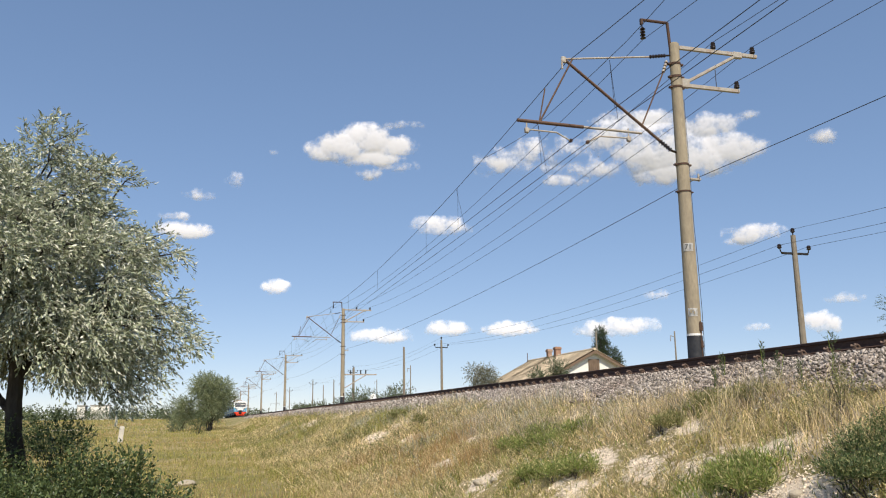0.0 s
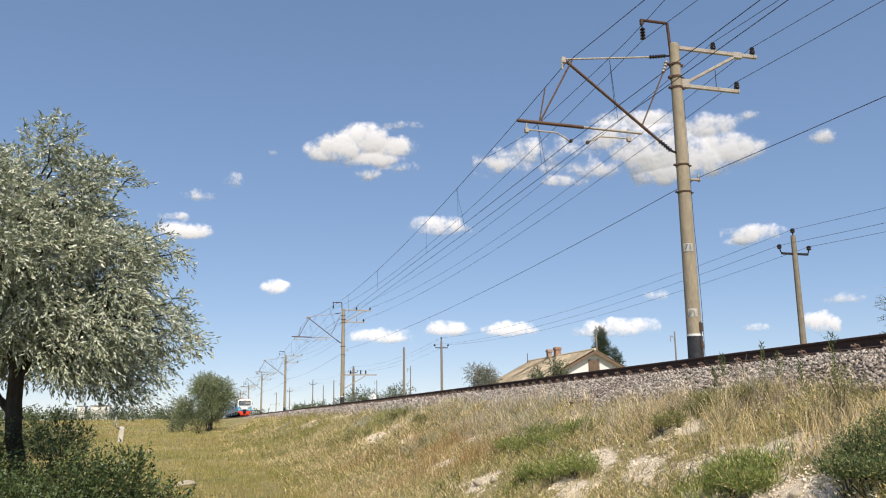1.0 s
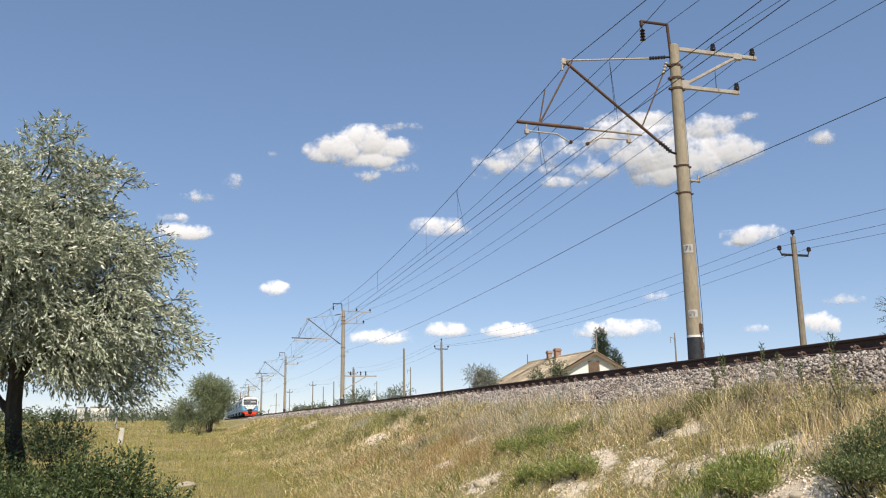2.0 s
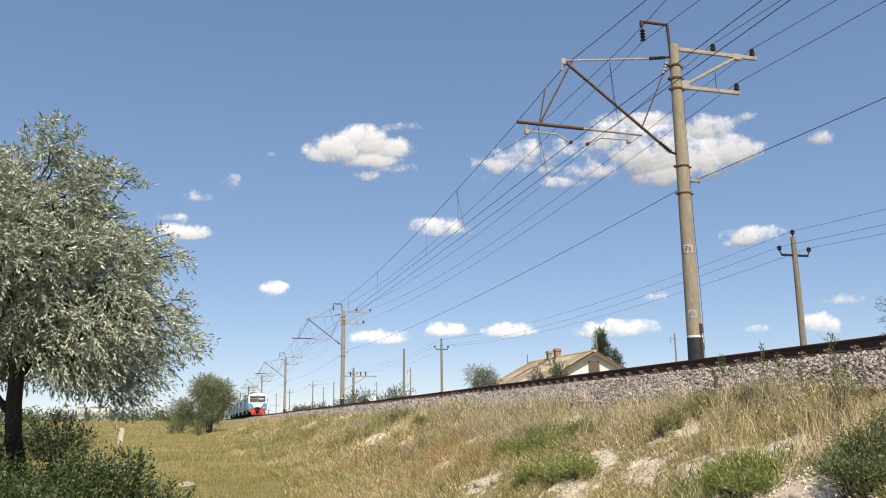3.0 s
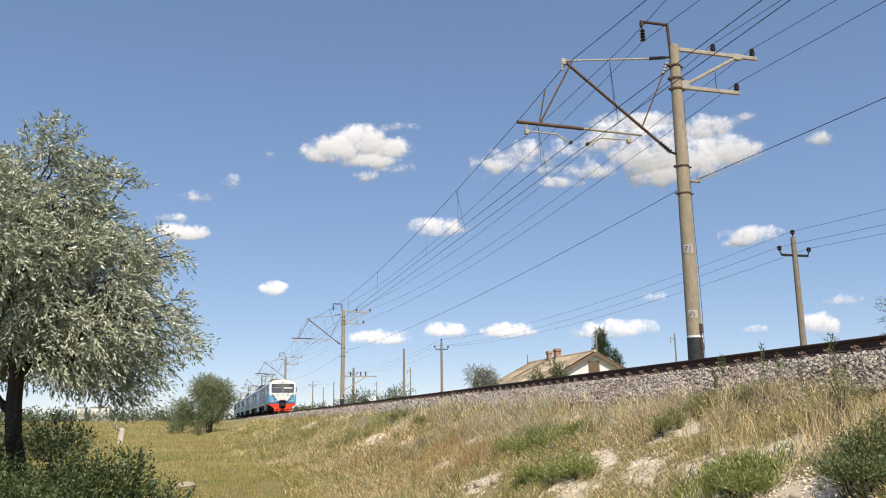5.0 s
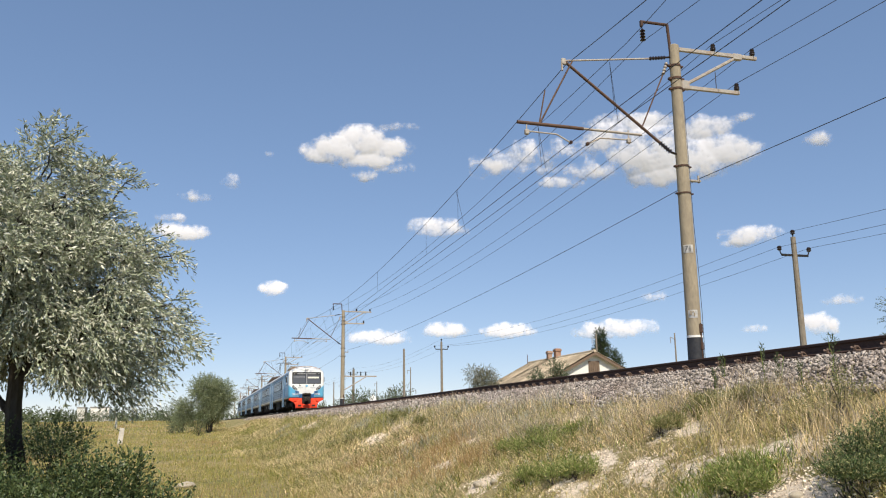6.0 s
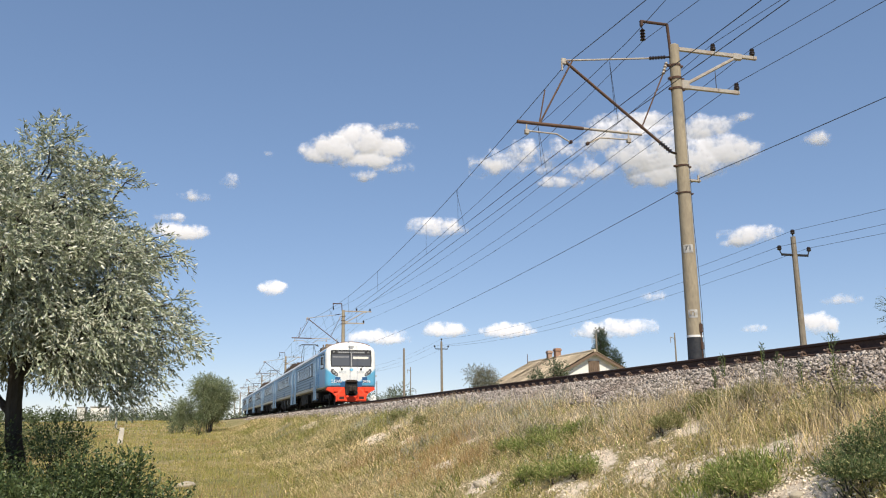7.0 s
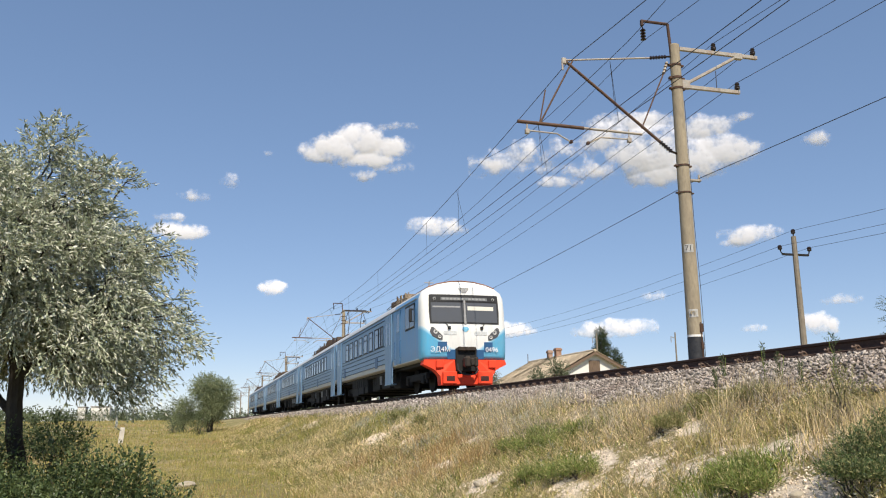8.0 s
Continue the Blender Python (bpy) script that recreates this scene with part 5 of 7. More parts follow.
def build_house():
    rx, y0, y1, zr, half, ze = 26.45, 53.8, 66.5, 6.2, 4.4, 3.95
    zb = 1.3
    h = new("cottage")
    tagged(h, "whitewashed cottage with weathered corrugated gable roof and brick chimneys", "house")
    bm = bmesh.new()   # walls with gables
    ww = half - 0.35

    def roof_z(d):
        return zr - (zr - ze) / half * abs(d)
    for y, t in ((y0 + 0.3, 0.3), (y1 - 0.6, 0.3)):
        pts = [(-ww, zb), (ww, zb), (ww, roof_z(ww) - 0.1), (0, roof_z(0) - 0.1), (-ww, roof_z(ww) - 0.1)]
        a = [bm.verts.new((rx + x, y, z)) for x, z in pts]
        b = [bm.verts.new((rx + x, y + t, z)) for x, z in pts]
        bm.faces.new(a)
        bm.faces.new(b[::-1])
        for k in range(5):
            bm.faces.new((a[k], b[k], b[(k + 1) % 5], a[(k + 1) % 5]))
    for s in (-1, 1):
        x0, x1 = sorted((rx + s * ww, rx + s * (ww - 0.3)))
        box(bm, x0 + 0.002, y0 + 0.6, zb, x1 - 0.002, y1 - 0.6, roof_z(ww) - 0.12)
    bmesh.ops.recalc_face_normals(bm, faces=bm.faces)
    part("wall", bm, PLASTER, h, "whitewashed plaster walls")
    # roof sheets, each slightly uneven
    rnd = random.Random(4)
    L = math.hypot(half, zr - ze)
    bm = bmesh.new()
    n = 7
    cols = []
    for k in range(n * 4 + 1):
        u = k / (n * 4) * 1.1
        cols.append((u, 0.022 * math.sin(k / 4 * 2 * math.pi)))
    vs = [[bm.verts.new((0.0 + q, u, w)) for q in (0.0, 1.62)] for u, w in cols]
    for a, b in zip(vs, vs[1:]):
        bm.faces.new((a[0], a[1], b[1], b[0]))
    bmesh.ops.solidify(bm, geom=bm.faces, thickness=0.012)
    sheet = shared("roof_sheet", bm, ROOF)
    slope = math.atan2(zr - ze, half)
    roof = None
    for s in (-1, 1):
        bm = bmesh.new()
        a = [(0, -0.14), (s * half * 0.985, -0.14 - (zr - ze) * 0.985), (s * half * 0.985, -0.05 - (zr - ze) * 0.985), (0, -0.05)]
        r0 = [bm.verts.new((rx + x, y0 + 0.08, zr + z)) for x, z in a]
        r1 = [bm.verts.new((rx + x, y1 - 0.08, zr + z)) for x, z in a]
        bm.faces.new(r0)
        bm.faces.new(r1[::-1])
        for k in range(4):
            bm.faces.new((r0[k], r1[k], r1[(k + 1) % 4], r0[(k + 1) % 4]))
        bmesh.ops.recalc_face_normals(bm, faces=bm.faces)
        roof = part("roof", bm, WOOD, h, "boarded roof deck under corrugated sheets")
        for i, y in enumerate(np.arange(y0, y1 - 0.2, 1.05)):
            for j in range(3):
                m = Matrix.Translation((rx, y, zr)) @ Matrix.Rotation(s * slope, 4, "Y") @ Matrix.Translation((s * (0.02 + j * 1.55), 0, 0.02 + 0.012 * (2 - j) + rnd.uniform(0, 0.012)))
                if s < 0:
                    m = m @ Matrix.Diagonal((-1, 1, 1, 1))
                add(roof, "roof_sheet", sheet, m)
        for y in (y0 - 0.03, y1 + 0.0):      # verge boards
            bm = bmesh.new()
            a = [(0, -0.24), (s * half, -0.24 - (zr - ze)), (s * half, -0.04 - (zr - ze)), (0, -0.04)]
            r0 = [bm.verts.new((rx + x, y, zr + z)) for x, z in a]
            r1 = [bm.verts.new((rx + x, y + 0.03, zr + z)) for x, z in a]
            bm.faces.new(r0)
            bm.faces.new(r1[::-1])
            for k in range(4):
                bm.faces.new((r0[k], r1[k], r1[(k + 1) % 4], r0[(k + 1) % 4]))
            bmesh.ops.recalc_face_normals(bm, faces=bm.faces)
            part("verge_board", bm, WOOD, h)
    bm = bmesh.new()
    for k in range(7):
        ya = y0 + k * (y1 - y0) / 7
        rod(bm, (rx, ya, zr + 0.05), (rx, ya + (y1 - y0) / 7 + 0.1, zr + 0.055), 0.1, n=8)
    part("ridge_cap", bm, ROOF, h)
    for y, w, top in ((62.0, 0.36, 6.9), (60.4, 0.44, 6.95)):
        bm = bmesh.new()
        box(bm, rx - w / 2, y - w / 2, 5.6, rx + w / 2, y + w / 2, top - 0.1, 0.01)
        box(bm, rx - w / 2 - 0.05, y - w / 2 - 0.05, top - 0.22, rx + w / 2 + 0.05, y + w / 2 + 0.05, top - 0.06, 0.012)
        box(bm, rx - w / 2, y - w / 2, top - 0.08, rx + w / 2, y + w / 2, top, 0.01)
        part("chimney", bm, BRICK, h, "squat red brick chimney")
    # attic shutter in the gable
    bm = bmesh.new()
    box(bm, rx - 0.42, y0 + 0.24, 4.45, rx + 0.42, y0 + 0.31, 5.55, 0.01)
    sh = part("attic_hatch", bm, WOOD, h, "grey brown boarded attic hatch")
    bm = bmesh.new()
    for k in range(5):
        box(bm, rx - 0.38 + k * 0.155, y0 + 0.222, 4.5, rx - 0.24 + k * 0.155, y0 + 0.245, 5.5, 0.004)
    part("hatch_boards", bm, WOOD, sh)
    bm = bmesh.new()
    rod(bm, (rx - 0.3, 66.0, 5.9), (rx - 0.3, 66.0, 6.9), 0.03)
    part("roof_pipe", bm, RUST, h)


build_house()


def line_pole(top, y, x=21.35):
    zb = gz(x, y) - 0.1
    p = new("power_pole")
    tagged(p, "slim weathered concrete power pole with crossarm and insulators", "power pole", group="poles of the wayside line")
    p.location = (x, y, 0)
    bm = bmesh.new()
    rod(bm, (0.0, 0, zb), (0.0, 0, top - 0.25), 0.14, 0.095, n=10)
    part("shaft", bm, POLE_WOOD, p)
    bm = bmesh.new()
    box(bm, -0.58, -0.04, top - 1.0, 0.6, 0.04, top - 0.92, 0.008)
    for s in (-1, 1):
        chain(bm, [(s * 0.52, 0, top - 0.96), (s * 0.62, 0, top - 0.9), (s * 0.66, 0, top - 0.74)], 0.024)
    part("crossarm", bm, BLACK, p, "dark steel crossarm")
    bm = bmesh.new()
    rod(bm, (0.0, 0, top - 0.3), (0.0, 0, top - 0.1), 0.022)
    part("top_pin", bm, BLACK, p)
    for s, zz in ((-0.66, top - 0.8), (0.66, top - 0.8), (0.0, top - 0.15)):
        bm = bmesh.new()
        lathe(bm, [(0.04, 0), (0.09, 0.04), (0.07, 0.08), (0.09, 0.12), (0.05, 0.18)], 10, Matrix.Translation((s, 0, zz)))
        part("insulator", bm, INSULATOR, p, "dark pin insulator")
    return [(x + s, y, zz + 0.14) for s, zz in ((-0.66, top - 0.8), (0.66, top - 0.8), (0.0, top - 0.15))]


tops = [line_pole(t, y) for t, y in ((8.2, -23.0), (8.52, 26.1), (9.08, 75.8), (9.42, 125.1), (9.7, 174.0), (9.9, 223.0))]
for k in range(3):
    tagged(wire("power_line_wire", "thin power line wire between wayside poles", 0.007, [t[k] for t in tops], 14, sag=0.75), group="wires of the wayside line")


def bare_pole(x, y, h, label, arms=0, r=0.12):
    zb = gz(x, y) - 0.1
    p = new("wayside_pole")
    tagged(p, label, "pole", group="lone poles beyond the track")
    p.location = (x, y, zb)
    bm = bmesh.new()
    rod(bm, (0, 0, 0), (0.0, 0, h), r, r * 0.65, n=10)
    part("shaft", bm, POLE_WOOD, p)
    if arms:
        for pts in ([(0, 0, h * 0.93), (-0.5 * arms, 0, h * 0.95), (-0.5 * arms, 0, h * 0.88)], [(0, 0, h * 0.55), (-1.4 * arms, 0, h * 0.55), (-1.5 * arms, 0, h * 0.48)],
                    [(0, 0, h * 0.55), (0.8 * arms, 0, h * 0.58), (0.85 * arms, 0, h * 0.5)]):
            bm = bmesh.new()
            chain(bm, pts, 0.04)
            part("bracket", bm, GREY, p)


def at_bearing(b, d):
    return d * math.sin(radians(b)), d * math.cos(radians(b))


for b, d, h, arms, r in [(13.15, 100, 8.6, 0, 0.17), (11.3, 190, 8.5, 1, 0.12), (31.45, 88, 8.6, 1, 0.11), (26.3, 92, 9.2, 1, 0.13), (13.6, 130, 8.2, 1, 0.1), (8.4, 170, 7.8, 0, 0.14), (8.9, 190, 8.2, 1, 0.12), (4.6, 230, 7.0, 1, 0.12), (32.8, 140, 7.5, 0, 0.12), (7.7, 210, 8.0, 0, 0.14), (12.2, 240, 9.0, 1, 0.13), (9.75, 118, 7.3, 0, 0.13)]:
    bare_pole(*at_bearing(b, d), h, "weathered lone pole standing beyond the railway", arms, r)

bush("roadside_bush", "loose grey-green bush standing beyond the rails", "bush", 16.4, 49.5, 3.0, 1.9, 14000, 0.1, LEAF_GREY, 41, ragged=1.2)
bush("garden_bush", "grey-green garden bush before the cottage roof", "bush", 18.95, 43.6, 3.2, 1.15, 7000, 0.095, LEAF_FAR, 42, group="garden bushes")
bush("garden_bush", "small grey-green garden bush before the cottage", "bush", 17.9, 43.8, 2.75, 0.9, 4500, 0.095, LEAF_FAR, 43, group="garden bushes")
bush("garden_bush", "thin dry bush beside the cottage gable", "bush", 26.9, 51.0, 3.3, 1.8, 3000, 0.07, LEAF_GREY, 44, group="garden bushes", ragged=1.5)
bush("poplar_tree", "tall dark green columnar poplar behind the cottage", "tree", 49.0, 98.0, 11.6, 2.3, 34000, 0.16, LEAF_DARK, 45, 0.12, True, ragged=0.2)
bush("poplar_tree", "shorter dark green poplar behind the cottage", "tree", 50.6, 97.0, 8.9, 1.8, 16000, 0.16, LEAF_DARK, 46, 0.12, True, ragged=0.2)
bush("acacia_bush", "fresh green acacia bush rising beyond the rails", "bush", 21.3, 21.0, 3.9, 2.4, 16000, 0.055, LEAF_GREEN, 47, ragged=1.0)
bush("acacia_sprig", "small green acacia shoot beyond the rails", "bush", 20.2, 23.2, 2.7, 0.8, 1600, 0.05, LEAF_GREEN, 48, ragged=1.3)
for k, (b, d, h, w) in enumerate([(10.2, 118, 4.0, 3.4), (11.0, 122, 3.6, 3.0), (12.9, 116, 4.2, 3.4), (12.2, 120, 3.6, 3.0), (9.3, 126, 3.0, 3.0), (7.2, 150, 2.6, 4.0), (6.0, 170, 2.4, 5.0), (-7.5, 262, 2.6, 5.5), (-6.7, 266, 2.3, 5.0), (-5.9, 260, 2.6, 5.5), (-8.4, 264, 2.8, 6.0)]):
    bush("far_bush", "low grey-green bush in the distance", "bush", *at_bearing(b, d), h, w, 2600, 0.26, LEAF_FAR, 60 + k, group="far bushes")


def small_shed():
    x, y = at_bearing(11.05, 119)
    z = gz(x, y)
    s = new("white_tank_house")
    tagged(s, "small white painted hut among bushes beyond the track", "hut")
    s.location = (x, y, z)
    bm = bmesh.new()
    lathe(bm, [(0.6, 0), (0.6, 2.5), (0.4, 3.3), (0.12, 3.6)], 8)
    part("wall", bm, WHITE_PAINT, s)
    bm = bmesh.new()
    rod(bm, (0, 0, 3.5), (0, 0, 4.0), 0.05)
    part("vent_pipe", bm, GREY, s)


small_shed()

# ---------- the field on the near side ----------
bush("elm_bush", "rounded dark grey-green elm bush in the field", "bush", 0.7, 96.0, 5.7, 4.9, 46000, 0.15, LEAF_ELM, 79, 0.3)
bush("elm_bush", "dark grey-green elm bush in the field", "bush", -2.3, 97.5, 3.4, 2.2, 9000, 0.15, LEAF_ELM, 72, 0.15)
bush("low_shrub", "small dark green shrub in dry grass", "bush", -0.35, 84.0, 2.0, 1.6, 2500, 0.09, LEAF_GREEN, 73, 0.04)
bush("low_shrub", "small dark green shrub in dry grass", "bush", -2.9, 92.0, 1.4, 1.5, 1800, 0.09, LEAF_FAR, 74, 0.04)
bush("low_shrub", "far rounded shrub at the field's edge", "bush", -6.0, 170.0, 4.0, 5.0, 2500, 0.2, LEAF_FAR, 75, 0.04)
for k, (b, d, h, w) in enumerate([(-13.0, 36, 2.0, 3.2), (-11.2, 40, 1.9, 3.2), (-9.2, 44, 1.7, 3.4), (-7.9, 50, 1.3, 3.0), (-14.6, 33, 2.0, 3.0)]):
    bush("hedge_bush", "dense dark green hedge bush at the field's edge", "bush", *at_bearing(b, d), h, w, 5000, 0.085, LEAF_GREEN, 80 + k, 0.02, group="hedge bushes")


def far_woods():
    rs = np.random.RandomState(9)
    S = []
    for _ in range(150):
        b, d = rs.uniform(-24, 4), rs.uniform(300, 420)
        x, y = at_bearing(b, d)
        r = rs.uniform(1.5, 3.4)
        v = rs.normal(size=(34, 3))
        v /= np.linalg.norm(v, axis=1, keepdims=True)
        S.append(np.array([x, y, gz(x, y) + r * 0.8]) + v * r * np.array([1.5, 1.5, 1.0]) * rs.uniform(0.5, 1.1, (34, 1)))
    for _ in range(60):
        b, d = rs.uniform(4, 9), rs.uniform(270, 330)
        x, y = at_bearing(b, d)
        r = rs.uniform(1.2, 2.6)
        v = rs.normal(size=(34, 3))
        v /= np.linalg.norm(v, axis=1, keepdims=True)
        S.append(np.array([x + 8, y, gz(x + 8, y) + r * 0.9]) + v * r * np.array([1.4, 1.4, 1.1]) * rs.uniform(0.5, 1.1, (34, 1)))
    S = np.concatenate(S)
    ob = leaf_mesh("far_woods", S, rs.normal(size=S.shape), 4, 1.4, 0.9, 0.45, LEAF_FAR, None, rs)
    tagged(ob, "hazy grey-green belt of far trees on the horizon", "woods", kind="stuff")


far_woods()


LIMEWASH = mat("worn_limewash", (0.58, 0.54, 0.47), 0.9, scale=10, vary=0.15, bump=0.3, dirt=(0.36, 0.31, 0.25), dirt_scale=3)


def marker(x, y, w, d, h, tilt, label):
    z = gz(x, y)
    bm = bmesh.new()
    box(bm, -w / 2, -d / 2, -0.2, w / 2, d / 2, h - 0.06, 0.02)
    box(bm, -w / 2 + 0.03, -d / 2 + 0.03, h - 0.08, w / 2 - 0.03, d / 2 - 0.03, h, 0.02)
    ob = part("marker_post", bm, LIMEWASH, None, m=pose(x, y, z, 0, tilt, 4))
    tagged(ob, label, "marker post")


marker(-5.75, 65.3, 0.34, 0.2, 1.15, 5, "squat chalky white concrete marker post in grass")
marker(*at_bearing(-5.35, 128), 0.3, 0.2, 1.5, 3, "slim white concrete marker post in the field")


def far_buildings():
    for b, w, h in ((-7.34, 2.2, 4.3), (-6.26, 5.4, 4.4)):
        x, y = at_bearing(b, 285)
        z = gz(x, y)
        o = new("far_building")
        tagged(o, "low white building on the horizon beyond the field", "building", group="far buildings")
        o.location = (x, y, z)
        bm = bmesh.new()
        box(bm, -w / 2, -3, -0.3, w / 2, 3, h, 0.05)
        part("wall", bm, PLASTER, o)
        bm = bmesh.new()
        box(bm, -w / 2 - 0.2, -3.2, h - 0.02, w / 2 + 0.2, 3.2, h + 0.3, 0.05)
        part("roof", bm, CONCRETE_GREY, o)


far_buildings()
# ---------- silver willow and undergrowth beside the path ----------
LEAF_SILVER = leaf_mat("silver_willow_leaf", (0.31, 0.345, 0.23), (0.60, 0.60, 0.49), 0.36, rough=0.45, vary=0.38, through_light=0.16, patch=0.5, patch_scale=1.6)
LEAF_SHRUB = leaf_mat("dark_shrub_leaf", (0.078, 0.112, 0.043), (0.14, 0.175, 0.065), 0.3, rough=0.4, vary=0.4, through_light=0.25)


# outer reach of the crown to the field side, by height: boughs stand out at several levels
CROWN_Z = [1.75, 2.0, 2.2, 2.45, 2.64, 2.9, 3.2, 3.4, 3.6, 3.83, 4.0, 4.12, 4.25, 4.4, 4.6, 4.82, 4.95, 5.1, 5.22, 5.4]
CROWN_U = [1.15, 1.45, 1.62, 1.8, 1.95, 1.82, 1.7, 1.45, 1.5, 1.6, 1.36, 1.3, 0.85, 0.88, 0.85, 0.98, 0.88, 0.62, 0.25, -0.1]


def willow():
    rs, rnd = np.random.RandomState(17), random.Random(17)
    x0, y0 = at_bearing(-10.6, 12.0)
    z0 = gz(x0, y0)
    tree = new("willow_tree")
    tagged(tree, "silvery grey-green narrow-leaved willow with dark forked trunk", "tree")
    tree.location = (x0, y0, z0)

    def inside(u, d, z):
        """How far out a point lies in the crown: 1 on its skin, more outside."""
        if not 1.8 < z < 5.12:
            return 9.0
        reach = float(np.interp(z, CROWN_Z, CROWN_U)) - 0.12
        floor = float(np.interp(u, [-2.2, -0.3, 0.3, 0.7, 1.2, 1.6, 2.2], [2.3, 2.5, 2.3, 2.1, 1.9, 2.05, 2.5]))
        if z < floor:
            return 9.0
        deep = 1.45 * math.sqrt(max(0.02, 1 - ((z - 3.5) / 2.25) ** 2))
        if d < 0 and 3.1 < z < 4.9 and u < 0.25:
            deep *= 1.3                     # boughs overhang on the sunny side
        if z < 2.6 and u < 0.4 and d < 0.1:
            return 9.0                      # and leave a hollow round the fork
        a = (u + 0.5) / (reach + 0.5) if u > -0.5 else (-0.5 - u) / 1.7
        return math.hypot(a, d / deep)
    # boughs: clumps near the skin, with gaps between them
    clumps = [(1.02, 4.82, 0.0, 0.14), (0.55, 5.0, 0.1, 0.15), (-0.35, 4.98, 0.0, 0.18), (0.1, 5.0, -0.2, 0.22), (0.75, 4.85, -0.2, 0.22), (1.42, 4.05, 0.0, 0.16), (1.68, 3.8, -0.1, 0.15), (1.42, 3.75, -0.1, 0.22),
              (1.72, 3.15, 0.0, 0.2), (1.8, 2.92, 0.1, 0.18), (1.98, 2.66, 0.0, 0.15), (1.7, 2.65, -0.1, 0.24), (1.1, 1.95, -0.2, 0.2), (1.4, 2.1, 0.0, 0.2), (1.2, 2.3, -0.2, 0.26), (0.8, 2.25, -0.3, 0.26), (1.55, 2.4, 0.0, 0.22),
              (0.2, 2.5, 0.3, 0.2), (-0.35, 2.4, 0.35, 0.22), (-0.75, 2.35, 0.3, 0.24),
              (-0.05, 2.75, 0.3, 0.32), (-0.45, 2.8, 0.35, 0.32), (0.35, 2.8, 0.3, 0.3), (-0.9, 2.75, 0.3, 0.32), (0.1, 3.1, 0.4, 0.34), (-0.5, 3.15, 0.4, 0.34), (-0.15, 2.45, 0.55, 0.28), (-0.6, 2.5, 0.6, 0.28), (0.3, 2.4, 0.6, 0.26)]
    tries = 0
    while len(clumps) < 225 and tries < 30000:
        tries += 1
        u, d, z = rnd.uniform(-2.2, 2.1), rnd.uniform(-1.85, 1.5), rnd.uniform(1.9, 5.3)
        q = inside(u, d, z)
        if q > 1.0 or rnd.random() > 0.12 + 0.88 * q ** 1.5:
            continue
        r = rnd.uniform(0.2, 0.36) * (0.8 if u > 0.9 else 1.0)
        if any((u - c[0]) ** 2 + (z - c[1]) ** 2 + (d - c[2]) ** 2 < (0.55 * (r + c[3])) ** 2 for c in clumps):
            continue
        clumps.append((u, z, d, r))
    bm = bmesh.new()
    fork = Vector((-0.12, 0, 2.25))
    limb(bm, (0.03, 0, -0.2), fork, 0.125, 0.095, rnd, 6, 0.015)
    mains = []
    for tip, r in [((-0.75, 0.2, 3.6), 0.06), ((-0.1, 0.15, 4.2), 0.075), ((0.45, -0.05, 3.7), 0.06), ((0.75, -0.1, 2.95), 0.05), ((-0.3, -0.4, 3.2), 0.05), ((0.15, 0.6, 3.3), 0.05)]:
        pts = limb(bm, fork + Vector((0, 0, -0.12)), tip, r + 0.015, r * 0.55, rnd, 6, 0.05)
        mains += [(p, r) for p in pts[3:]]
    pts = limb(bm, (-0.04, 0, 1.6), (-0.75, 0.1, 2.6), 0.06, 0.045, rnd, 5, 0.04)
    mains += [(p, 0.045) for p in pts[3:]]
    limb(bm, (-0.75, 0.1, 2.6), (-1.2, 0, 3.5), 0.045, 0.03, rnd, 4, 0.05)
    for c in clumps:
        cv = Vector((c[0], c[2], c[1]))
        m, r = min(mains, key=lambda q: (q[0] - cv).length)
        limb(bm, m, cv, min(r * 0.5, 0.026), 0.008, rnd, 5, 0.06)
        for _ in range(3):
            limb(bm, cv, cv + Vector((rnd.gauss(0, 0.7), rnd.gauss(0, 0.7), rnd.gauss(0.1, 0.5))) * c[3], 0.008, 0.003, rnd, 2, 0.08)
    part("trunk", bm, BARK, tree, "dark forked trunk and limbs", smooth=True)
    S, D = [], []
    vol = np.array([c[3] ** 2.0 for c in clumps])
    cnt = (11500 * vol / vol.sum()).astype(int)
    for c, m in zip(clumps, cnt):
        v = rs.normal(size=(m, 3))
        v /= np.linalg.norm(v, axis=1, keepdims=True)
        S.append(np.array([c[0], c[2], c[1]]) + v * c[3] * rs.uniform(0.1, 1.0, (m, 1)) ** 0.6 * np.array([1, 1, 0.8]))
        out = np.array([c[0] + 0.4, c[2], 0.0])
        out /= np.linalg.norm(out) + 0.3
        d = v * 0.6 + rs.normal(0, 0.4, (m, 3)) + out * 0.75
        d[:, 2] += 0.5 if c[1] > 4.6 else 0.15 if c[1] > 3.4 else -0.35
        D.append(d)
    leaf_mesh("crown", np.concatenate(S), np.concatenate(D), 12, 0.27, 0.08, 0.023, LEAF_SILVER, tree, rs, droop=0.36, splay=0.85, label="silvery crown of narrow drooping leaves")


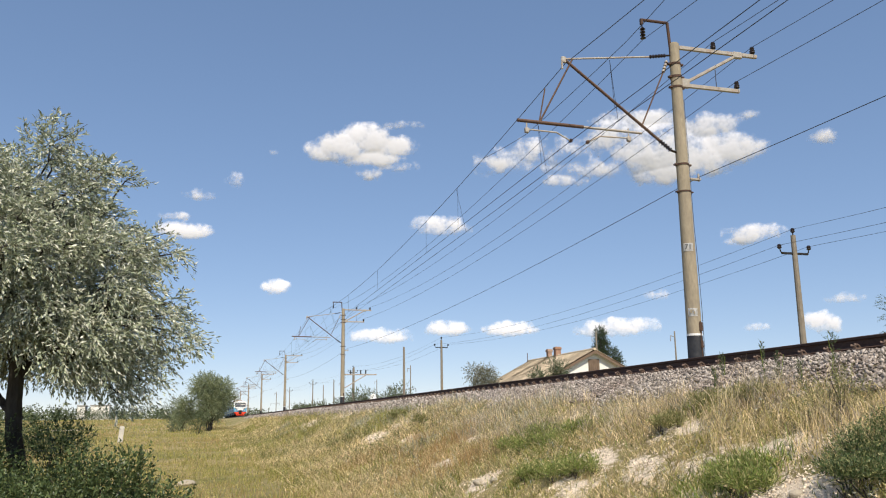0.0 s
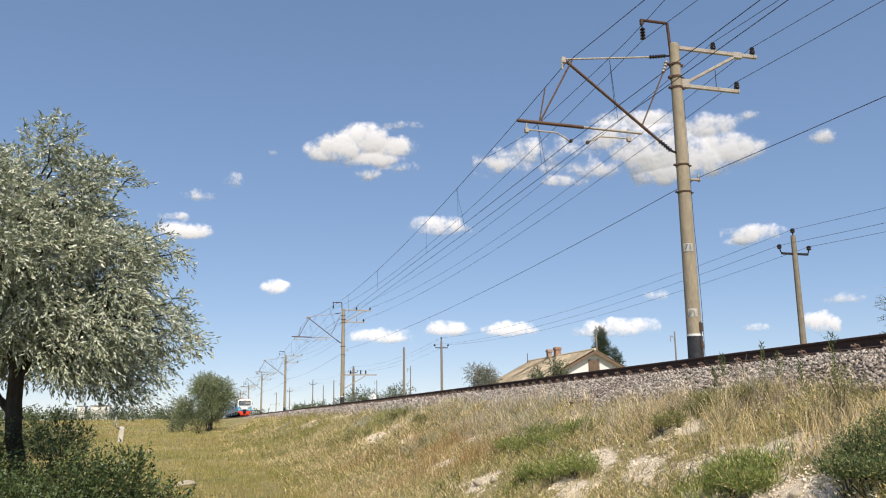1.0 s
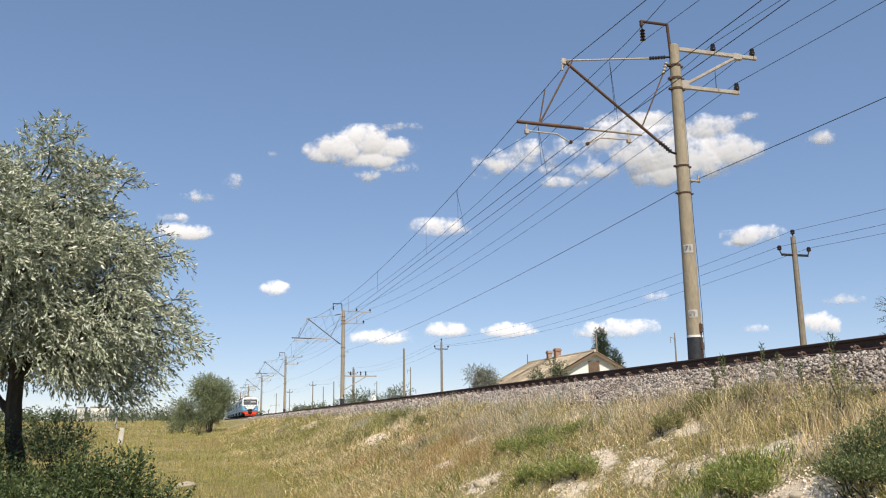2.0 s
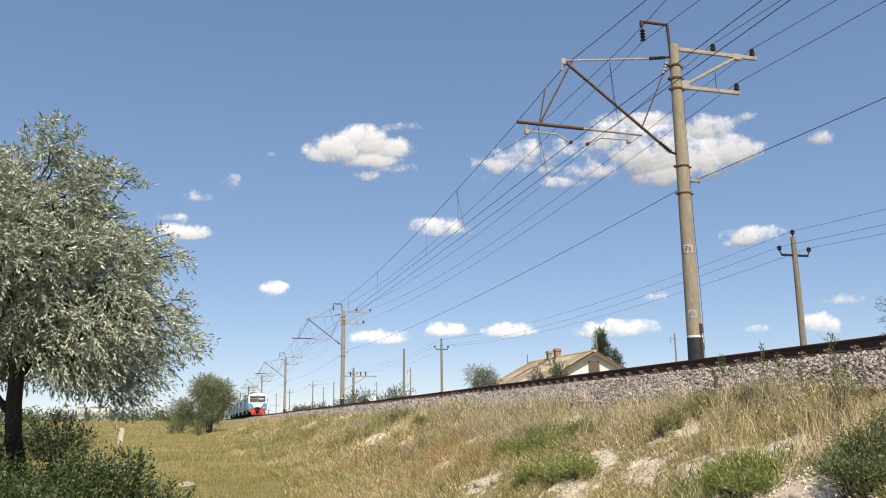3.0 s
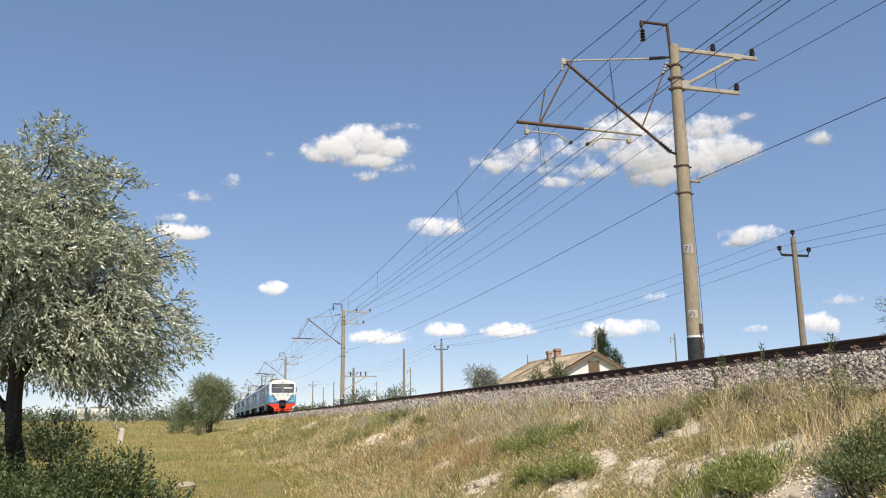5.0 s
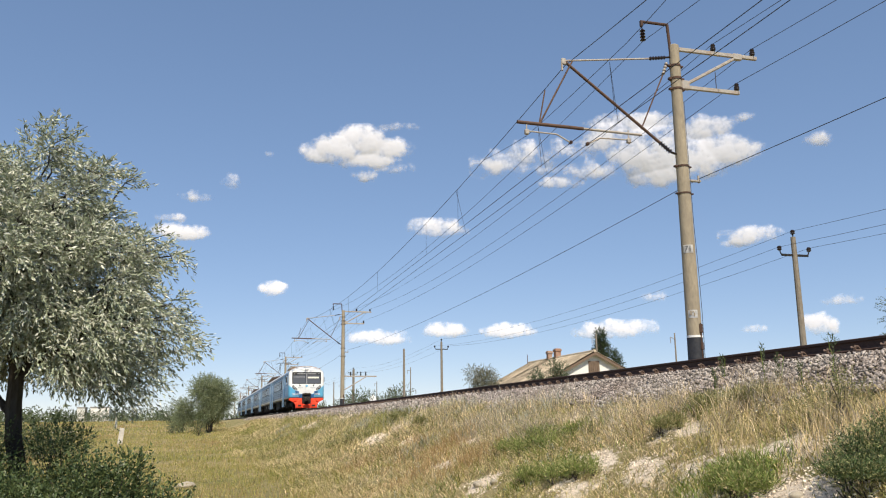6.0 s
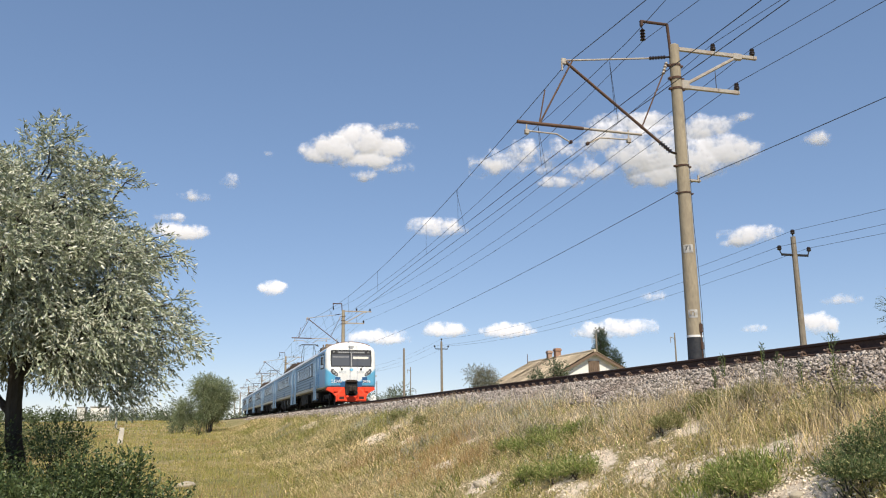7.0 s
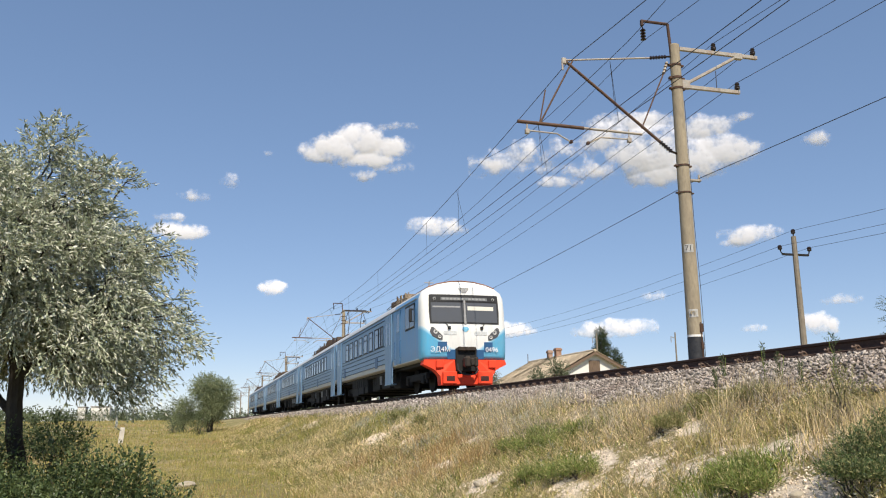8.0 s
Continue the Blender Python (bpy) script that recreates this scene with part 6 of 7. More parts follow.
def shrub(name, label, x, y, pts, twigs, L, W, material, seed, droop=0.1, twig=0.3):
    rs, rnd = np.random.RandomState(seed), random.Random(seed)
    z = gz(x, y)
    b = new(name)
    tagged(b, label, "shrub")
    b.location = (x, y, z)
    bm = bmesh.new()
    S, D = [], []
    vol = np.array([c[3] ** 2 for c in pts])
    cnt = (twigs * vol / vol.sum()).astype(int)
    for c, m in zip(pts, cnt):
        cv = Vector((c[0], c[2], c[1]))
        for _ in range(4):
            limb(bm, (c[0] * 0.7, c[2] * 0.7, gz(x + c[0] * 0.7, y + c[2] * 0.7) - z - 0.08), cv + Vector((rnd.gauss(0, 0.4), rnd.gauss(0, 0.4), rnd.uniform(0, 0.8))) * c[3], 0.011, 0.004, rnd, 4, 0.08)
        v = rs.normal(size=(m, 3))
        v /= np.linalg.norm(v, axis=1, keepdims=True)
        S.append(np.array([c[0], c[2], c[1]]) + v * c[3] * rs.uniform(0.1, 1.05, (m, 1)) ** 0.6)
        D.append(v * 0.5 + np.array([0, 0, 0.9]) + rs.normal(0, 0.35, (m, 3)))
    part("woody_base", bm, BARK, b, "thin woody stems")
    S = np.concatenate(S)
    S[:, 2] = np.maximum(S[:, 2], 0.02)
    leaf_mesh("foliage", S, np.concatenate(D), 9, twig, L, W, material, b, rs, droop=droop, splay=1.0, label="dense leaves on upright shoots")


willow()
sx, sy = at_bearing(-8.0, 10.2)
shrub("undergrowth_shrub", "dark green broad-leaved shrub below the willow", sx, sy,
      [(-0.5, 0.55, 0.0, 0.45), (0.0, 0.5, 0.0, 0.48), (0.5, 0.6, 0.1, 0.4), (0.9, 0.45, 0.0, 0.36), (0.2, 0.95, 0.2, 0.22), (1.25, 0.3, 0.1, 0.25), (-1.1, 0.7, 0.1, 0.5), (0.3, 0.25, -0.3, 0.4), (0.62, 0.95, 0.1, 0.2)],
      2300, 0.05, 0.027, LEAF_SHRUB, 23)
shrub("undergrowth_shrub", "dark leafy shrub round the willow's trunk", *at_bearing(-11.2, 11.2),
      [(0.1, 0.6, 0.3, 0.45), (-0.5, 1.1, 0.5, 0.5), (0.45, 1.25, 0.5, 0.3), (0.1, 0.3, 0.2, 0.45), (0.55, 0.7, 0.5, 0.4)], 1300, 0.05, 0.024, LEAF_SHRUB, 24)
LEAF_SLOPE = leaf_mat("dusty_green_leaf", (0.22, 0.225, 0.08), (0.42, 0.36, 0.18), 0.3, vary=0.4)
LEAF_BANK = leaf_mat("bank_shrub_leaf", (0.085, 0.125, 0.042), (0.26, 0.26, 0.11), 0.35, vary=0.5, through_light=0.22)
LEAF_FRESH = leaf_mat("fresh_narrow_leaf", (0.20, 0.25, 0.06), (0.42, 0.38, 0.16), 0.25, vary=0.5, through_light=0.25)
shrub("embankment_shrub", "dense dark green shrub on the embankment flank", 5.03, 5.45,
      [(-0.28, -0.10, -0.2, 0.15), (-0.05, -0.02, -0.1, 0.18), (0.15, 0.08, 0.0, 0.18), (-0.1, 0.08, 0.15, 0.17), (0.12, 0.20, 0.15, 0.15), (0.35, 0.18, 0.0, 0.18), (-0.32, -0.02, 0.05, 0.14), (0.0, 0.22, 0.25, 0.1), (0.35, 0.33, 0.2, 0.13), (-0.4, -0.17, -0.1, 0.13), (0.25, -0.02, -0.35, 0.2)], 2000, 0.03, 0.0095, LEAF_BANK, 25, twig=0.15)
shrub("embankment_shrub", "feathery dusty green shrub on the embankment flank", 6.1, 7.0,
      [(0.0, 0.15, 0.0, 0.24), (0.25, 0.2, 0.1, 0.2), (-0.25, 0.08, 0.1, 0.2), (0.1, 0.32, 0.15, 0.16)], 220, 0.036, 0.009, LEAF_SLOPE, 26, droop=0.0, twig=0.22)
# bushy fresh herbs: place and size
for k, (x, y, r) in enumerate([(5.12, 12.9, 0.3), (5.3, 12.2, 0.3), (5.5, 13.3, 0.24), (5.05, 13.7, 0.2), (4.5, 10.3, 0.24), (4.66, 10.0, 0.2), (4.34, 11.0, 0.18), (4.72, 6.75, 0.24), (4.9, 7.0, 0.2), (4.62, 6.5, 0.16), (5.6, 12.0, 0.2), (4.7, 26.5, 0.34), (5.9, 22.5, 0.3), (6.2, 27.0, 0.34), (4.3, 28.0, 0.3), (6.3, 9.6, 0.2), (5.7, 9.6, 0.16), (6.4, 8.8, 0.22)]):
    fresh = k < 11
    shrub("bank_herb", "bushy fresh green herb on the embankment flank" if fresh else "dusty green herb on the embankment flank", x, y,
          [(0.0, r * 0.15, 0.0, r * 0.5), (r * 0.9, r * 0.35, r * 0.6, r * 0.4), (-r * 0.9, 0.0, -r * 0.6, r * 0.4), (r * 0.2, r * 0.1, -r * 1.1, r * 0.35), (-r * 0.4, r * 0.1, r * 1.1, r * 0.35)], int(300 * (0.6 + r)), 0.06 if y < 20 else 0.08, 0.008 if y < 20 else 0.016, LEAF_FRESH if fresh else LEAF_SLOPE, 400 + k, twig=0.15)
# ---------- grass and weeds ----------
STRAW = leaf_mat("dry_straw_blade", (0.68, 0.54, 0.315), (0.44, 0.385, 0.155), 0.3, rough=0.7, vary=0.5, through_light=0.22, patch=0.9, patch_scale=0.35, spec=0.2)
GREEN_BLADE = leaf_mat("green_grass_blade", (0.19, 0.25, 0.055), (0.46, 0.40, 0.16), 0.25, rough=0.6, vary=0.5, through_light=0.225, spec=0.2)
OLIVE_BLADE = leaf_mat("olive_meadow_blade", (0.32, 0.30, 0.085), (0.47, 0.37, 0.17), 0.35, rough=0.7, vary=0.45, through_light=0.22, patch=1.2, patch_scale=0.22, spec=0.2)
WORMWOOD = leaf_mat("grey_wormwood_blade", (0.36, 0.37, 0.30), (0.46, 0.41, 0.28), 0.3, rough=0.7, vary=0.45, through_light=0.2, spec=0.2)
RUSSET = leaf_mat("russet_seeding_grass", (0.40, 0.26, 0.12), (0.48, 0.35, 0.17), 0.4, rough=0.7, vary=0.45, through_light=0.22, spec=0.2)


BLEACHED = leaf_mat("bleached_straw_blade", (0.82, 0.66, 0.43), (0.52, 0.42, 0.2), 0.25, rough=0.75, vary=0.5, through_light=0.2, spec=0.2)
DEAD = leaf_mat("dead_brown_stem", (0.26, 0.19, 0.12), (0.40, 0.33, 0.23), 0.4, rough=0.8, vary=0.5, through_light=0.1, spec=0.1)


def blades(name, x, y, h, w, lean, material, label, seed):
    """Bent blades standing on the ground, two triangles and a tip each."""
    rs = np.random.RandomState(seed)
    n = len(x)
    z = ground_z(x, y) - 0.01
    a = rs.uniform(0, 2 * np.pi, n)
    side = np.stack([np.cos(a), np.sin(a), np.zeros(n)], 1)
    b = rs.uniform(0, 2 * np.pi, n)
    out = np.stack([np.cos(b), np.sin(b), np.zeros(n)], 1) * (lean * rs.uniform(0.2, 1.3, n))[:, None]
    base = np.stack([x, y, z], 1)
    up = np.array([0, 0, 1.0])
    h = h * np.clip(0.85 + 0.75 * waves(x * 0.8 + 5, y * 0.8), 0.35, 1.7)      # taller and shorter patches
    hh, ww = h[:, None], w[:, None]
    mid = base + up * hh * 0.55 + out * hh * 0.3
    tip = base + up * hh * 0.95 + out * hh
    V = np.stack([base - side * ww * 0.5, base + side * ww * 0.5, mid + side * ww * 0.4, mid - side * ww * 0.4, tip], 1).reshape(-1, 3)
    k = np.arange(n)[:, None] * 5
    F = np.concatenate([k + np.array([[0, 1, 2]]), k + np.array([[0, 2, 3]]), k + np.array([[3, 2, 4]])], 0)
    ob = raw_mesh(name, V, F, material)
    return tagged(ob, label, "grass", kind="stuff")


def tufts(rs, cx, cy, per, spread):
    x = np.repeat(cx, per) + rs.normal(0, spread, len(cx) * per)
    y = np.repeat(cy, per) + rs.normal(0, spread, len(cx) * per)
    return x, y


def sward():
    rs = np.random.RandomState(101)

    def area(n, x0, x1, y0, y1, pw=1.0):
        return rs.uniform(x0, x1, n), y0 + (y1 - y0) * rs.uniform(0, 1, n) ** pw

    def cull(x, y, hard=0.75, edge=6.5):
        d = worn(x, y)
        k = (rs.uniform(size=len(x)) > d * 1.25 * hard) & (x < edge + 0.25 * waves(x * 0.3, y) + rs.normal(0, 0.12, len(x)))
        return x[k], y[k]

    def kind(x, y):
        return np.sin(x * 0.9 + 1.3 * np.sin(y * 0.37)) * np.sin(y * 0.55 + x * 0.3) + 0.35 * waves(x * 0.7, y * 0.6)

    # embankment flank, near to far: centres, blades to a tuft, reach, height, width
    for i, (n, per, x0, x1, y0, y1, pw, sp, h, w) in enumerate([(2500, 17, 2.2, 6.9, 4.5, 18, 1.0, 0.06, 0.17, 0.007), (2900, 16, 2.0, 6.9, 18, 42, 1.0, 0.09, 0.25, 0.011), (3200, 12, 1.5, 6.9, 42, 110, 1.15, 0.22, 0.26, 0.022)]):
        cx, cy = area(n, x0, x1, y0, y1, pw)
        cx, cy = cull(cx, cy)
        q = kind(cx, cy) + rs.normal(0, 0.35, len(cx))
        for nm, lo, hi, mt, lb, hs in [("dry_grass", -9, -0.02, STRAW, "dry straw-coloured grass on the embankment", 1.0), ("green_grass", 0.85, 9, GREEN_BLADE, "fresh green grass tufts on the embankment", 0.9), ("russet_grass", -0.02, 0.85, OLIVE_BLADE, "olive and russet seeding grass on the embankment", 1.05)]:
            k = (q > lo) & (q <= hi)
            x, y = tufts(rs, cx[k], cy[k], per, sp)
            x, y = cull(x, y, 0.7, 6.6)
            blades(nm, x, y, h * hs * rs.uniform(0.2, 1.45, len(x)), w * rs.uniform(0.6, 1.4, len(x)), 1.15, mt, lb, 200 + i)
    # tall pale stalks along the ballast edge
    cx, cy = area(300, 5.6, 6.6, 5, 26, 1.0)
    x, y = tufts(rs, cx, cy, 9, 0.09)
    blades("tall_dry_grass", x, y, rs.uniform(0.12, 0.5, len(x)), rs.uniform(0.004, 0.008, len(x)), 0.6, BLEACHED, "tall bleached grass stalks along the ballast edge", 211)
    cx, cy = area(150, 5.3, 6.6, 5.4, 8.6)
    x, y = tufts(rs, cx, cy, 12, 0.07)
    blades("tall_yellow_grass", x, y, rs.uniform(0.18, 0.48, len(x)), rs.uniform(0.004, 0.007, len(x)), 0.7, STRAW, "tall yellow grass stalks beside the dark shrub", 216)
    # green clumps
    cx = np.array([5.26, 5.49, 4.99, 4.93, 6.08, 4.86, 4.78, 4.26, 3.95, 5.4, 5.1, 4.7, 5.0, 6.3, 5.9])
    cy = np.array([12.75, 14.06, 11.9, 7.08, 11.77, 26.8, 10.9, 10.97, 34.3, 12.3, 13.2, 7.4, 6.8, 9.6, 14.4])
    x, y = tufts(rs, cx, cy, 420, 0.2)
    blades("green_grass_clump", x, y, rs.uniform(0.08, 0.22, len(x)), rs.uniform(0.006, 0.011, len(x)), 0.95, GREEN_BLADE, "lush green grass clumps on the embankment", 212)
    # silver wormwood
    cx = np.array([6.4, 6.3, 4.84, 4.7, 6.0, 6.25, 6.4, 6.3, 5.6, 6.2, 6.3, 4.5])
    cy = np.array([24.3, 20.7, 54.6, 18.7, 16.9, 18.6, 22.4, 27.5, 30.5, 15.4, 32.0, 48.0])
    x, y = tufts(rs, cx, cy, 420, 0.34)
    blades("wormwood", x, y, rs.uniform(0.12, 0.38, len(x)), rs.uniform(0.008, 0.016, len(x)), 0.35, WORMWOOD, "silver-grey wormwood tufts near the ballast", 213)
    cx = np.array([4.4, 4.7, 4.2, 4.9, 3.8, 5.2, 4.5, 3.6])
    cy = np.array([16.5, 17.4, 18.2, 19.5, 15.6, 17.0, 14.2, 20.5])
    x, y = tufts(rs, cx, cy, 420, 0.33)
    blades("russet_grass_patch", x, y, rs.uniform(0.15, 0.4, len(x)), rs.uniform(0.006, 0.011, len(x)), 0.6, RUSSET, "russet seeding grass patches on the embankment", 215)
    # brown dry brush
    cx, cy = area(60, 5.2, 6.7, 6, 20)
    x, y = tufts(rs, cx, cy, 60, 0.16)
    blades("dry_brush", x, y, rs.uniform(0.15, 0.5, len(x)), rs.uniform(0.004, 0.008, len(x)), 0.9, mat("bleached_twig", (0.40, 0.34, 0.26), 0.9, island=0.4), "tangled bleached dry stems on the embankment", 214)
    # meadow
    for i, (n, per, x0, x1, y0, y1, pw, sp, h, w) in enumerate([(4400, 10, -9, 3.2, 9, 34, 1.0, 0.12, 0.17, 0.009), (4600, 9, -22, 3.0, 34, 90, 1.0, 0.22, 0.2, 0.022), (3400, 8, -50, 3.0, 90, 200, 1.1, 0.5, 0.26, 0.06)]):
        cx, cy = area(n, x0, x1, y0, y1, pw)
        k = worn(cx, cy) < 0.35
        cx, cy = cx[k], cy[k]
        x, y = tufts(rs, cx, cy, per, sp)
        q = np.sin(x * 0.21 + 1.0) * np.sin(y * 0.13 + 0.4 * np.sin(x * 0.3)) + rs.normal(0, 0.4, len(x))
        for nm, lo, hi, mt, lb in [("meadow_grass", -9, 0.75, OLIVE_BLADE, "yellow-olive meadow grass of the field"), ("russet_meadow_grass", 0.75, 9, RUSSET, "russet seeding grass patches in the field")]:
            kk = (q > lo) & (q <= hi)
            blades(nm, x[kk], y[kk], h * rs.uniform(0.4, 1.4, kk.sum()), w * rs.uniform(0.6, 1.4, kk.sum()), 0.5, mt, lb, 230 + i)
    # low matted litter of dry stems, and a green undergrowth of short blades
    for nm, n, h, w, mt, lb, sd in [("dry_litter", 70000, 0.075, 0.006, BLEACHED, "matted dry stems lying on the embankment", 251), ("short_green_grass", 14000, 0.085, 0.006, GREEN_BLADE, "short green grass between dry stems", 252), ("brown_litter", 12000, 0.08, 0.006, DEAD, "brown dead stems lying on the embankment", 253)]:
        x, y = area(n, 2.6, 6.8, 4.6, 24, 1.25)
        x, y = cull(x, y, 1.1, 6.7)
        far = 1 + np.clip((y - 9) / 12, 0, 1.4)
        blades(nm, x, y, h * far * rs.uniform(0.4, 1.6, len(x)), w * far * rs.uniform(0.6, 1.4, len(x)), 1.9, mt, lb, sd)
    # rubble in the worn places
    px, py = area(120000, 3.0, 6.9, 4.5, 50, 1.7)
    k = rs.uniform(size=len(px)) < worn(px, py) * 1.1 - 0.2
    px, py = px[k], py[k]
    chalk = mat("chalky_rubble", (0.80, 0.69, 0.55), 0.95, scale=12, vary=0.2, bump=0.3, dirt=(0.33, 0.26, 0.18), dirt_scale=2, island=0.3, spec=0.1)
    scatter_stones("rubble", px, py, ground_z(px, py), rs.uniform(0.008, 0.034, len(px)) * np.where(py > 20, 1.8, 1.0), chalk, "pale chalky rubble in worn places of the bank", "rubble", 15)


sward()


def herbs():
    """Low leafy herbs between the grasses."""
    rs = np.random.RandomState(77)
    for nm, n, x0, x1, y0, y1, L, mt, lb in [("herb", 3800, 2.4, 6.6, 4.6, 20, 0.034, LEAF_SLOPE, "low dusty green herbs on the embankment"), ("herb_far", 4200, 2.0, 6.6, 20, 70, 0.07, LEAF_SLOPE, "low dusty green herbs along the embankment"),
                                           ("silver_herb", 2200, 3.0, 6.6, 5, 45, 0.04, WORMWOOD, "low silver-grey herbs on the embankment"), ("dry_herb", 3600, 2.6, 6.6, 4.6, 24, 0.035, STRAW, "dried straw-coloured herbs on the embankment"),
                                           ("field_herb", 5000, -12, 3, 10, 60, 0.05, OLIVE_BLADE, "low olive herbs in the field")]:
        x, y = rs.uniform(x0, x1, n), y0 + (y1 - y0) * rs.uniform(0, 1, n) ** 1.2
        k = (worn(x, y) < 0.55) & (np.sin(x * 2.1 + y * 0.8) + np.sin(y * 1.7 - x) + rs.normal(0, 0.7, n) > -0.3)
        x, y = x[k], y[k]
        S = np.stack([x, y, ground_z(x, y) + rs.uniform(0.0, 0.05, len(x))], 1)
        D = np.concatenate([rs.normal(0, 0.7, (len(x), 2)), np.ones((len(x), 1))], 1)
        ob = leaf_mesh(nm, S, D, 9, L * 5, L, L * 0.35, mt, None, rs, droop=0.1, splay=1.2)
        tagged(ob, lb, "herbs", kind="stuff")


herbs()


def tall_weed(x, y, h, seed):
    rs, rnd = np.random.RandomState(seed), random.Random(seed)
    z = gz(x, y)
    wd = new("tall_weed")
    tagged(wd, "tall green weed growing out of the ballast", "weed", group="weeds in the ballast")
    wd.location = (x, y, z)
    bm = bmesh.new()
    limb(bm, (0, 0, -0.05), (rnd.gauss(0, 0.04), 0, h), 0.006, 0.003, rnd, 5, 0.02)
    part("stem", bm, GREEN_BLADE, wd)
    zz = np.linspace(0.05, h, 42)
    S = np.stack([rs.normal(0, 0.012, 42), rs.normal(0, 0.012, 42), zz], 1)
    D = np.concatenate([rs.normal(size=(42, 2)) * 0.55, np.full((42, 1), 1.4)], 1)
    leaf_mesh("leaves", S, D, 4, 0.045, 0.045, 0.009, LEAF_GREEN, wd, rs, droop=0.0, splay=0.6)


for k, (x, y, h) in enumerate([(6.85, 9.15, 0.52), (6.75, 7.78, 0.56), (7.1, 10.4, 0.34), (6.9, 8.95, 0.36), (6.75, 10.1, 0.3), (6.7, 8.3, 0.3)]):
    tall_weed(x, y, h, 300 + k)


def rock(x, y, w, h, seed):
    rs = np.random.RandomState(seed)
    bm = bmesh.new()
    bmesh.ops.create_icosphere(bm, subdivisions=3, radius=0.5)
    for v in bm.verts:
        v.co *= 1 + 0.25 * noise.noise(v.co * 2.3 + Vector((seed, 0, 0))) + 0.1 * noise.noise(v.co * 6)
        v.co.x *= w
        v.co.y *= w * 0.7
        v.co.z *= h
    ob = part("chalk_rock", bm, mat("chalk_rock", (0.40, 0.35, 0.27), 0.95, scale=8, vary=0.2, bump=0.5, dirt=(0.3, 0.24, 0.16), dirt_scale=3), None, m=pose(x, y, gz(x, y) + h * 0.15, 0, 0, seed * 40))
    tagged(ob, "pale chalky rock lying in the grass", "rock", group="rocks in the grass")


for k, (x, y, w, h) in enumerate([(-0.35, 22.8, 0.5, 0.18), (4.05, 12.4, 0.22, 0.12), (4.2, 12.1, 0.14, 0.09), (4.7, 6.0, 0.13, 0.08), (5.05, 7.7, 0.18, 0.1)]):
    rock(x, y, w, h, k + 1)
# ---------- fair-weather clouds ----------
def cloud_material():
    m = bpy.data.materials.new("cumulus")
    m.use_nodes = True
    n, l = m.node_tree.nodes, m.node_tree.links
    n.remove(n["Principled BSDF"])
    tc = n.new("ShaderNodeTexCoord")
    oi = n.new("ShaderNodeObjectInfo")
    off = n.new("ShaderNodeVectorMath")
    off.operation = "MULTIPLY_ADD"
    l.new(tc.outputs["Object"], off.inputs[0])
    off.inputs[1].default_value = (1, 1, 1)
    cm = n.new("ShaderNodeCombineXYZ")
    mu = n.new("ShaderNodeMath")
    mu.operation = "MULTIPLY"
    mu.inputs[1].default_value = 9000
    l.new(oi.outputs["Random"], mu.inputs[0])
    l.new(mu.outputs[0], cm.inputs[0])
    l.new(cm.outputs[0], off.inputs[2])
    at = n.new("ShaderNodeAttribute")
    at.attribute_name = "body"
    tn = n.new("ShaderNodeTexNoise")
    tn.inputs["Scale"].default_value, tn.inputs["Detail"].default_value, tn.inputs["Roughness"].default_value = 0.026, 9, 0.55
    l.new(off.outputs[0], tn.inputs["Vector"])
    ad = n.new("ShaderNodeMath")
    ad.operation = "MULTIPLY_ADD"
    l.new(tn.outputs["Fac"], ad.inputs[0])
    ad.inputs[1].default_value = 1.3
    l.new(at.outputs["Fac"], ad.inputs[2])
    mr = n.new("ShaderNodeMapRange")
    mr.interpolation_type = "SMOOTHSTEP"
    mr.inputs["From Min"].default_value, mr.inputs["From Max"].default_value = 0.66, 1.4
    mr.inputs["To Max"].default_value = 0.93
    l.new(ad.outputs[0], mr.inputs["Value"])
    df = n.new("ShaderNodeBsdfDiffuse")
    df.inputs["Color"].default_value = (0.94, 0.935, 0.99, 1)
    tl = n.new("ShaderNodeBsdfTranslucent")
    tl.inputs["Color"].default_value = (0.94, 0.935, 0.99, 1)
    bp = n.new("ShaderNodeBump")
    bp.inputs["Strength"].default_value, bp.inputs["Distance"].default_value = 0.012, 30.0
    l.new(tn.outputs["Fac"], bp.inputs["Height"])
    l.new(bp.outputs[0], df.inputs["Normal"])
    mx0 = n.new("ShaderNodeMixShader")
    mx0.inputs[0].default_value = 0.06
    l.new(df.outputs[0], mx0.inputs[1])
    l.new(tl.outputs[0], mx0.inputs[2])
    tr = n.new("ShaderNodeBsdfTransparent")
    mx = n.new("ShaderNodeMixShader")
    l.new(mr.outputs[0], mx.inputs[0])
    l.new(tr.outputs[0], mx.inputs[1])
    l.new(mx0.outputs[0], mx.inputs[2])
    l.new(mx.outputs[0], n["Material Output"].inputs["Surface"])
    return m


CLOUD = cloud_material()
CLOUDS = []


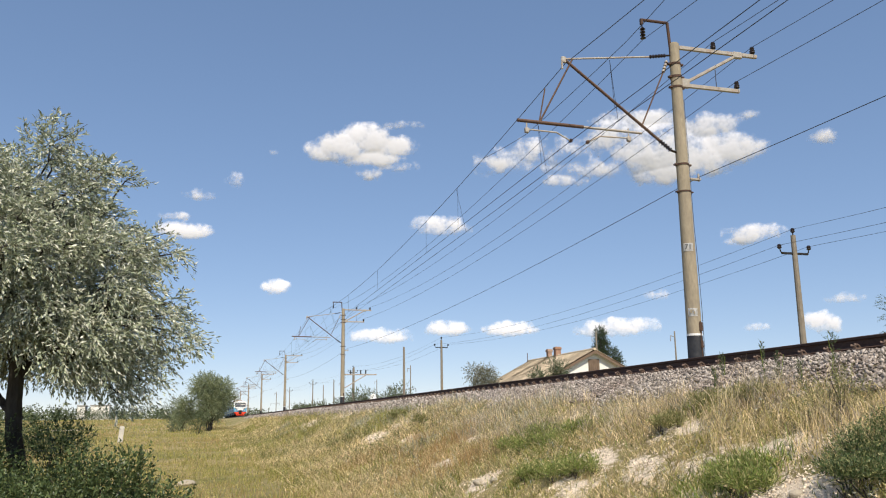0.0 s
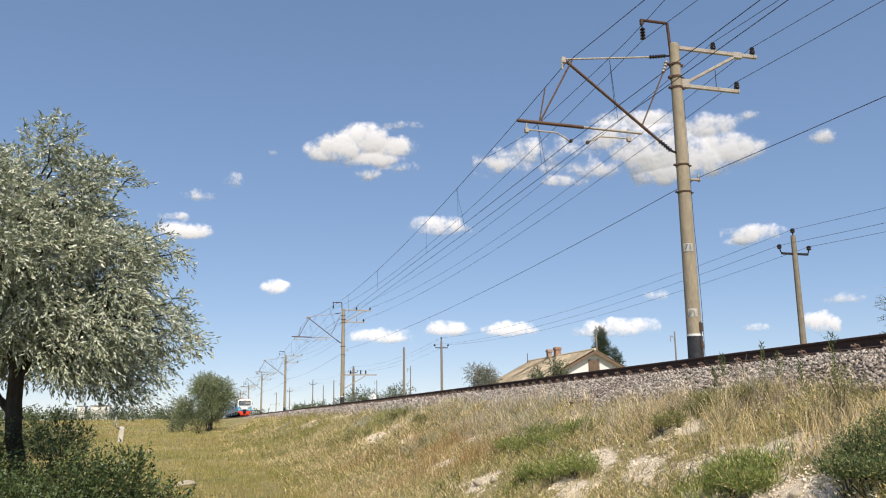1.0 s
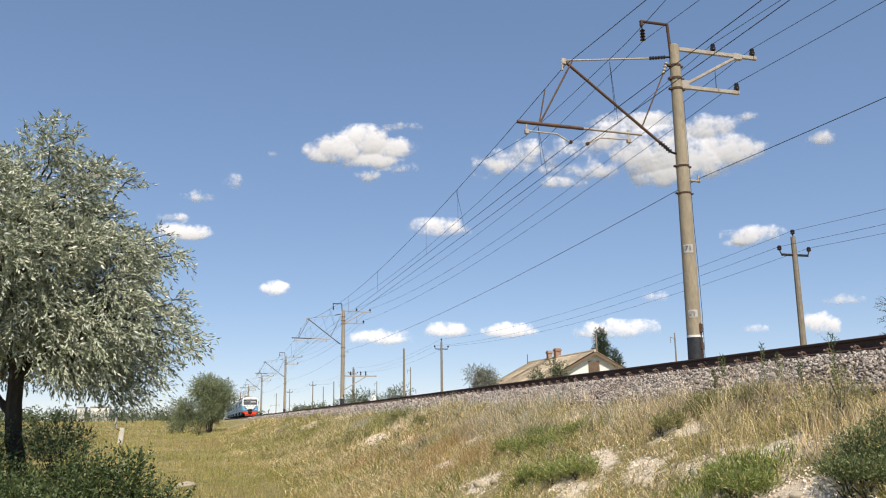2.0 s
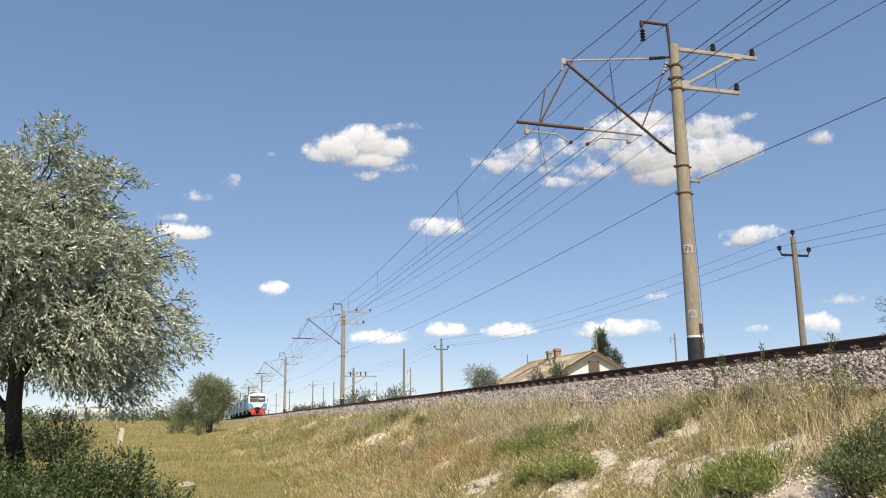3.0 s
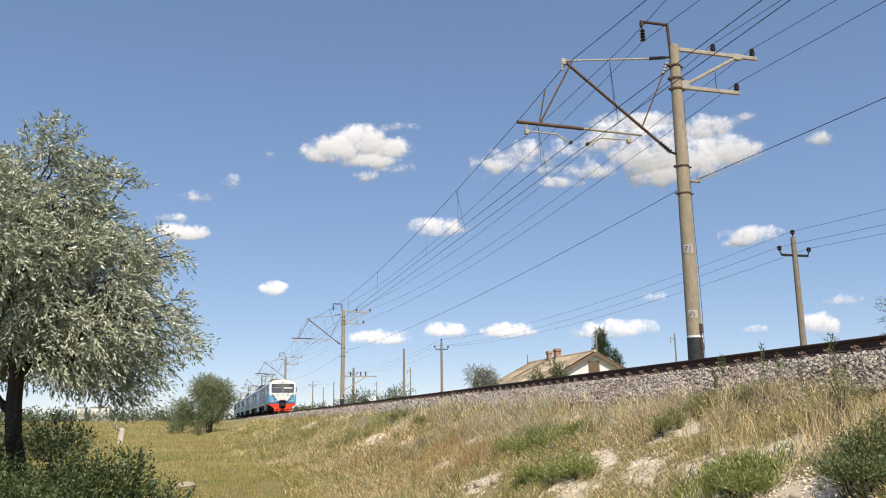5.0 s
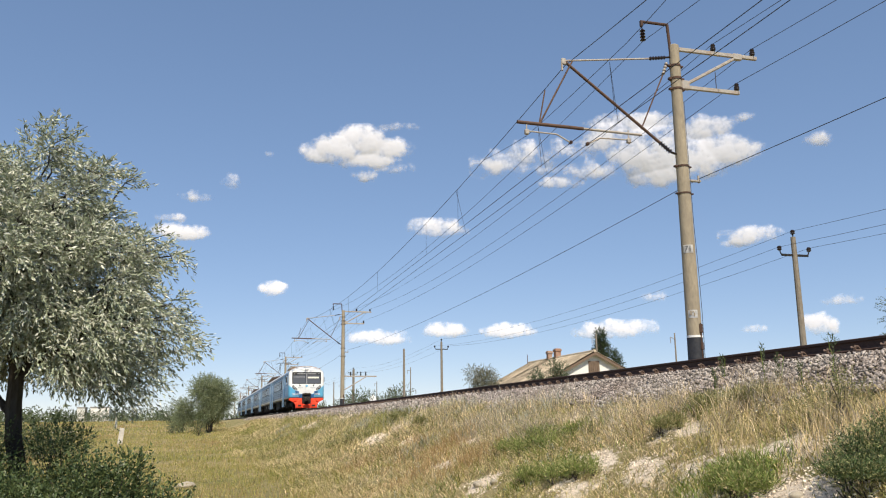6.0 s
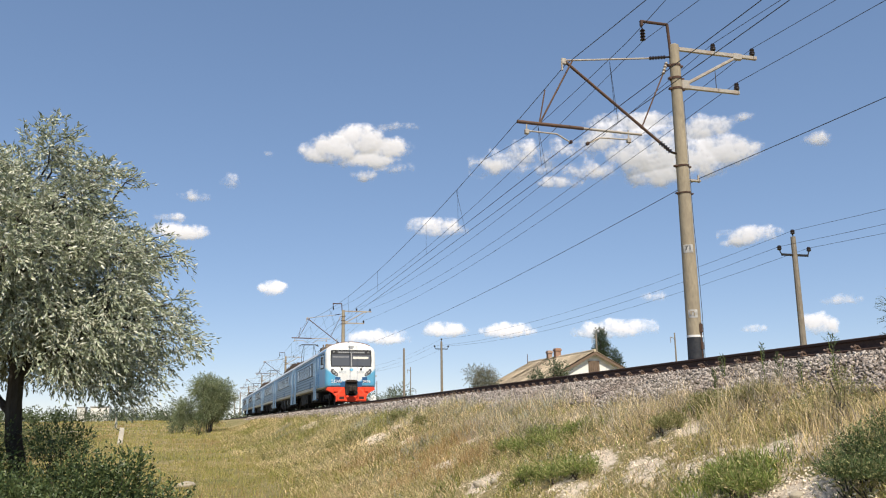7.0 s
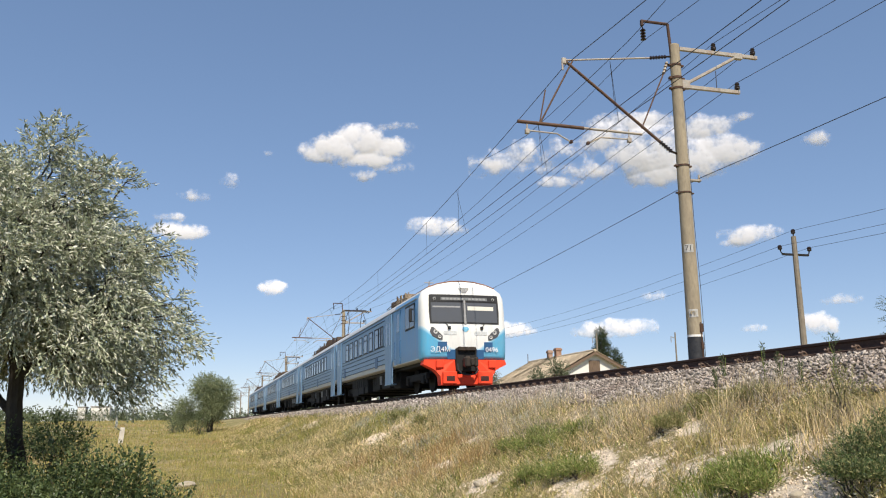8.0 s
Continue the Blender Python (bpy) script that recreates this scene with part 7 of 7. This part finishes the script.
def cloud(b, e, puffs, seed, far=2600.0):
    """A heaped cloud at a bearing and elevation: a billowed shell over a few puffs, each at an offset, with two radii (all in degrees) and a density."""
    k = far * radians(1)
    m0 = 0.9
    u0, u1 = min(p[0] - p[2] for p in puffs) - m0, max(p[0] + p[2] for p in puffs) + m0
    v0, v1 = min(p[1] - p[3] for p in puffs) - m0 * 0.7, max(p[1] + p[3] for p in puffs) + m0 * 0.7
    step = 0.085
    us, vs = np.arange(u0, u1 + step, step), np.arange(v0, v1 + step, step)
    gu, gv = np.meshgrid(us, vs)
    dens, bulge = np.full(gu.shape, -1.5), np.zeros(gu.shape)
    for pu, pv, ru, rv, kk in puffs:
        # flatter underneath than on top
        dv = np.where(gv < pv, (gv - pv) * 1.12, gv - pv)
        r2 = ((gu - pu) / (ru * 1.3)) ** 2 + (dv / (rv * 1.3)) ** 2
        dens = np.maximum(dens, kk * (1.0 - r2))
        bulge = np.maximum(bulge, np.sqrt(np.clip(1 - r2, 0, 1)) * min(ru, rv))
    noise.seed_set(seed)
    V, body = [], []
    for i in range(len(vs)):
        for j in range(len(us)):
            p = Vector((us[j], vs[i], seed * 7.0))
            bil = 0.5 * noise.noise(p * 1.3) + 0.34 * abs(noise.noise(p * 2.9)) + 0.2 * noise.noise(p * 5.5)
            edge = min(1.0, (us[j] - u0) / 0.5, (u1 - us[j]) / 0.5, (vs[i] - v0) / 0.4, (v1 - vs[i]) / 0.4)
            V.append((us[j] * k, -(0.26 + 0.03 * bil) * bulge[i, j] * k, vs[i] * k))
            body.append(max(-1.5, dens[i, j]) * 0.85 + bil * 0.5 - (1 - max(0.0, edge)) * 1.5)
    nu = len(us)
    F = [(i * nu + j, i * nu + j + 1, (i + 1) * nu + j + 1, (i + 1) * nu + j) for i in range(len(vs) - 1) for j in range(nu - 1)]
    ob = raw_mesh("cloud", V, F, CLOUD)
    ob.data.polygons.foreach_set("use_smooth", [True] * len(ob.data.polygons))
    ob.data.attributes.new("body", "FLOAT", "POINT").data.foreach_set("value", np.array(body, np.float32))
    x, y = at_bearing(b, far * math.cos(radians(e)))
    m = Matrix.Translation((x, y, EYE.z + far * math.sin(radians(e)))) @ Matrix.Rotation(radians(-b), 4, "Z") @ Matrix.Rotation(radians(e), 4, "X")
    ob.matrix_basis = m
    tagged(ob, "large white fair-weather cumulus cloud in blue sky" if len(puffs) > 6 else "small white fair-weather cumulus cloud in blue sky", "cloud", group="clouds")
    side = Vector((math.cos(radians(b)), -math.sin(radians(b)), 0))
    CLOUDS.append((ob, m, side * far * radians(-0.018 * e - 0.08)))


# bearing, elevation, puffs
HEAPED = [
    (10.05, 18.29, [(-2.48, -0.15, 1.17, 0.66, 0.8), (-1.07, 0.2, 1.56, 1.02, 1), (0.45, 0.7, 1.64, 1.02, 1), (-0.13, 1.07, 0.94, 0.62, 0.9), (2.0, 0.26, 1.56, 0.78, 0.95), (0.66, -0.45, 2.15, 0.7, 0.9), (0.59, -1.53, 0.7, 0.47, 0.5), (2.39, -1.04, 1.33, 0.35, 0.35)]),
    (22.72, 17.68, [(-2.32, -0.29, 1.64, 0.78, 0.5), (-0.57, 0.33, 1.25, 0.78, 0.55), (-0.98, -0.73, 2.34, 0.47, 0.3), (1.73, 0.22, 1.56, 0.86, 0.3), (1.84, -1.71, 1.25, 0.43, 0.55), (3.39, -0.95, 1.95, 0.62, 0.4)]),
    (32.53, 17.56, [(-4.17, 1.13, 1.64, 1.02, 0.7), (-3.73, 2.26, 1.56, 0.51, 0.75), (-1.71, 1.77, 1.88, 0.78, 0.85), (-2.91, 0.27, 1.95, 0.98, 0.55), (-0.99, -1.22, 1.8, 1.17, 1), (0.84, -0.83, 2.15, 1.25, 1), (2.82, -0.42, 2.15, 1.02, 1), (1.7, 1.12, 1.95, 0.78, 0.75), (4.04, -0.34, 1.33, 0.55, 0.7), (-1.46, -0.05, 2.34, 1.56, 0.75), (4.45, 1.64, 0.7, 0.23, 0.3), (-4.84, -0.91, 1.56, 0.62, 0.35)])]
for k, (b, e, puffs) in enumerate(HEAPED):
    cloud(b, e, puffs, k + 1, 2600.0 + 40 * k)
# bearing, elevation, width, height, density
FLAT_CLOUDS = [(-1.0, 14.84, 2.34, 0.86, 0.55), (-1.69, 12.41, 4.38, 1.33, 0.95), (-2.45, 13.33, 2.34, 0.62, 0.3), (4.45, 8.81, 2.27, 1.17, 0.85), (15.59, 13.08, 4.61, 1.56, 0.7), (16.05, 6.06, 3.75, 1.25, 0.85), (20.53, 5.91, 4.38, 1.25, 0.85), (11.17, 5.56, 5.47, 1.25, 0.7), (27.8, 5.83, 5.86, 1.41, 0.7), (37.22, 11.47, 4.61, 1.41, 0.7), (40.47, 5.59, 2.58, 1.56, 0.95), (42.02, 7.01, 2.81, 0.78, 0.5), (36.67, 5.47, 1.72, 0.7, 0.5), (30.49, 7.89, 2.19, 0.7, 0.3), (41.65, 17.12, 1.95, 1.09, 0.55), (13.22, 20.01, 3.36, 0.62, 0.3), (3.96, 17.91, 0.7, 0.47, 0.3), (1.6, 15.97, 1.56, 0.94, 0.2), (35.94, 11.1, 2.34, 0.55, 0.3)]
for k, (b, e, w, h, dense) in enumerate(FLAT_CLOUDS):
    rnd = random.Random(70 + k)
    puffs = [(rnd.uniform(-0.08, 0.08) * w, 0.0, w * 0.36, h * 0.4, dense)]
    for _ in range(4):
        o = rnd.uniform(-0.32, 0.32)
        puffs.append((o * w, rnd.uniform(-0.12, 0.2) * h * (1 - abs(o)), w * rnd.uniform(0.12, 0.2), h * rnd.uniform(0.2, 0.34), dense * rnd.uniform(0.7, 1.0)))
    cloud(b, e, puffs, k + 31, 2480.0)
SPEED, FRONT_Y = 26.28, 30.69     # m/s towards the eye, and where the nose stands at the end


def motions():
    for car, back in CARS:
        walk(car, [(t, pose(XT, FRONT_Y + back + SPEED * (8.0 - t), ZR)) for t in (0.0, 2.0, 4.0, 6.0, 8.0)])

    for ob, m, drift in CLOUDS:
        walk(ob, [(0.0, m), (8.0, Matrix.Translation(drift) @ m)])


motions()
